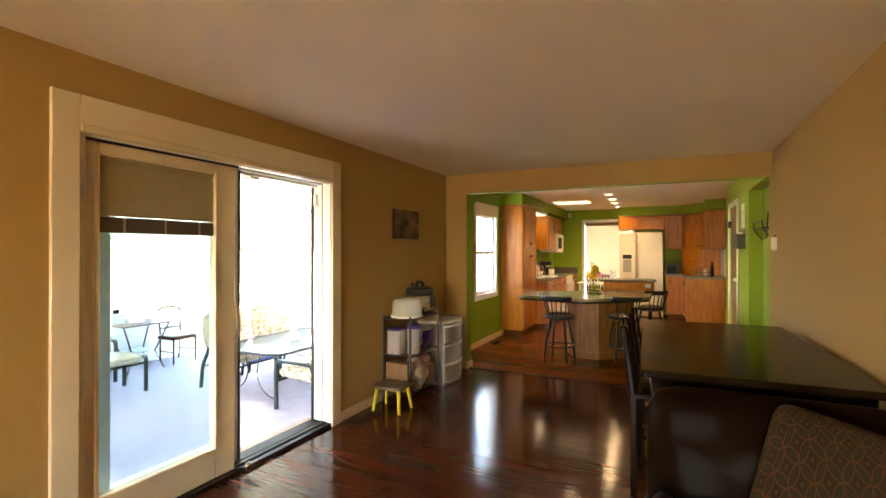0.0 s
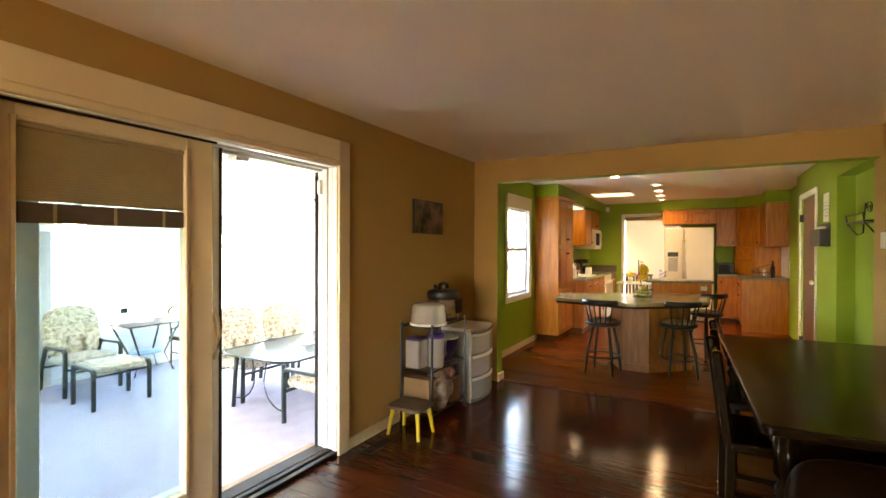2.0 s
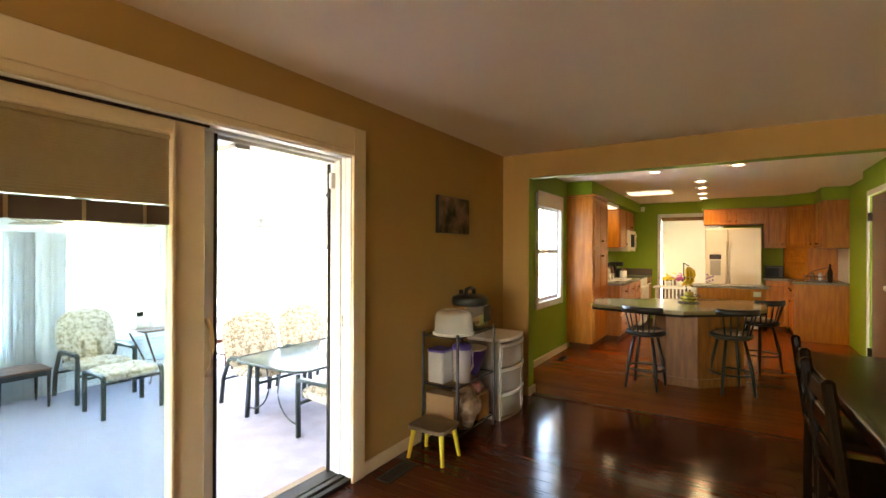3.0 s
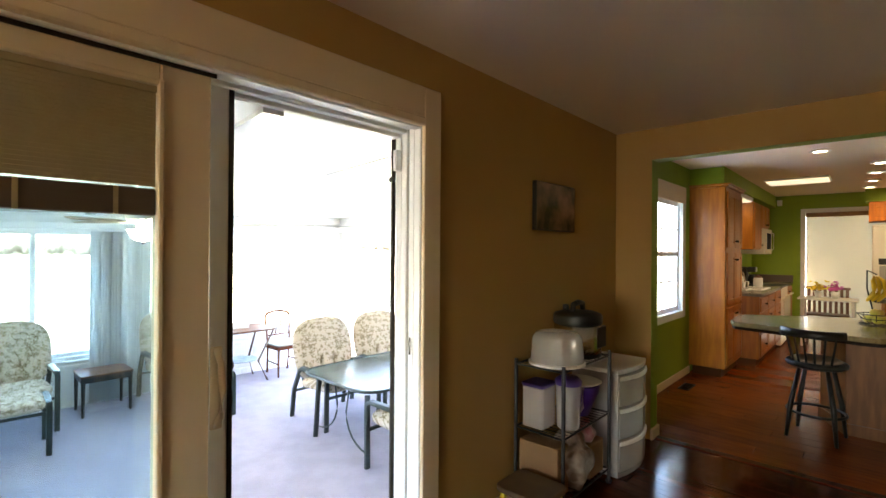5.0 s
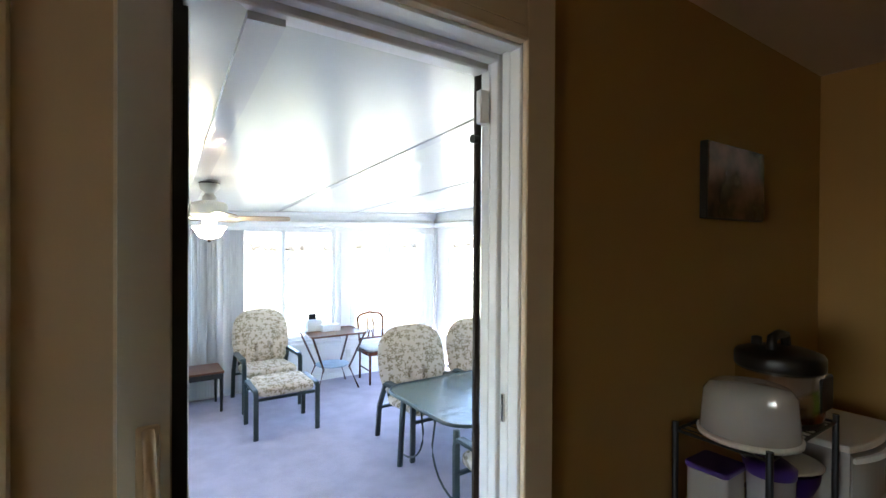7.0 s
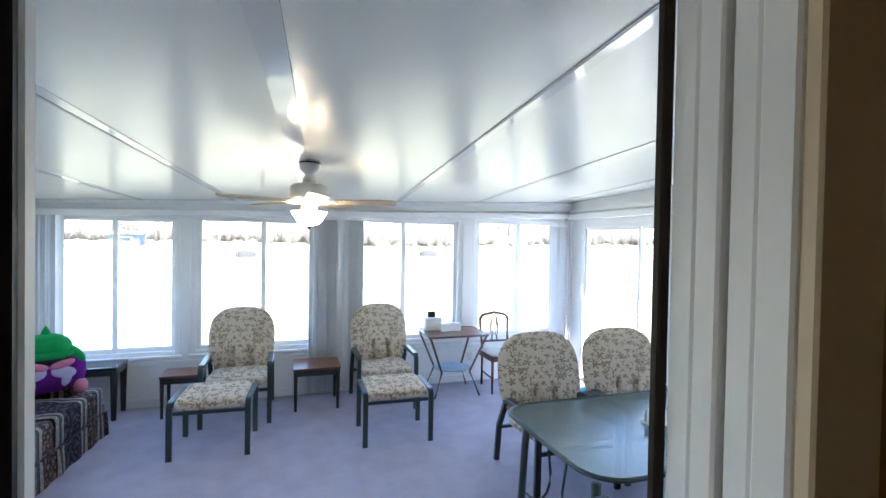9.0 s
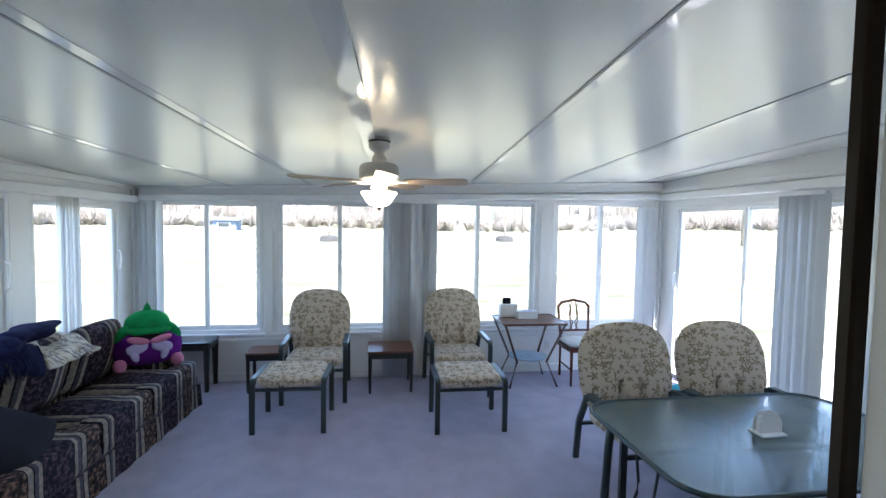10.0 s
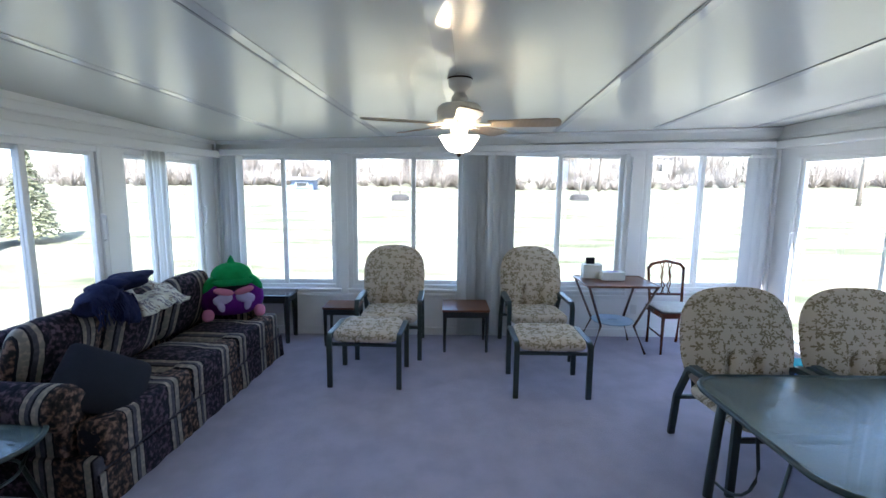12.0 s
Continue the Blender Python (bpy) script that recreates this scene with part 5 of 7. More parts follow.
# blue toy crate and paper by the patio door
crate = thing("blue_bin", "low blue plastic bin on the carpet by the patio door", "bin")
part("body", joined(prism(rounded(-7.75, -7.25, 7.38, 7.86, 0.04), SF, SF + 0.16, 0.01)), BLUEPLASTIC, crate)
part("content", moved(pad(0.40, 0.36, 0.10, 3), pose(-7.5, 7.62, SF + 0.18)), material("teal cloth", (0.03, 0.30, 0.33), 0.9), crate, smooth=True)

# outlet under the windows
ol = thing("wall_outlet", "white wall outlet under the windows", "outlet")
part("plate", box(SX, SX + 0.006, 6.62, 6.69, -0.10, 0.01, 0.002), PAPER, ol)

# ---- striped sofa ----
SL = 2.25
so = thing("striped_sofa", "three-seat sofa in dark striped floral upholstery under the windows", "sofa")
part("base", box(-SL / 2, SL / 2, -0.40, 0.42, 0.05, 0.28, 0.02, 2), STRIPED_SIDE, so)
for k in range(3):
    x0 = -SL / 2 + 0.20 + k * (SL - 0.40) / 3
    wd = (SL - 0.40) / 3
    part("seat_cushion", moved(pad(wd - 0.005, 0.62, 0.20, 9), pose(x0 + wd / 2, 0.11, 0.36)), STRIPED, so, smooth=True)
    part("seat_front", box(x0 + 0.005 - (0.15 if k == 0 else 0), x0 + wd - 0.005 + (0.15 if k == 2 else 0), 0.27, 0.435, 0.20, 0.445, 0.035, 3), STRIPED, so, smooth=True)
    part("back_cushion", moved(pad(wd + 0.01, 0.56, 0.26, 5), pose(x0 + wd / 2, -0.24, 0.63, 74, 0, 0)), STRIPED, so, smooth=True)
part("back_panel", moved(box(-SL / 2 + 0.05, SL / 2 - 0.05, -0.06, 0.06, 0, 0.60, 0.05, 4), pose(0, -0.36, 0.22, 8, 0, 0)), STRIPED, so, smooth=True)
for sx in (-1, 1):
    xa = sx * (SL / 2 - 0.10)
    arm = part("arm", box(xa - 0.08, xa + 0.08, -0.38, 0.26, 0.05, 0.52, 0.02, 2), STRIPED_SIDE, so)
    part("arm_roll", moved(lathe([(0, -0.012), (0.08, -0.010), (0.11, 0.012), (0.122, 0.05), (0.122, 0.60), (0.105, 0.64), (0, 0.65)], 32), pose(xa + sx * 0.02, -0.39, 0.52, -90, 0, 0)), STRIPED_SIDE, arm, smooth=True)
skirt = bmesh.new()
_pv = None
for i in range(91):
    x = -SL / 2 + i * SL / 90
    y = 0.432 + 0.006 * math.sin(i * 0.7) + (0.012 if i % 30 in (0, 1) else 0)
    cur = (skirt.verts.new((x, y, 0.0)), skirt.verts.new((x, 0.428, 0.20)))
    if _pv:
        skirt.faces.new((_pv[0], cur[0], cur[1], _pv[1]))
    _pv = cur
_sk = part("skirt", skirt, STRIPED, so)
_sk.modifiers.new("thick", "SOLIDIFY").thickness = 0.01
so.matrix_basis = pose(-7.10, 2.40, SF, 0, 0, -4)
tagged(part("dark_pillow", moved(pad(0.46, 0.46, 0.14, 10), pose(-6.31, 2.55, 0.185) @ pose(0, 0, 0, 40, 0, 168) @ pose(0, 0, 0, 0, 0, 38)), CHARCOAL, smooth=True), "charcoal throw pillow resting on the striped sofa", "pillow")

# blankets over the sofa back
def blanket(name, mat, label, x0, x1, y0, y1, top, seed, drop):
    bm = bmesh.new()
    nx, ny = 24, 18
    g = []
    for i in range(nx + 1):
        row = []
        for j in range(ny + 1):
            u, v = i / nx, j / ny
            x, y = x0 + u * (x1 - x0), y0 + v * (y1 - y0)
            n = noise.noise(Vector((x * 9, y * 9, seed)))
            e = min(u, 1 - u, v, 1 - v)
            z = top + 0.035 * n - drop * max(0, v - 0.35) ** 1.3 - 0.05 * max(0, 0.1 - e) / 0.1
            row.append(bm.verts.new((x + 0.02 * noise.noise(Vector((x * 7, y * 7, seed + 3))), y + 0.02 * n, z)))
        g.append(row)
    for i in range(nx):
        for j in range(ny):
            bm.faces.new((g[i][j], g[i + 1][j], g[i + 1][j + 1], g[i][j + 1]))
    ob = tagged(part(name, bm, mat, smooth=True), label, "blanket")
    ob.modifiers.new("thick", "SOLIDIFY").thickness = 0.03
    return ob


THROW = floral("cream printed throw", (0.58, 0.55, 0.46), (0.30, 0.17, 0.08), (0.10, 0.16, 0.30), 1.4)
blanket("printed_throw", THROW, "cream printed throw draped over the sofa back", -7.48, -6.90, 2.07, 2.43, 0.545, 3.1, 0.18)
nb = thing("navy_blanket", "crumpled navy knitted blanket heaped on the sofa back", "blanket")
part("top_fold", joined(crumpled((0.27, 0.13, 0.05), 1.0, pose(-6.97, 2.23, 0.62, 6, -3, 6), 8.0), crumpled((0.20, 0.10, 0.035), 5.0, pose(-7.03, 2.25, 0.65, 0, 0, -10), 8.0)), NAVY, nb, smooth=True)
part("hanging_fold", joined(crumpled((0.19, 0.10, 0.07), 2.0, pose(-6.74, 2.26, 0.58, 0, 8, 10), 9.0), crumpled((0.09, 0.05, 0.12), 3.0, pose(-6.82, 2.36, 0.49, 20, 0, 0), 9.0), crumpled((0.08, 0.06, 0.07), 8.0, pose(-6.62, 2.28, 0.55, 10, 0, 0), 9.0)), NAVY, nb, smooth=True)
_rg = random.Random(23)
_fr = []
for k in range(46):
    x = _rg.uniform(-6.92, -6.52)
    z = 0.44 + 0.10 * _rg.random() + 0.18 * max(0, x + 6.75)
    y = 2.37 + 0.03 * _rg.random()
    _fr.append(tube([(x, y - 0.02, z + 0.05), (x + _rg.uniform(-0.02, 0.02), y + 0.01, z), (x + _rg.uniform(-0.035, 0.035), y + 0.015, z - 0.07)], [0.006, 0.006, 0.003], 4))
part("fringe", joined(*_fr), NAVY, nb, "knotted navy fringe")

# plush toy, kept as plain shapes
plush = joined(moved(pad(0.48, 0.30, 0.28, 2.6), pose(0, 0, 0.15, 90, 0, 0)))
pl = thing("plush_pillow", "purple and green stuffed pillow toy on the striped sofa", "stuffed toy")
part("body", plush, PURPLEPLUSH, pl, smooth=True)
part("crest", joined(moved(pad(0.31, 0.22, 0.24, 2.1), pose(0, 0.0, 0.325, 90, 0, 0)), lathe([(0.035, 0.41), (0.022, 0.46), (0, 0.50)], 12), moved(pad(0.30, 0.06, 0.10, 2.2), pose(0, 0.10, 0.29, 70, 0, 0)), moved(pad(0.18, 0.08, 0.10, 2), pose(0.165, 0.03, 0.27, 90, 50, 0)), moved(pad(0.18, 0.08, 0.10, 2), pose(-0.165, 0.03, 0.27, 90, -50, 0))), GREENPLUSH, pl, "green upper lobe", True)
part("hood_lining", moved(pad(0.24, 0.10, 0.10, 2.4), pose(0, 0.095, 0.265, 90, 0, 0)), CHARCOAL, pl, "dark lining under the green lobe", True)
for sx in (-1, 1):
    part("pink_patch", moved(pad(0.15, 0.055, 0.05, 2.2), pose(sx * 0.075, 0.14, 0.225, 90, sx * -14, 0)), PINKPLUSH, pl, smooth=True)
    part("lilac_patch", joined(moved(pad(0.15, 0.085, 0.035, 2.4), pose(sx * 0.08, 0.132, 0.165, 90, sx * 14, 0)), moved(pad(0.055, 0.11, 0.03, 2.0), pose(sx * 0.10, 0.134, 0.115, 90, sx * 18, 0))), LILAC, pl, smooth=True)
    part("foot", moved(pad(0.09, 0.06, 0.10, 2.2), pose(sx * 0.19, 0.09, 0.035)), PINKPLUSH, pl, smooth=True)
pl.matrix_basis = pose(-8.0, 2.54, SF + 0.46, 0, 0, -60) @ Matrix.Scale(1.14, 4)

# ---- garden ----
LAWN = material("pale spring lawn", (0.078, 0.085, 0.052), 0.95, second=(0.23, 0.22, 0.165), scale=0.8, amount=0.9, detail=14, bump=0.6, bump_scale=30, spec=0.1, stretch=(1.4, 0.32, 1))


def land(x, y):
    d = max(0.0, -9.5 - x)
    rise = 2.6 * (1 - math.exp(-(d / 40.0) ** 1.6)) + 0.10 * math.sin(x * 0.21 + y * 0.13) * min(1, d / 6)
    dn = max(0.0, y - 12.0)
    return SF - 0.22 + rise + 1.2 * (1 - math.exp(-(dn / 45.0) ** 1.6)) * (1 if x < 0 else 0.3)


bm = bmesh.new()
_xs = [-900, -400, -200] + [-120 + i * 4 for i in range(27)] + [-12 + i * 3 for i in range(14)] + [60, 150, 400, 900]
_ys = [-900, -400, -150] + [-60 + i * 4 for i in range(36)] + [120, 250, 500, 900]
_g = [[bm.verts.new((x, y, land(x, y))) for y in _ys] for x in _xs]
for i in range(len(_xs) - 1):
    for j in range(len(_ys) - 1):
        bm.faces.new((_g[i][j], _g[i + 1][j], _g[i + 1][j + 1], _g[i][j + 1]))
structure("ground", bm, LAWN, "pale sunlit spring lawn rising to a hedge", "ground", True)
BARK = material("grey bark", (0.24, 0.205, 0.17), 0.9, second=(0.14, 0.115, 0.095), scale=12, stretch=(1, 1, 0.3), bump=0.6, bump_scale=30)
TWIG = material("bare grey-brown twigs", (0.19, 0.165, 0.145), 0.9, second=(0.27, 0.24, 0.21), scale=2)
NEEDLE = material("spruce needles", (0.12, 0.14, 0.075), 0.9, second=(0.13, 0.13, 0.065), scale=6)


def bare_tree(x, y, h, seed, label):
    """A young leafless tree with forking limbs and a ring of mulch."""
    rng = random.Random(seed)
    z = land(x, y)
    t = thing("bare_tree", label, "tree", "leafless trees")
    t.matrix_basis = pose(x, y, z)
    part("trunk", tube([(0, 0, -0.1), (0.02, 0.01, h * 0.3), (0.0, 0.03, h * 0.6), (0.03, 0.0, h)], [h * 0.02, h * 0.016, h * 0.010, h * 0.002], 8), BARK, t, smooth=True)
    br = []
    for k in range(26):
        z0 = h * (0.3 + 0.65 * rng.random())
        a, l = rng.random() * 6.28, h * (0.12 + 0.22 * rng.random()) * (1.15 - z0 / h)
        p = Vector((0, 0, z0))
        q = p + Vector((math.cos(a) * l, math.sin(a) * l, l * 0.9))
        br.append(tube([p, (p + q) / 2 + Vector((0, 0, -0.03 * l)), q], [h * 0.006, h * 0.004, h * 0.001], 4))
        for i in range(4):
            f = 0.35 + 0.6 * rng.random()
            r = p.lerp(q, f)
            br.append(tube([r, r + Vector((rng.uniform(-1, 1), rng.uniform(-1, 1), rng.uniform(0.2, 1))) * l * 0.4], [h * 0.003, h * 0.0008], 3))
    part("limbs", joined(*br), BARK, t)
    return t


bare_tree(-33, 1.85, 3.6, 1, "young leafless tree in a ring of mulch on the lawn")
bare_tree(-33, 13.1, 3.6, 2, "young leafless tree in a ring of mulch on the lawn")
bare_tree(-46, -6.0, 8.0, 3, "leafless tree near the hedge")
bare_tree(-44, 18.0, 8.0, 4, "leafless tree near the hedge")
bare_tree(-30, 28.0, 7.0, 5, "leafless tree on the lawn")
bare_tree(-53, 1.0, 9.0, 6, "leafless tree near the hedge")
bare_tree(-54, 8.5, 10.0, 7, "leafless tree near the hedge")
bare_tree(-52, 26.0, 9.0, 8, "leafless tree near the hedge")
bare_tree(-50, -16.0, 9.0, 9, "leafless tree near the hedge")
for k in range(12):
    bare_tree(-57 - 2.5 * (k % 3), -26 + 6.3 * k + 1.7 * math.sin(k * 2.1), 8.0 + 2.0 * math.sin(k * 1.7), 30 + k, "tall leafless tree behind the hedge")
MULCH = material("dark mulch", (0.030, 0.029, 0.028), 0.95, scale=10, bump=0.8, bump_scale=20)
for x, y in ((-33, 1.85), (-33, 13.1)):
    tagged(part("mulch_ring", moved(lathe([(0, 0.40), (0.40, 0.38), (0.56, 0.24), (0.60, -0.1)], 20), pose(x, y, land(x, y))), MULCH, smooth=True), "low mound of dark mulch round a tree", "mulch")

# hedge of bare shrubs along the far edge of the lawn
rng = random.Random(11)
tw = bmesh.new()
for k in range(560):
    cy = rng.uniform(-40, 62)
    wood = k >= 400
    if not wood and math.sin(cy * 0.33 + 1.1) + 0.6 * math.sin(cy * 0.83) < -1.15:
        continue
    cx = (-59 if wood else -50) + rng.uniform(-3, 3) + 0.1 * abs(cy)
    size = rng.uniform(0.9, 2.2) * (1.0 + 0.35 * math.sin(cy * 0.21)) * (2.6 if wood else 1.0)
    base = Vector((cx, cy, land(cx, cy) - 0.1))
    for i in range(60):
        a, lean = rng.random() * 6.28, rng.random() ** 0.7 * (0.55 if wood else 0.9)
        l = size * rng.uniform(0.5, 1.35)
        d = Vector((math.cos(a) * math.sin(lean), math.sin(a) * math.sin(lean), math.cos(lean)))
        mid = base + d * l * 0.55 + Vector((0, 0, -0.08 * l))
        tip = mid + (d + Vector((rng.uniform(-0.5, 0.5), rng.uniform(-0.5, 0.5), rng.uniform(-0.2, 0.5)))).normalized() * l * 0.6
        side = Vector((-math.sin(a), math.cos(a), 0)) * 0.035
        fork = mid + Vector((rng.uniform(-0.6, 0.6), rng.uniform(-0.6, 0.6), rng.uniform(0.1, 0.6))) * l * 0.7
        vs = [tw.verts.new(p) for p in (base + side, base - side, mid - side * 0.6, mid + side * 0.6, tip, fork)]
        tw.faces.new(vs[:4])
        tw.faces.new((vs[3], vs[2], vs[4]))
        tw.faces.new((vs[2], vs[3], vs[5]))
tagged(part("hedge", tw, TWIG), "row of bare brown shrubs at the edge of the lawn", "hedge", kind="stuff")


def spruce(x, y, h, seed):
    rng = random.Random(seed)
    t = thing("spruce_tree", "conical green spruce on the lawn", "tree", "spruces")
    t.matrix_basis = pose(x, y, land(x, y))
    part("trunk", tube([(0, 0, -0.1), (0, 0, h)], [h * 0.025, 0.01], 8), BARK, t)
    bm = bmesh.new()
    for k in range(1400):
        f = rng.random() ** 0.7
        z = h * (1 - f) * 0.93 + 0.15
        r = (h * 0.28 * f + 0.05) * (0.35 + 0.65 * rng.random() ** 0.5)
        a = rng.random() * 6.28
        p = Vector((math.cos(a) * r, math.sin(a) * r, z))
        l = 0.10 + 0.10 * rng.random()
        o = Vector((math.cos(a), math.sin(a), -0.25)) * l
        s_ = Vector((-math.sin(a), math.cos(a), 0)) * l * 0.35
        bm.faces.new([bm.verts.new(q) for q in (p - s_, p + o, p + s_, p + Vector((0, 0, 0.05)))])
    part("crown", bm, NEEDLE, t)


spruce(-16.2, -6.6, 2.7, 21)
spruce(-14.6, -7.0, 2.5, 22)


def garden_house(x, y, w, d, h, roof, mat, label, name="house", turn=0):
    """A plain far building with a gabled roof, door and windows."""
    hs = thing(name, label, "building")
    z = land(x, y) - 0.2
    hs.matrix_basis = pose(x, y, z, 0, 0, turn)
    part("wall", box(-d / 2, d / 2, -w / 2, w / 2, 0, h), mat, hs)
    bm = bmesh.new()
    v = [bm.verts.new(p) for p in ((-d / 2 - 0.3, -w / 2 - 0.3, h), (d / 2 + 0.3, -w / 2 - 0.3, h), (d / 2 + 0.3, w / 2 + 0.3, h), (-d / 2 - 0.3, w / 2 + 0.3, h), (0, -w / 2 - 0.3, h + roof), (0, w / 2 + 0.3, h + roof))]
    for f in ((0, 1, 2, 3), (0, 4, 5, 3), (1, 2, 5, 4), (0, 1, 4), (3, 5, 2)):
        bm.faces.new([v[k] for k in f])
    bmesh.ops.recalc_face_normals(bm, faces=bm.faces[:])
    part("roof", bm, material("grey shingle roof", (0.16, 0.155, 0.15), 0.9, bump=0.4, bump_scale=8), hs)
    n = max(1, int(w / 3))
    for k in range(n):
        yy = -w / 2 + (k + 0.5) * w / n
        win = part("window", box(d / 2, d / 2 + 0.06, yy - 0.5, yy + 0.5, h * 0.4, h * 0.8), WHITE, hs)
        part("pane", box(d / 2 + 0.061, d / 2 + 0.07, yy - 0.42, yy + 0.42, h * 0.43, h * 0.77), DARKLEG, win)


SIDING = material("pale siding", (0.55, 0.54, 0.52), 0.7, bump=0.3, bump_scale=3)
garden_house(-66, -14, 14, 9, 3.2, 2.2, SIDING, "pale far house with a grey roof beyond the hedge")
garden_house(-70, 30, 15, 9, 3.2, 2.4, SIDING, "pale far house with a grey roof beyond the hedge")
garden_house(-42, -6.8, 1.8, 1.4, 0.95, 0.25, material("blue shed boards", (0.10, 0.14, 0.22), 0.7), "small dark blue garden shed", "shed")
structure("patio_slab", box(-9.2, -4.0, SY1 + 0.14, SY1 + 3.0, SF - 0.3, SF - 0.08, 0.01), material("concrete", (0.45, 0.44, 0.42), 0.9, second=(0.38, 0.37, 0.35), scale=3, bump=0.3), "pale concrete patio slab outside the sliding door", "pavement")


# ---- kitchen ----
WOODK = OAK
KICK = material("dark oak toe kick", (0.10, 0.034, 0.008), 0.5, spec=0.15, stretch=(1, 8, 1))


def door_front(parent, axis, t, out, a0, a1, z0, z1, knob=None, name="door"):
    """A framed cabinet door on a face; axis: the face's normal."""
    at = lambda d0, d1, p0, p1, q0, q1, bev=0.003: box(min(t + out * d0, t + out * d1), max(t + out * d0, t + out * d1), p0, p1, q0, q1, bev) if axis == "x" else box(p0, p1, min(t + out * d0, t + out * d1), max(t + out * d0, t + out * d1), q0, q1, bev)
    s_ = min(0.055, (a1 - a0) * 0.2, (z1 - z0) * 0.3)
    d = part(name, joined(at(0.001, 0.02, a0, a0 + s_, z0, z1), at(0.001, 0.02, a1 - s_, a1, z0, z1), at(0.001, 0.02, a0 + s_, a1 - s_, z0, z0 + s_), at(0.001, 0.02, a0 + s_, a1 - s_, z1 - s_, z1), at(0.001, 0.010, a0 + s_, a1 - s_, z0 + s_, z1 - s_, 0), at(0.008, 0.018, a0 + s_ + 0.015, a1 - s_ - 0.015, z0 + s_ + 0.015, z1 - s_ - 0.015, 0.006)), WOODK, parent)
    if knob:
        p = (t + out * 0.02, knob[0], knob[1]) if axis == "x" else (knob[0], t + out * 0.02, knob[1])
        rot = pose(0, 0, 0, 0, 90 * out, 0) if axis == "x" else pose(0, 0, 0, -90 * out, 0, 0)
        part("knob", moved(lathe([(0, 0), (0.006, 0), (0.006, 0.012), (0.014, 0.018), (0.012, 0.028), (0, 0.03)], 14), Matrix.Translation(p) @ rot), BRONZE, d, smooth=True)
    return d


def cabinet(name, label, x0, x1, y0, y1, z0, z1, kick=False, group="kitchen cabinets"):
    c = thing(name, label, "cabinet", group)
    if kick:
        part("toe_kick", box(x0 + 0.04, x1 - 0.04, y0 + 0.01, y1 - 0.01, 0, 0.10), KICK, c)
        z0 = 0.10
    part("body", box(x0, x1, y0, y1, z0, z1, 0.003), WOODK, c)
    return c


# tall pantry cabinet
c = cabinet("tall_cabinet", "tall honey oak pantry cabinet beside the window", KX0, -3.40, 9.60, 10.45, 0, 2.20, True)
for z0, z1 in ((0.14, 0.80), (0.84, 1.44), (1.50, 2.15)):
    for a0, a1, k in ((9.63, 10.02, 9.99), (10.03, 10.42, 10.06)):
        door_front(c, "x", -3.40, 1, a0, a1, z0, z1, (k, z0 + 0.08 if z0 > 1.4 else z1 - 0.08))
part("crown", joined(box(KX0, -3.37, 9.58, 10.47, 2.20, 2.225, 0.006), box(KX0, -3.35, 9.56, 10.48, 2.225, 2.24, 0.004)), WOODK, c)
# base run
for y0, y1, lab in ((10.46, 11.05, "drawers"), (11.05, 11.65, "sink"), (11.65, 12.22, "drawers")):
    c = cabinet("base_cabinet", "honey oak base cabinet under the counter", KX0, -3.20, y0, y1, 0, 0.89, True)
    door_front(c, "x", -3.20, 1, y0 + 0.02, y1 - 0.02, 0.70, 0.87, ((y0 + y1) / 2, 0.785), "drawer")
    if lab == "drawers":
        door_front(c, "x", -3.20, 1, y0 + 0.02, y1 - 0.02, 0.43, 0.68, ((y0 + y1) / 2, 0.56), "drawer")
        door_front(c, "x", -3.20, 1, y0 + 0.02, y1 - 0.02, 0.13, 0.41, ((y0 + y1) / 2, 0.27), "drawer")
    else:
        door_front(c, "x", -3.20, 1, y0 + 0.02, y1 - 0.02, 0.13, 0.68, (y0 + 0.06, 0.62))
ct = thing("countertop", "speckled grey-tan laminate counter with a backsplash", "countertop")
part("slab", box(KX0, -3.17, 10.45, 12.22, 0.89, 0.93, 0.008, 2), GRANITE, ct)
part("slab", box(KX0, -3.17, 12.99, KY1, 0.89, 0.93, 0.008, 2), GRANITE, ct)
part("backsplash", box(KX0, KX0 + 0.02, 10.46, KY1, 0.93, 1.04, 0.004), GRANITE, ct)
part("backsplash", box(KX0 + 0.02, -3.17, KY1 - 0.02, KY1, 0.93, 1.05, 0.004), material("dark counter edge", (0.10, 0.065, 0.045), 0.4), ct)
c = cabinet("base_cabinet", "honey oak base cabinet under the counter", KX0, -3.20, 12.99, KY1, 0, 0.89, True)
door_front(c, "x", -3.20, 1, 13.01, KY1 - 0.02, 0.13, 0.87, (13.06, 0.8))
stv = thing("stove", "white kitchen range in the counter run", "stove")
part("body", box(KX0 + 0.01, -3.18, 12.23, 12.98, 0.02, 0.90, 0.008, 2), APPLIANCE, stv)
part("oven_door", box(-3.18, -3.14, 12.26, 12.95, 0.22, 0.74, 0.012, 2), APPLIANCE, stv)
part("handle", tube([(-3.14, 12.32, 0.78), (-3.10, 12.32, 0.79), (-3.10, 12.89, 0.79), (-3.14, 12.89, 0.78)], 0.010, 8), APPLIANCE, stv, smooth=True)
part("cooktop", box(KX0 + 0.02, -3.17, 12.24, 12.97, 0.90, 0.925, 0.008), BLACK, stv)
part("back_guard", box(KX0 + 0.01, KX0 + 0.06, 12.24, 12.97, 0.925, 1.08, 0.008), APPLIANCE, stv)
sink = thing("kitchen_sink", "white double sink set in the counter", "sink")
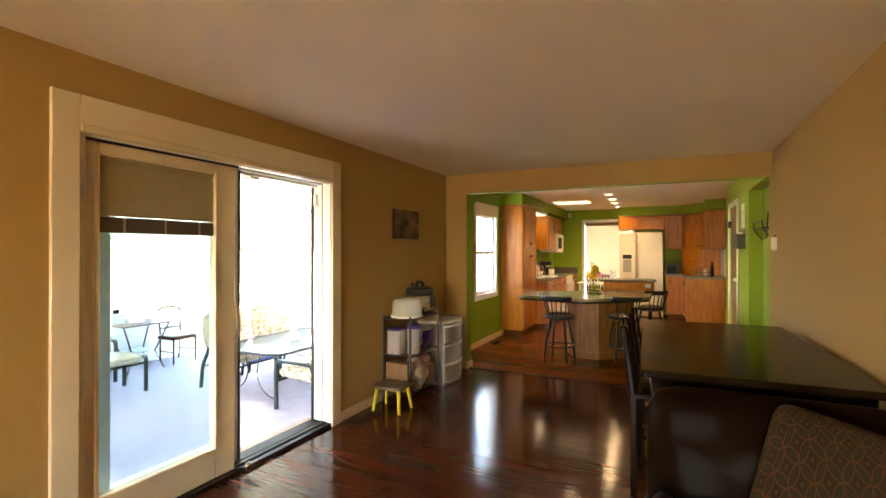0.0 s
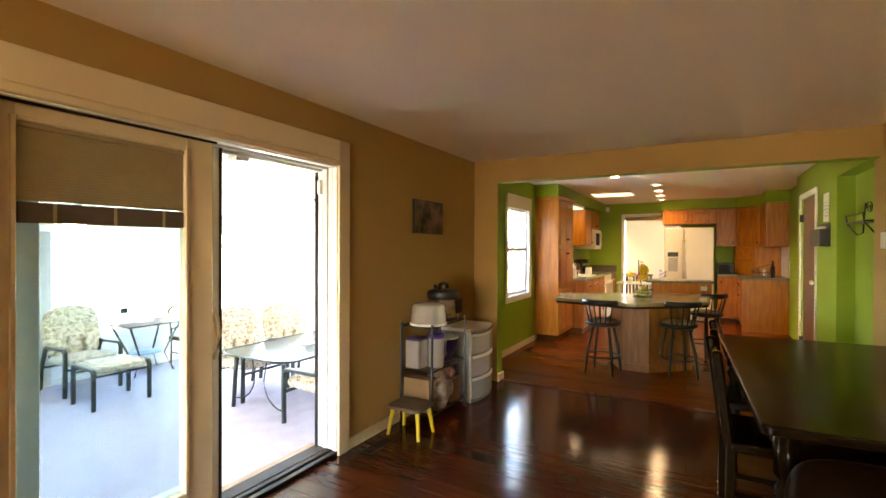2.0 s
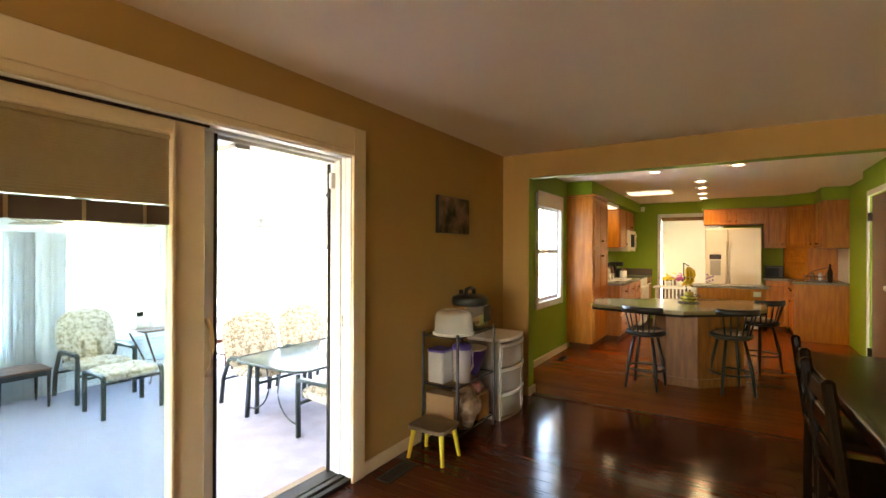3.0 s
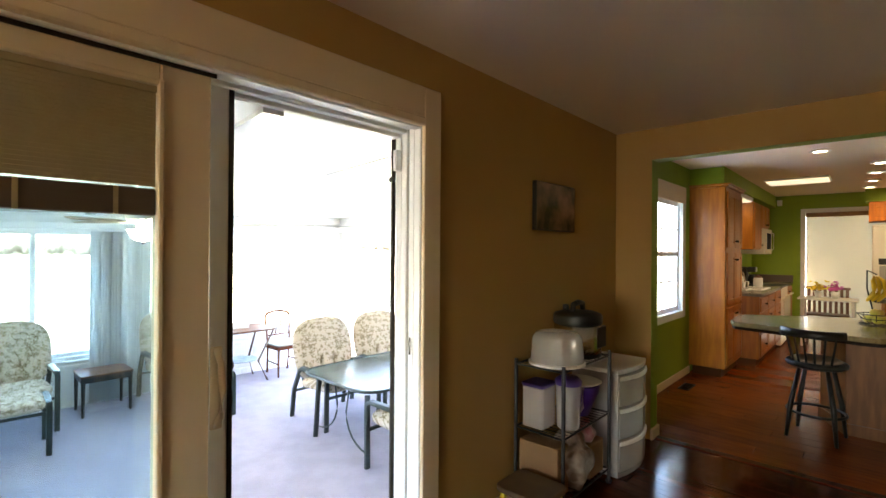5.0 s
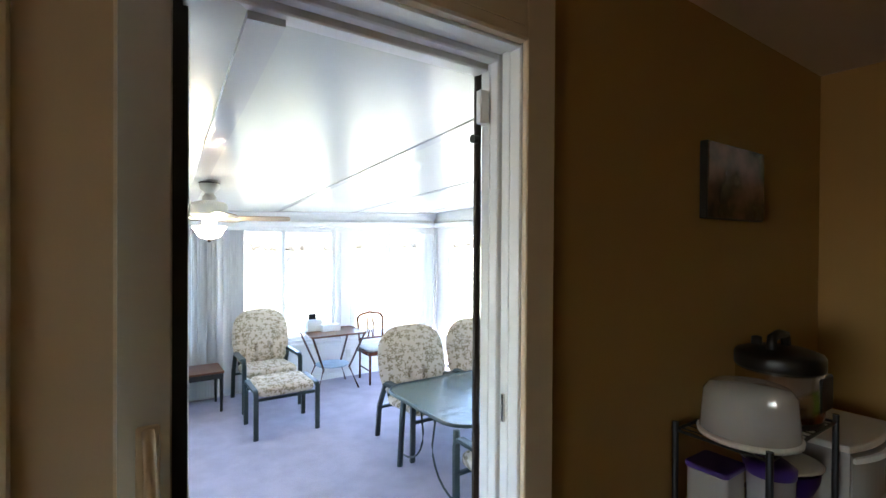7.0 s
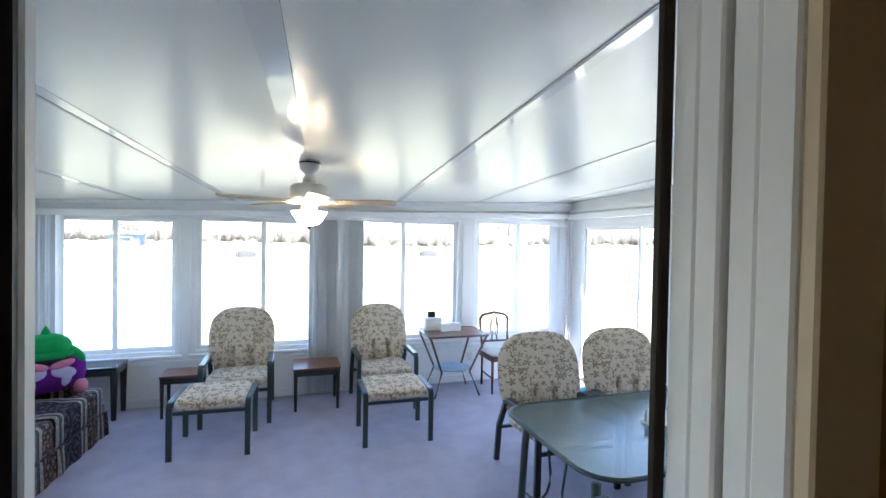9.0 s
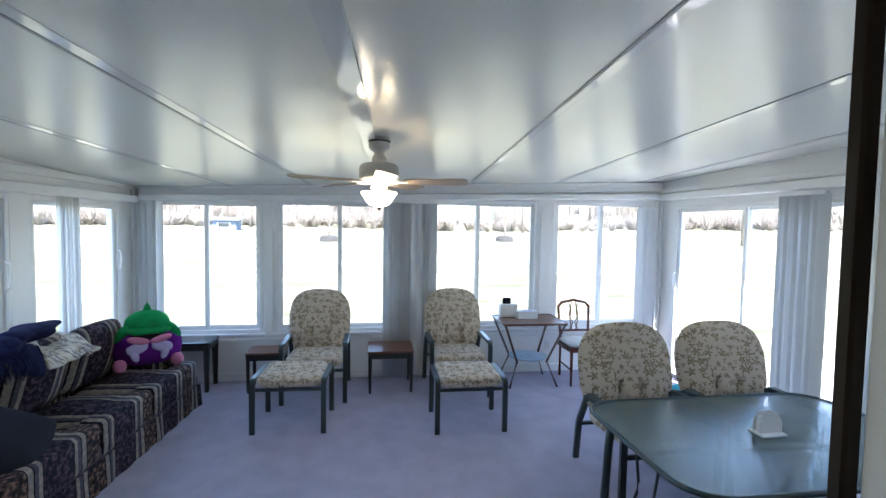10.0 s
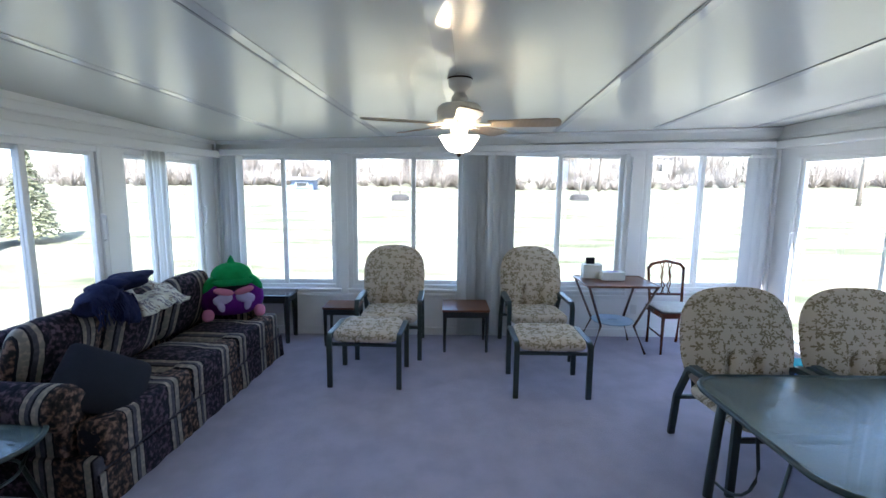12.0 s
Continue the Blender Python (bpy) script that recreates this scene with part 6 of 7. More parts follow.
part("basin_rim", joined(box(-3.70, -3.66, 11.05, 11.68, 0.928, 0.942, 0.005), box(-3.28, -3.24, 11.05, 11.68, 0.928, 0.942, 0.005), box(-3.66, -3.28, 11.05, 11.09, 0.928, 0.942, 0.005), box(-3.66, -3.28, 11.64, 11.68, 0.928, 0.942, 0.005), box(-3.66, -3.28, 11.35, 11.38, 0.928, 0.94)), PAPER, sink)
part("faucet", tube([(-3.68, 11.36, 0.94), (-3.68, 11.36, 1.12), (-3.64, 11.36, 1.17), (-3.56, 11.36, 1.15), (-3.54, 11.36, 1.10)], 0.012, 8), STEEL, sink, smooth=True)
# things on the counter
kb = thing("knife_block", "wooden knife block with dark handles on the counter", "knife block")
part("block", moved(box(-0.05, 0.05, -0.06, 0.06, 0, 0.20, 0.006), pose(-3.62, 11.85, 0.935, 0, -12, 0)), WALNUT, kb)
for i in range(6):
    part("knife_handle", moved(box(-0.03 + 0.02 * (i % 3), -0.018 + 0.02 * (i % 3), -0.03 + 0.045 * (i // 3), -0.01 + 0.045 * (i // 3), 0.20, 0.28, 0.003), pose(-3.62, 11.85, 0.935, 0, -12, 0)), BLACK, kb)
rk = thing("dish_rack", "white dish rack with cups and plates beside the sink", "dish rack")
part("tray", box(-3.70, -3.36, 10.62, 11.0, 0.93, 0.955, 0.006), PAPER, rk)
for i in range(6):
    part("plate", lathe([(0, 0), (0.09, 0.002), (0.115, 0.012), (0.09, 0.008), (0, 0.006)], 24, pose(-3.55, 10.68 + i * 0.045, 1.06, 80, 0, 0)), PAPER, rk, smooth=True)
for i, (x, y) in enumerate(((-3.42, 10.70), (-3.42, 10.82), (-3.42, 10.93))):
    part("cup", lathe([(0, 0), (0.03, 0), (0.036, 0.10), (0.033, 0.10), (0.027, 0.006)], 20, pose(x, y, 0.955)), (PAPER, STEEL, PAPER)[i], rk, smooth=True)
cm = thing("coffee_maker", "black coffee maker on the counter", "coffee maker")
part("body", joined(box(-3.72, -3.60, 12.03, 12.19, 0.93, 1.22, 0.012, 2), box(-3.60, -3.48, 12.03, 12.19, 1.14, 1.22, 0.012, 2), box(-3.60, -3.48, 12.03, 12.19, 0.93, 0.955, 0.006)), BLACK, cm)
part("carafe", lathe([(0, 0.957), (0.05, 0.957), (0.062, 1.02), (0.04, 1.10), (0, 1.10)], 24, pose(-3.54, 12.11, 0)), BLACK, cm, smooth=True)
# uppers
jar = thing("storage_jar", "cream ceramic jar with a lid on the counter", "jar")
part("body", lathe([(0, 0.931), (0.055, 0.931), (0.062, 0.96), (0.060, 1.05), (0.05, 1.07)], 24, pose(-3.42, 11.84, 0)), PAPER, jar, smooth=True)
part("lid", lathe([(0.053, 1.068), (0.054, 1.08), (0.02, 1.095), (0.014, 1.11), (0, 1.115)], 24, pose(-3.42, 11.84, 0)), WALNUT, jar, "dark wooden lid", True)
c = cabinet("upper_cabinet", "honey oak wall cabinet beside the microwave", KX0, -3.45, 11.60, 12.22, 1.49, 2.20)
door_front(c, "x", -3.45, 1, 11.63, 12.20, 1.51, 2.18, (12.15, 1.56))
c = cabinet("upper_cabinet", "short honey oak cabinet above the microwave", KX0, -3.45, 12.22, 12.99, 1.83, 2.20)
for a0, a1, k in ((12.24, 12.60, 12.56), (12.61, 12.97, 12.65)):
    door_front(c, "x", -3.45, 1, a0, a1, 1.85, 2.18, (k, 1.89))
mw = thing("microwave", "white over-range microwave under the cabinet", "microwave")
part("body", box(KX0 + 0.01, -3.40, 12.23, 12.98, 1.42, 1.825, 0.01, 2), APPLIANCE, mw)
part("door", box(-3.40, -3.375, 12.24, 12.76, 1.44, 1.81, 0.01, 2), APPLIANCE, mw)
part("window", box(-3.374, -3.371, 12.30, 12.68, 1.50, 1.75), CHARCOAL, mw)
part("handle", tube([(-3.375, 12.74, 1.48), (-3.345, 12.74, 1.50), (-3.345, 12.74, 1.75), (-3.375, 12.74, 1.77)], 0.008, 8), APPLIANCE, mw, smooth=True)
structure("soffit_west", box(KX0, -3.42, 9.62, KY1, 2.245, CEIL + 0.05), GREEN, "green painted soffit over the cabinets", "soffit")
sl_ = thing("sink_light", "lit fluorescent fixture under the soffit above the sink", "light fixture")
part("light_backing", box(KX0, -3.44, 10.50, 11.55, 2.19, 2.244, 0.006), PAPER, sl_)
part("diffuser_glow", box(KX0 + 0.02, -3.46, 10.53, 11.52, 2.176, 2.19, 0.004), DIMGLOW, sl_)
lamp("sink_glow", "AREA", look((-3.6, 11.0, 2.165), (-3.6, 11.0, 0)), 0.09, (1.0, 0.80, 0.54), 0.25, 0.9)
# window in the west wall
kw = tagged(new("window_kitchen"), "white double-hung kitchen window with a beige shade", "window", kind="structure")
for y0, y1, z0, z1 in ((8.34, 8.42, 0.70, 2.16), (9.28, 9.38, 0.70, 2.16), (8.42, 9.28, 2.02, 2.16), (8.42, 9.28, 0.70, 0.78)):
    part("window_frame", box(KX0, KX0 + 0.02, y0, y1, z0, z1, 0.004), PAPER, kw)
for y0, y1, z0, z1 in ((8.42, 8.46, 0.78, 2.02), (9.24, 9.28, 0.78, 2.02), (8.46, 9.24, 0.78, 0.83), (8.46, 9.24, 1.97, 2.02), (8.46, 9.24, 1.40, 1.45)):
    part("sash", box(KX0 - 0.06, KX0 - 0.03, y0, y1, z0, z1, 0.003), WHITE, kw)
for y in (8.72, 8.98):
    part("glazing_bar", box(KX0 - 0.05, KX0 - 0.035, y - 0.008, y + 0.008, 0.83, 1.97), WHITE, kw)
for z in (1.12, 1.70):
    part("glazing_bar", box(KX0 - 0.05, KX0 - 0.036, 8.46, 9.24, z - 0.008, z + 0.008), WHITE, kw)
_p = part("pane", box(KX0 - 0.045, KX0 - 0.041, 8.46, 9.24, 0.83, 1.97), GLASS, kw)
_p.visible_shadow = False
part("roller_shade", box(KX0 + 0.021, KX0 + 0.03, 8.36, 9.36, 2.00, 2.19, 0.004), TRIM, kw, "rolled beige shade")
structure("baseboard", box(KX0, KX0 + 0.014, BEAM1, 9.60, 0, 0.085, 0.004), TRIM, "cream baseboard", "baseboard")
structure("baseboard", box(-3.42, -3.40, BEAM0 - 0.01, BEAM1 + 0.01, 0, 0.085, 0.004), TRIM, "cream baseboard", "baseboard")

# refrigerator
fr = thing("refrigerator", "almond side-by-side refrigerator with an ice dispenser", "refrigerator")
F0, F1, FYF, FT = -2.16, -1.28, 12.98, 1.86
part("body", box(F0, F1, FYF, KY1 - 0.02, 0.02, FT, 0.01, 2), APPLIANCE, fr)
part("door", box(F0 + 0.004, -1.80, FYF - 0.06, FYF - 0.003, 0.10, FT - 0.01, 0.015, 3), APPLIANCE, fr)
part("door", box(-1.79, F1 - 0.004, FYF - 0.06, FYF - 0.003, 0.10, FT - 0.01, 0.015, 3), APPLIANCE, fr)
for x in (-1.825, -1.765):
    part("handle", tube([(x, FYF - 0.06, 0.85), (x, FYF - 0.105, 0.90), (x, FYF - 0.105, 1.55), (x, FYF - 0.06, 1.60)], 0.014, 8), APPLIANCE, fr, smooth=True)
part("dispenser_panel", box(-2.09, -1.90, FYF - 0.066, FYF - 0.058, 1.28, 1.37, 0.003), BLACK, fr, "black control strip")
part("dispenser_recess", box(-2.08, -1.91, FYF - 0.064, FYF - 0.058, 0.98, 1.26, 0.003), material("grey dispenser", (0.42, 0.40, 0.36), 0.4), fr)
part("drip_tray", box(-2.085, -1.905, FYF - 0.085, FYF - 0.058, 0.95, 0.98, 0.004), APPLIANCE, fr)
# back uppers
c = cabinet("upper_cabinet", "short honey oak cabinet above the refrigerator", -2.20, -1.24, 13.20, KY1, 1.93, 2.24)
for a0, a1, k in ((-2.18, -1.73, -1.77), (-1.71, -1.26, -1.67)):
    door_front(c, "y", 13.20, -1, a0, a1, 1.95, 2.22, (k, 1.99))
c = cabinet("upper_cabinet", "honey oak wall cabinet beside the refrigerator", -1.24, -0.90, 13.27, KY1, 1.49, 2.24)
door_front(c, "y", 13.27, -1, -1.22, -0.92, 1.51, 2.22, (-0.96, 1.56))
c = thing("corner_cabinet", "honey oak diagonal corner wall cabinet", "cabinet", "kitchen cabinets")
part("body", prism([(-0.90, 13.27), (-0.52, 12.90), (-0.20, 12.90), (-0.20, KY1), (-0.90, KY1)], 1.49, 2.24), WOODK, c)
_m = Matrix.Translation((-0.71, 13.085, 0)) @ pose(0, 0, 0, 0, 0, -44.2)
_df = door_front(c, "y", 0.0, -1, -0.25, 0.25, 1.51, 2.22, (0.20, 1.56))
_df.matrix_basis = _m
c = cabinet("upper_cabinet", "honey oak wall cabinet with a plain end panel", -0.52, -0.20, 12.20, 12.90, 1.49, 2.24)
for a0, a1, k in ((12.22, 12.54, 12.50), (12.56, 12.88, 12.60)):
    door_front(c, "x", -0.52, -1, a0, a1, 1.51, 2.22, (k, 1.56))
structure("soffit_north", prism([(-2.24, 13.17), (-0.92, 13.17), (-0.55, 12.82), (-0.55, 12.16), (-0.20, 12.16), (-0.20, KY1), (-2.24, KY1)], 2.245, CEIL + 0.05), GREEN, "green painted soffit over the cabinets", "soffit")
# base run on the right
c = cabinet("base_cabinet", "honey oak base cabinet beside the refrigerator", -1.22, -0.87, 13.00, KY1, 0, 0.91, True)
door_front(c, "y", 13.00, -1, -1.20, -0.89, 0.13, 0.88, (-1.16, 0.8))
c = cabinet("base_cabinet", "honey oak base cabinet with a plain end panel", -0.87, -0.20, 12.20, KY1, 0, 0.91, True)
part("end_panel", box(-0.87, -0.20, 12.19, 12.1995, 0.0, 0.91), WOODK, c)
door_front(c, "x", -0.87, -1, 12.23, 12.60, 0.70, 0.88, (12.41, 0.79), "drawer")
door_front(c, "x", -0.87, -1, 12.23, 12.60, 0.13, 0.68, (12.56, 0.6))
door_front(c, "x", -0.87, -1, 12.62, 12.98, 0.13, 0.88, (12.66, 0.8))
ct = thing("countertop", "speckled dark laminate counter in the corner", "countertop")
part("slab", prism([(-1.24, 12.97), (-0.90, 12.97), (-0.90, 12.16), (-0.20, 12.16), (-0.20, KY1), (-1.24, KY1)], 0.911, 0.95, 0.006), GRANITE, ct)
part("backsplash", box(-0.215, -0.201, 12.18, KY1, 0.951, 1.48), material("white wall tile", (0.72, 0.70, 0.66), 0.3), ct)
ag = thing("appliance_garage", "oak appliance garage with a roll-up door in the counter corner", "cabinet")
part("body", prism([(-0.92, 13.36), (-0.62, 13.0), (-0.22, 13.0), (-0.22, KY1 - 0.01), (-0.92, KY1 - 0.01)], 0.951, 1.488), WOODK, ag)
for i in range(9):
    part("slat", moved(box(-0.19, 0.19, -0.012, -0.002, 1.0 + i * 0.05, 1.045 + i * 0.05, 0.003), Matrix.Translation((-0.77, 13.18, 0)) @ pose(0, 0, 0, 0, 0, -50)), WOODK, ag)
to = thing("toaster_oven", "black toaster oven on the counter", "toaster")
part("body", box(-1.22, -0.95, 13.08, 13.34, 0.962, 1.17, 0.012, 2), BLACK, to)
part("door_glass", box(-1.20, -1.02, 13.074, 13.079, 0.98, 1.13), CHARCOAL, to)
for x in (-1.20, -0.97):
    part("foot", box(x - 0.01, x + 0.01, 13.1, 13.3, 0.951, 0.963), BLACK, to)
bs = thing("wire_basket", "wood and wire basket holding jars on the corner counter", "basket")
part("rim", tube([(x, y, 1.03) for x, y in rounded(-0.72, -0.36, 12.30, 12.58, 0.05, 4)], 0.008, 6, True), WALNUT, bs)
part("floor", prism(rounded(-0.71, -0.37, 12.31, 12.57, 0.05, 4), 0.952, 0.965), WALNUT, bs)
for i in range(8):
    x = -0.70 + i * 0.045
    part("wire", tube([(x, 12.30, 0.96), (x, 12.30, 1.03)], 0.003, 5), BLACK, bs)
part("handle", tube([(-0.72, 12.44, 1.03), (-0.60, 12.44, 1.12), (-0.36, 12.44, 1.20)], 0.008, 6), WALNUT, bs)
for i, (x, y) in enumerate(((-0.62, 12.42), (-0.52, 12.46), (-0.44, 12.40))):
    part("jar", lathe([(0, 0.966), (0.03, 0.966), (0.032, 1.05), (0.02, 1.07), (0.02, 1.09), (0, 1.09)], 20, pose(x, y, 0)), (GOLDEN, PLASTIC, GOLDEN)[i], bs, smooth=True)
bt = thing("bottle", "dark tall bottle on the corner counter", "bottle")
part("glass", lathe([(0, 0.951), (0.032, 0.951), (0.034, 1.12), (0.014, 1.18), (0.013, 1.24), (0, 1.24)], 20, pose(-0.42, 12.28, 0)), BRONZE, bt, smooth=True)

# pantry door and wall things
pdoor = tagged(new("door_pantry"), "brown flush pantry door in a white casing", "door", kind="structure")
part("slab", box(KX1 + 0.02, KX1 + 0.06, 9.29, 10.19, 0.01, 2.09, 0.003), material("brown flush door veneer", (0.20, 0.085, 0.04), 0.45, second=(0.16, 0.065, 0.03), scale=4, stretch=(1, 8, 1)), pdoor)
for y0, y1, z0, z1 in ((9.22, 9.285, 0, 2.16), (10.195, 10.26, 0, 2.16), (9.285, 10.195, 2.095, 2.16)):
    part("casing", box(KX1 - 0.018, KX1, y0, y1, z0, z1, 0.004), PAPER, pdoor)
part("knob", lathe([(0, 0), (0.028, 0), (0.012, 0.006), (0.012, 0.03), (0.028, 0.04), (0.03, 0.055), (0.018, 0.068), (0, 0.07)], 24, Matrix.Translation((KX1 + 0.02, 9.36, 1.06)) @ pose(0, 0, 0, 0, -90, 0)), PAPER, pdoor, "white ceramic knob", True)
for z in (0.25, 1.85):
    part("hinge", box(KX1 - 0.02, KX1 + 0.022, 10.175, 10.20, z - 0.05, z + 0.05), BRONZE, pdoor)
lh = thing("letter_holder", "dark metal letter holder on the green wall", "letter holder")
part("back", box(KX1 - 0.006, KX1, 8.60, 9.10, 1.48, 1.72), BLACK, lh)
part("pocket", box(KX1 - 0.09, KX1 - 0.08, 8.60, 9.10, 1.48, 1.66, 0.003), BLACK, lh)
for y in (8.60, 9.09):
    part("side", box(KX1 - 0.08, KX1 - 0.006, y, y + 0.01, 1.48, 1.66), BLACK, lh)
part("bottom", box(KX1 - 0.08, KX1 - 0.006, 8.61, 9.09, 1.48, 1.487), BLACK, lh)
part("letters", box(KX1 - 0.05, KX1 - 0.02, 8.68, 9.02, 1.488, 1.69, 0.002), PAPER, lh)
cal = thing("wall_calendar", "white paper calendar hanging on the green wall", "calendar")
part("sheet", box(KX1 - 0.006, KX1, 8.66, 8.90, 1.74, 2.04), PAPER, cal)
for i in range(5):
    part("line", box(KX1 - 0.0075, KX1 - 0.006, 8.69, 8.87, 1.80 + 0.035 * i, 1.803 + 0.035 * i), CHARCOAL, cal)
ir = thing("iron_wall_shelf", "black scrolled iron shelf on the green wall recess", "wall shelf")
IX = KX1 + 0.14
part("shelf", box(IX - 0.14, IX - 0.004, 7.50, 8.05, 1.68, 1.695, 0.003), BLACK, ir)
part("rail", tube([(IX - 0.14, 7.50, 1.75), (IX - 0.14, 8.05, 1.75)], 0.006, 6), BLACK, ir)
for y in (7.52, 8.03):
    part("bracket", tube([(IX - 0.005, y, 1.87), (IX - 0.02, y, 1.60), (IX - 0.06, y, 1.58), (IX - 0.13, y, 1.68), (IX - 0.14, y, 1.76)], 0.007, 6), BLACK, ir, smooth=True)
for k, y in enumerate((7.64, 7.91)):
    part("scroll", tube([(IX - 0.006, y + 0.10 * (1 - j / 26) * math.cos(j * 0.5) * (1 if k else -1), 1.82 + 0.06 * (1 - j / 26) * math.sin(j * 0.5)) for j in range(24)], 0.005, 5), BLACK, ir, smooth=True)

# patio door with a lit shade in the far wall, and the dinette before it
pw = tagged(new("window_north"), "white framed patio door with a cream pleated shade drawn down", "window", kind="structure")
for x0, x1, z0, z1 in ((-3.07, -3.00, 0, 2.20), (-1.95, -1.88, 0, 2.20), (-3.00, -1.95, 2.13, 2.20)):
    part("casing", box(x0, x1, KY1 - 0.018, KY1, z0, z1, 0.004), PAPER, pw)
SHEER = bpy.data.materials.new("lit cream shade")
SHEER.use_nodes = True
_nt = SHEER.node_tree
_nt.nodes.remove(_nt.nodes["Principled BSDF"])
_tr, _df2, _mx = (_nt.nodes.new("ShaderNode" + k) for k in ("BsdfTranslucent", "BsdfDiffuse", "MixShader"))
_tr.inputs[0].default_value, _df2.inputs[0].default_value = (0.34, 0.31, 0.25, 1), (0.82, 0.76, 0.64, 1)
_mx.inputs[0].default_value = 0.5
_nt.links.new(_tr.outputs[0], _mx.inputs[1])
_nt.links.new(_df2.outputs[0], _mx.inputs[2])
_nt.links.new(_mx.outputs[0], _nt.nodes["Material Output"].inputs[0])
part("head_rail", box(-3.0, -1.95, KY1 + 0.01, KY1 + 0.05, 2.06, 2.13, 0.004), CARTON, pw)
shd = part("shade", box(-2.995, -1.955, KY1 + 0.03, KY1 + 0.031, 0.02, 2.06), SHEER, pw)
for i in range(40):
    part("pleat", box(-2.995, -1.955, KY1 + 0.024, KY1 + 0.0295, 0.03 + i * 0.05, 0.034 + i * 0.05), SHEER, shd)
dn = thing("dinette_table", "small white table with flowers by the patio door", "table")
part("tabletop", prism(rounded(-3.02, -2.30, 12.55, 13.10, 0.04), 0.72, 0.745, 0.006), PAPER, dn)
for x in (-2.96, -2.36):
    for y in (12.61, 13.04):
        part("leg", tube([(x, y, 0), (x, y, 0.72)], 0.02, 8), PAPER, dn)
bn = thing("slatted_bench", "wooden slat-back bench behind the white table", "bench")
part("seat", box(-2.98, -2.42, 13.14, 13.50, 0.42, 0.45, 0.006), WALNUT, bn)
for x in (-2.96, -2.44):
    for y in (13.16, 13.48):
        part("leg", box(x - 0.02, x + 0.02, y - 0.02, y + 0.02, 0, 0.42), WALNUT, bn)
part("top_rail", box(-2.99, -2.41, 13.47, 13.50, 0.84, 0.88, 0.005), WALNUT, bn)
for i in range(8):
    part("slat", box(-2.96 + i * 0.07, -2.92 + i * 0.07, 13.475, 13.495, 0.45, 0.84, 0.003), WALNUT, bn)
fl = thing("flower_pots", "bright pink and yellow flowers in white pots on the table", "flowers")
_rg = random.Random(5)
for k, (x, col, nm) in enumerate(((-2.78, (0.75, 0.55, 0.05), "yellow"), (-2.58, (0.55, 0.10, 0.35), "pink"))):
    part("pot", lathe([(0, 0), (0.04, 0), (0.055, 0.10), (0.05, 0.10), (0.04, 0.01)], 20, pose(x, 12.85, 0.745)), PAPER, fl, smooth=True)
    bm = bmesh.new()
    for j in range(60):
        p = Vector((x + _rg.gauss(0, 0.05), 12.85 + _rg.gauss(0, 0.05), 0.87 + abs(_rg.gauss(0, 0.05))))
        u = Vector((_rg.uniform(-1, 1), _rg.uniform(-1, 1), _rg.uniform(-1, 1))).normalized() * 0.025
        w = u.orthogonal().normalized() * 0.018
        bm.faces.new([bm.verts.new(q) for q in (p - u, p + w, p + u, p - w)])
    part("blossoms", bm, material(nm + " petals", col, 0.7), fl)

# ---- island ----
isl = thing("kitchen_island", "angled oak island with a speckled overhanging counter and raised bar", "island")
ISLTOP = material("cream speckled laminate", (0.34, 0.27, 0.14), 0.16, second=(0.25, 0.19, 0.10), scale=70, amount=0.9)
ISLWOOD = material("figured brown oak panel", (0.25, 0.092, 0.020), 0.4, second=(0.17, 0.058, 0.013), scale=3.5, stretch=(7, 7, 1), amount=1.0, bump=0.04, bump_scale=20, spec=0.3)
part("base", prism([(-2.50, 8.80), (-2.32, 8.42), (-2.02, 8.42), (-1.60, 8.80), (-1.68, 9.58), (-2.42, 9.50)], 0.0, 0.80), ISLWOOD, isl)
part("kick_board", prism([(-2.515, 8.80), (-2.33, 8.405), (-2.01, 8.405), (-1.585, 8.795), (-1.60, 9.0), (-1.62, 8.83), (-2.02, 8.44), (-2.31, 8.44), (-2.48, 8.82)], 0.0, 0.09), ISLWOOD, isl)
part("countertop", prism([(-3.10, 8.32), (-3.06, 8.22), (-2.22, 8.03), (-2.12, 8.04), (-1.46, 8.60), (-1.40, 8.72), (-1.38, 9.60), (-2.12, 9.45), (-3.08, 8.88), (-3.12, 8.78)], 0.802, 0.84, 0.006), ISLTOP, isl)
part("edge_band", prism([(-3.09, 8.33), (-3.05, 8.235), (-2.22, 8.045), (-2.125, 8.055), (-1.475, 8.61), (-1.415, 8.72), (-1.395, 9.59), (-2.12, 9.44), (-3.07, 8.87), (-3.11, 8.78)], 0.776, 0.801), BRONZE, isl)
part("riser", prism([(-2.08, 9.46), (-1.37, 9.62), (-1.39, 9.72), (-2.10, 9.56)], 0.841, 0.985), WOODK, isl)
part("bar_top", prism([(-2.14, 9.40), (-1.34, 9.58), (-1.38, 9.90), (-2.20, 9.72)], 0.986, 1.02, 0.006), GRANITE, isl)
part("outlet", moved(box(-0.04, 0.04, -0.004, 0, -0.03, 0.03, 0.001), pose(-1.46, 9.598, 0.92, 0, 0, 12.7)), PAPER, isl)


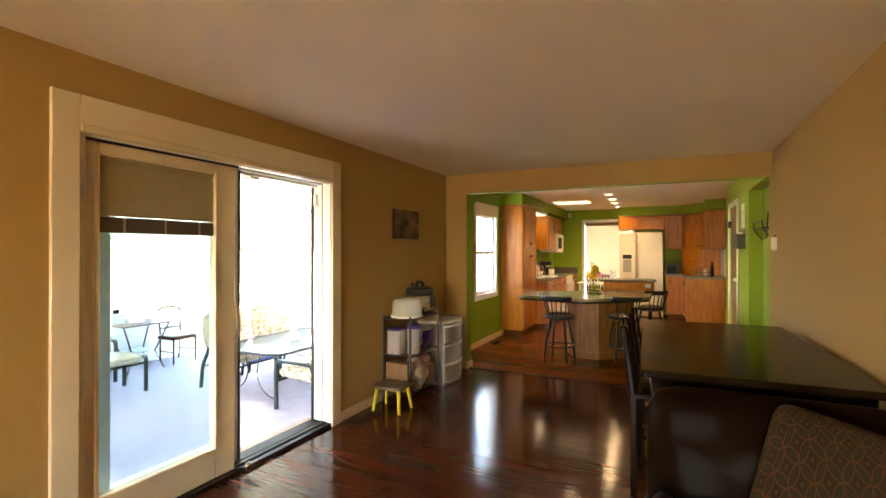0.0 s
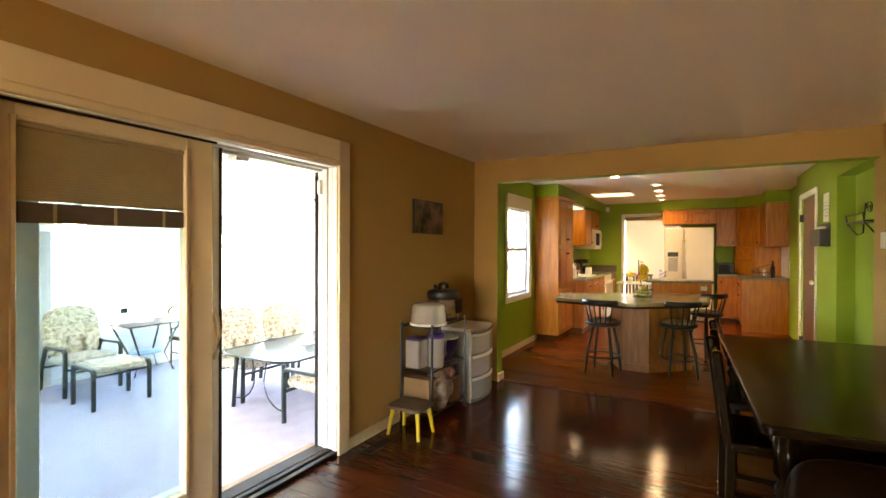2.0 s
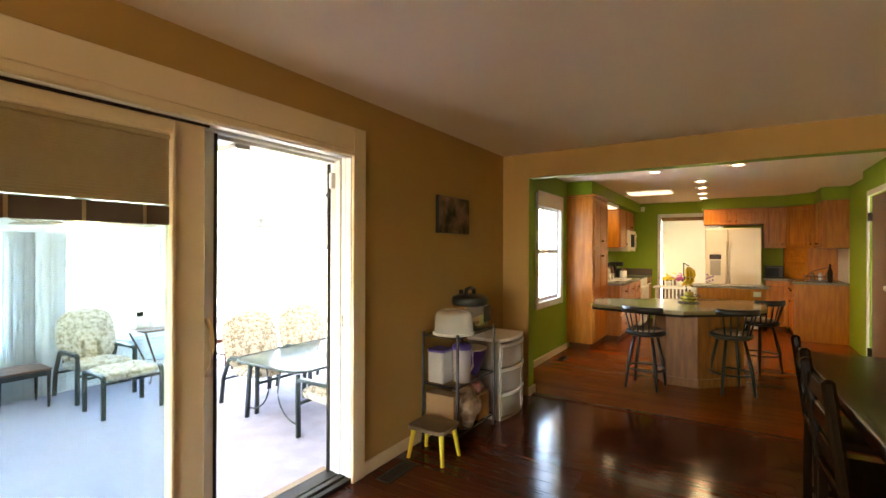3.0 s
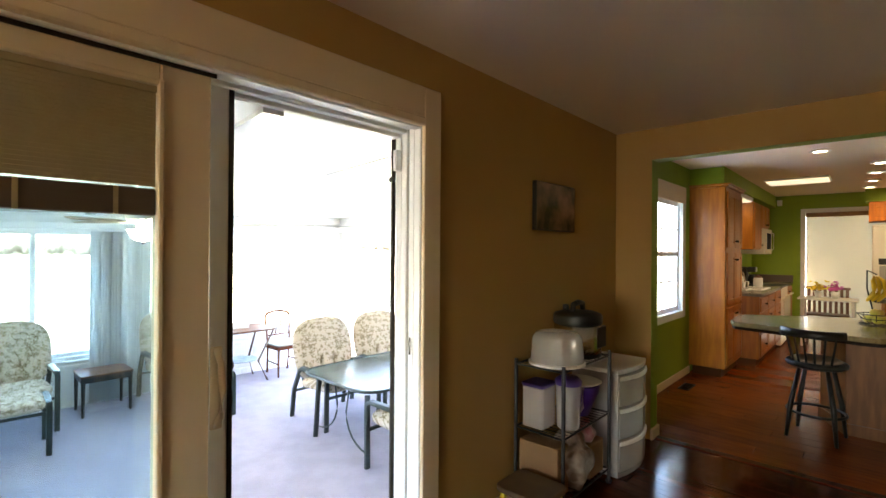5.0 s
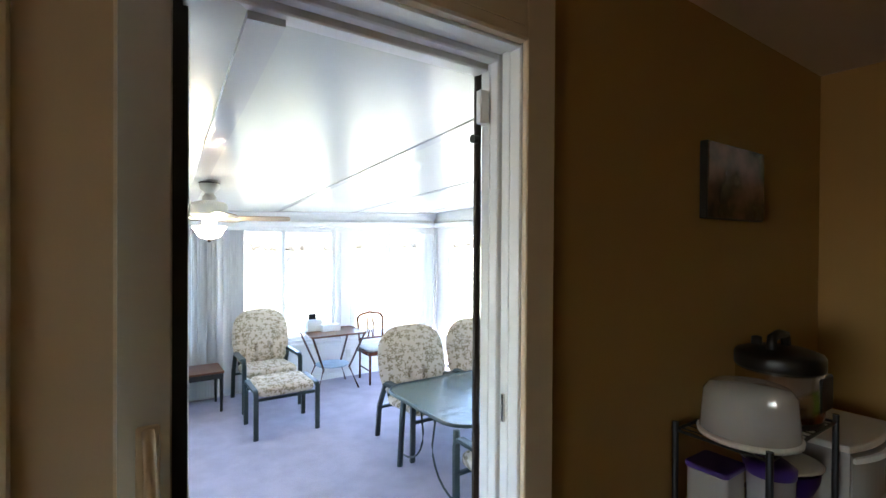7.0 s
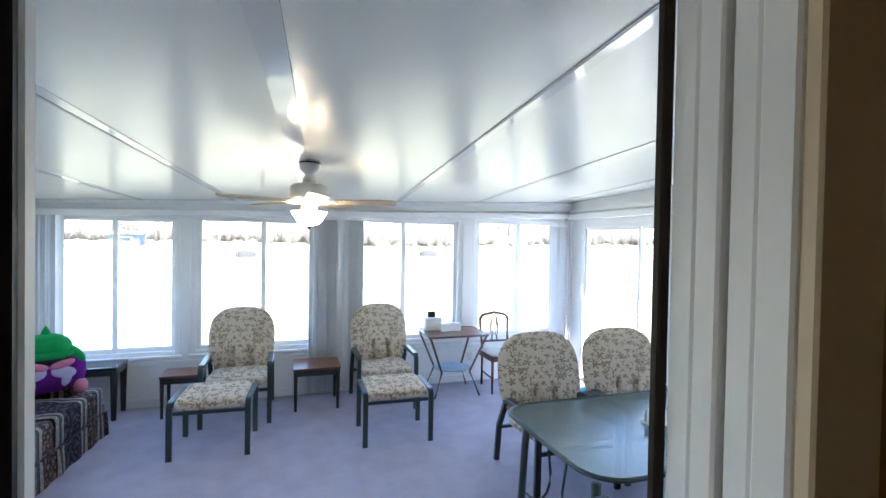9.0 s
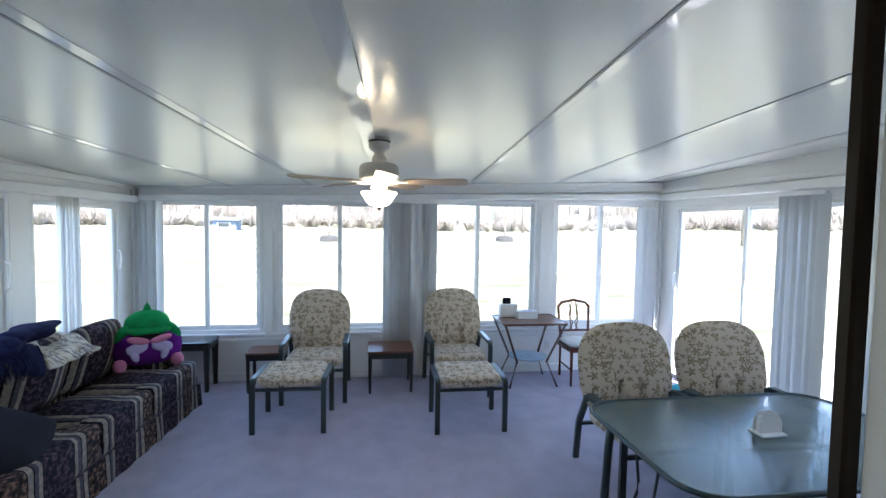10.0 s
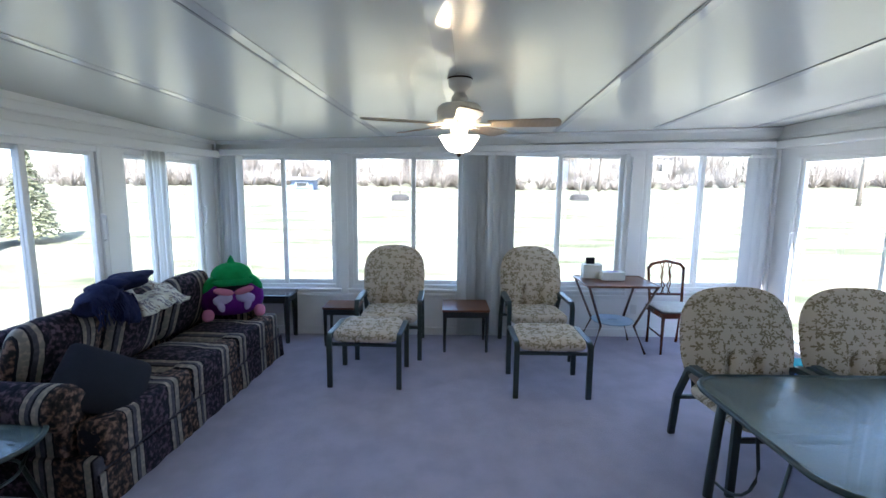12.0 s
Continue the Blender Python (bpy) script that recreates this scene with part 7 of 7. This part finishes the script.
def bar_stool(m, label):
    """Spindle-back stool; sits facing +y, back towards -y."""
    s_ = thing("bar_stool", label, "stool", "stools at the island")
    seat = part("seat", lathe([(0, 0.55), (0.17, 0.55), (0.195, 0.565), (0.20, 0.585), (0.185, 0.60), (0.10, 0.592), (0, 0.59)], 32), BLACK, s_, smooth=True)
    part("seat_pad", lathe([(0, 0.595), (0.15, 0.597), (0.165, 0.61), (0.14, 0.625), (0, 0.628)], 28), material("pale seat pad", (0.30, 0.20, 0.13), 0.9), seat, smooth=True)
    for k in range(4):
        a = radians(45 + 90 * k)
        part("leg", tube([(0.22 * math.cos(a), 0.22 * math.sin(a), 0), (0.19 * math.cos(a), 0.19 * math.sin(a), 0.25), (0.12 * math.cos(a), 0.12 * math.sin(a), 0.56)], [0.012, 0.019, 0.014], 10), BLACK, s_, smooth=True)
    part("foot_ring", tube([(0.185 * math.cos(k * math.pi / 16), 0.185 * math.sin(k * math.pi / 16), 0.20) for k in range(32)], 0.011, 8, True), BLACK, s_, smooth=True)
    for k in range(6):
        a = radians(-90 + (k - 2.5) * 17)
        part("spindle", tube([(0.17 * math.cos(a), 0.17 * math.sin(a), 0.58), (0.235 * math.cos(a), 0.235 * math.sin(a), 0.83)], [0.009, 0.007], 6), BLACK, s_)
    crest = bmesh.new()
    rings = []
    for k in range(13):
        a = radians(-90 + (k - 6) * 9.5)
        rings.append([crest.verts.new((r * math.cos(a), r * math.sin(a), z)) for r, z in ((0.222, 0.80), (0.249, 0.80), (0.251, 0.83), (0.245, 0.862), (0.230, 0.862), (0.224, 0.83))])
    for q, w in zip(rings, rings[1:]):
        for n in range(6):
            crest.faces.new((q[n], q[(n + 1) % 6], w[(n + 1) % 6], w[n]))
    crest.faces.new(rings[0][::-1])
    crest.faces.new(rings[-1])
    bmesh.ops.recalc_face_normals(crest, faces=crest.faces[:])
    part("crest", crest, BLACK, s_, smooth=True)
    s_.matrix_basis = m
    return s_


st = bar_stool(pose(-2.49, 8.20, 0, 0, 0, -8), "black spindle-back swivel stool at the island")
copy_thing(st, pose(-1.72, 8.48, 0, 0, 0, 25))
copy_thing(st, pose(-1.43, 9.66, 0, 0, 0, 42))

bh = thing("fruit_stand", "wire stand with a hanging bunch of bananas over a fruit bowl", "fruit stand")
BX, BY, BZ = -2.14, 8.92, 0.84
YELLOWFRUIT = material("banana skin", (0.80, 0.50, 0.02), 0.5, second=(0.70, 0.42, 0.02), scale=8)
APPLEGREEN = material("green-yellow fruit", (0.45, 0.46, 0.07), 0.4, second=(0.55, 0.30, 0.06), scale=5)
part("base_ring", tube([(BX + 0.11 * math.cos(k * math.pi / 12), BY + 0.11 * math.sin(k * math.pi / 12), BZ + 0.006) for k in range(24)], 0.005, 6, True), BLACK, bh)
part("stem", tube([(BX, BY + 0.11, BZ), (BX - 0.06, BY + 0.12, BZ + 0.30), (BX - 0.06, BY + 0.07, BZ + 0.46), (BX, BY, BZ + 0.43)], 0.006, 8), BLACK, bh, smooth=True)
for z, r in ((0.05, 0.10), (0.09, 0.125)):
    part("bowl_ring", tube([(BX + r * math.cos(k * math.pi / 12), BY + r * math.sin(k * math.pi / 12), BZ + z) for k in range(24)], 0.004, 6, True), BLACK, bh)
for k in range(8):
    a = k * math.pi / 4
    part("bowl_wire", tube([(BX + 0.06 * math.cos(a), BY + 0.06 * math.sin(a), BZ + 0.006), (BX + 0.125 * math.cos(a), BY + 0.125 * math.sin(a), BZ + 0.09)], 0.003, 5), BLACK, bh)
for k in range(6):
    dx = (k % 3 - 1) * 0.034
    dy = -0.05 if k < 3 else 0.0
    part("banana", tube([(BX + dx * 0.4, BY + dy * 0.3, BZ + 0.41), (BX + dx + 0.012, BY + dy - 0.01, BZ + 0.375), (BX + dx + 0.022, BY + dy - 0.015, BZ + 0.32), (BX + dx + 0.012, BY + dy - 0.01, BZ + 0.26), (BX + dx - 0.022, BY + dy, BZ + 0.21), (BX + dx - 0.03, BY + dy, BZ + 0.20)], [0.007, 0.016, 0.020, 0.019, 0.012, 0.005], 8), YELLOWFRUIT, bh, smooth=True)
for k in range(9):
    a = k * 2.4
    r = 0.055 if k < 6 else 0.02
    part("fruit", lathe([(0, -0.034), (0.022, -0.028), (0.036, 0), (0.026, 0.026), (0.006, 0.03), (0, 0.026)], 16, pose(BX + r * math.cos(a), BY + r * math.sin(a), BZ + (0.045 if k < 6 else 0.10))), APPLEGREEN if k % 3 else YELLOWFRUIT, bh, smooth=True)
tagged(part("flower_sprig", joined(*[moved(pad(0.05, 0.03, 0.02, 2, 4, 10), pose(-1.98 + 0.03 * (k % 3), 9.52 + 0.02 * (k // 3), 1.05 + 0.015 * k, 40 * k, 30, 50 * k)) for k in range(7)]), material("mauve petals", (0.45, 0.28, 0.45), 0.8), smooth=True), "mauve flowers lying on the raised bar", "flowers")

# ---- kitchen ceiling lights ----
def can_light(x, y, power, label, drop=0.0):
    z = CEIL + 0.04
    c = thing("ceiling_light", label, "ceiling light", "kitchen ceiling lights")
    part("trim_ring", lathe([(0.055, -0.002), (0.085, -0.002), (0.088, -0.008 - drop), (0.06, -0.012 - drop), (0.055, -0.006)], 28, pose(x, y, z)), PAPER, c, smooth=True)
    part("lens", lathe([(0, -0.005 - drop), (0.058, -0.005 - drop), (0.058, -0.003), (0, -0.003)], 28, pose(x, y, z)), CANLIGHT, c)
    data_m = look((x, y, z - 0.03 - drop), (x, y, 0))
    l = lamp("can_lamp", "SPOT", data_m, power, (1.0, 0.70, 0.38), 0.05)
    l.data.spot_size, l.data.spot_blend = radians(150), 0.6


can_light(-2.54, 9.28, 0.08, "round recessed downlight, lit")
can_light(-1.66, 9.20, 0.08, "round recessed downlight, lit")
for k in range(4):
    can_light(-2.10 - 0.03 * k, 10.35 + 0.82 * k, 0.62, "round surface spotlight in a row of four, lit", 0.012)
# no lamp here: an emitting panel added for a soft patch of ceiling light
cf = thing("ceiling_fixture", "added glowing panel for the soft glow on the ceiling", "ceiling light")
part("light_backing", box(-3.26, -2.56, 11.15, 11.65, CEIL + 0.018, CEIL + 0.0395, 0.008), PAPER, cf)
part("diffuser_glow", box(-3.24, -2.58, 11.17, 11.63, CEIL + 0.002, CEIL + 0.018, 0.012, 2), DIMGLOW, cf)
ms = thing("motion_sensor", "small white sensor in the corner under the ceiling", "sensor")
part("body", box(-3.40, -3.33, KY1 - 0.06, KY1, 2.27, 2.37, 0.01, 2), PAPER, ms)


# ---- floorboards ----
def boards(parent, mat, x0, x1, y0, y1, w, length, seed):
    """Staggered boards along x, each a piece of its floor; one shared mesh, scaled to each length."""
    rng = random.Random(seed)
    me = bpy.data.meshes.new("board")
    bm = box(0, 1, 0, w - 0.0015, -0.012, 0)
    tops = [e for e in bm.edges if all(v.co.z > -0.001 for v in e.verts)]
    bmesh.ops.bevel(bm, geom=tops, offset=0.0012, segments=1, affect="EDGES")
    bm.to_mesh(me)
    bm.free()
    me.materials.append(mat)
    y = y0
    while y < y1 - 0.01:
        x = x0 - rng.uniform(0, length * 0.8)
        while x < x1 - 0.02:
            l = length * rng.uniform(0.75, 1.25)
            a, b = max(x, x0), min(x + l, x1)
            if b - a > 0.03:
                ob = new("board", me)
                ob.parent = parent
                ob.matrix_basis = Matrix.LocRotScale((a, y, 0), None, (b - a - 0.0012, min(1, (y1 - y) / w), 1))
            x += l
        y += w


boards(bpy.data.objects["floor_living"], CHERRY, WX, EX, LY0, 7.26, 0.127, 1.45, 41)
boards(bpy.data.objects["floor_kitchen"], KFLOOR, KX0, KX1 + 0.14, 7.335, KY1, 0.15, 1.5, 42)
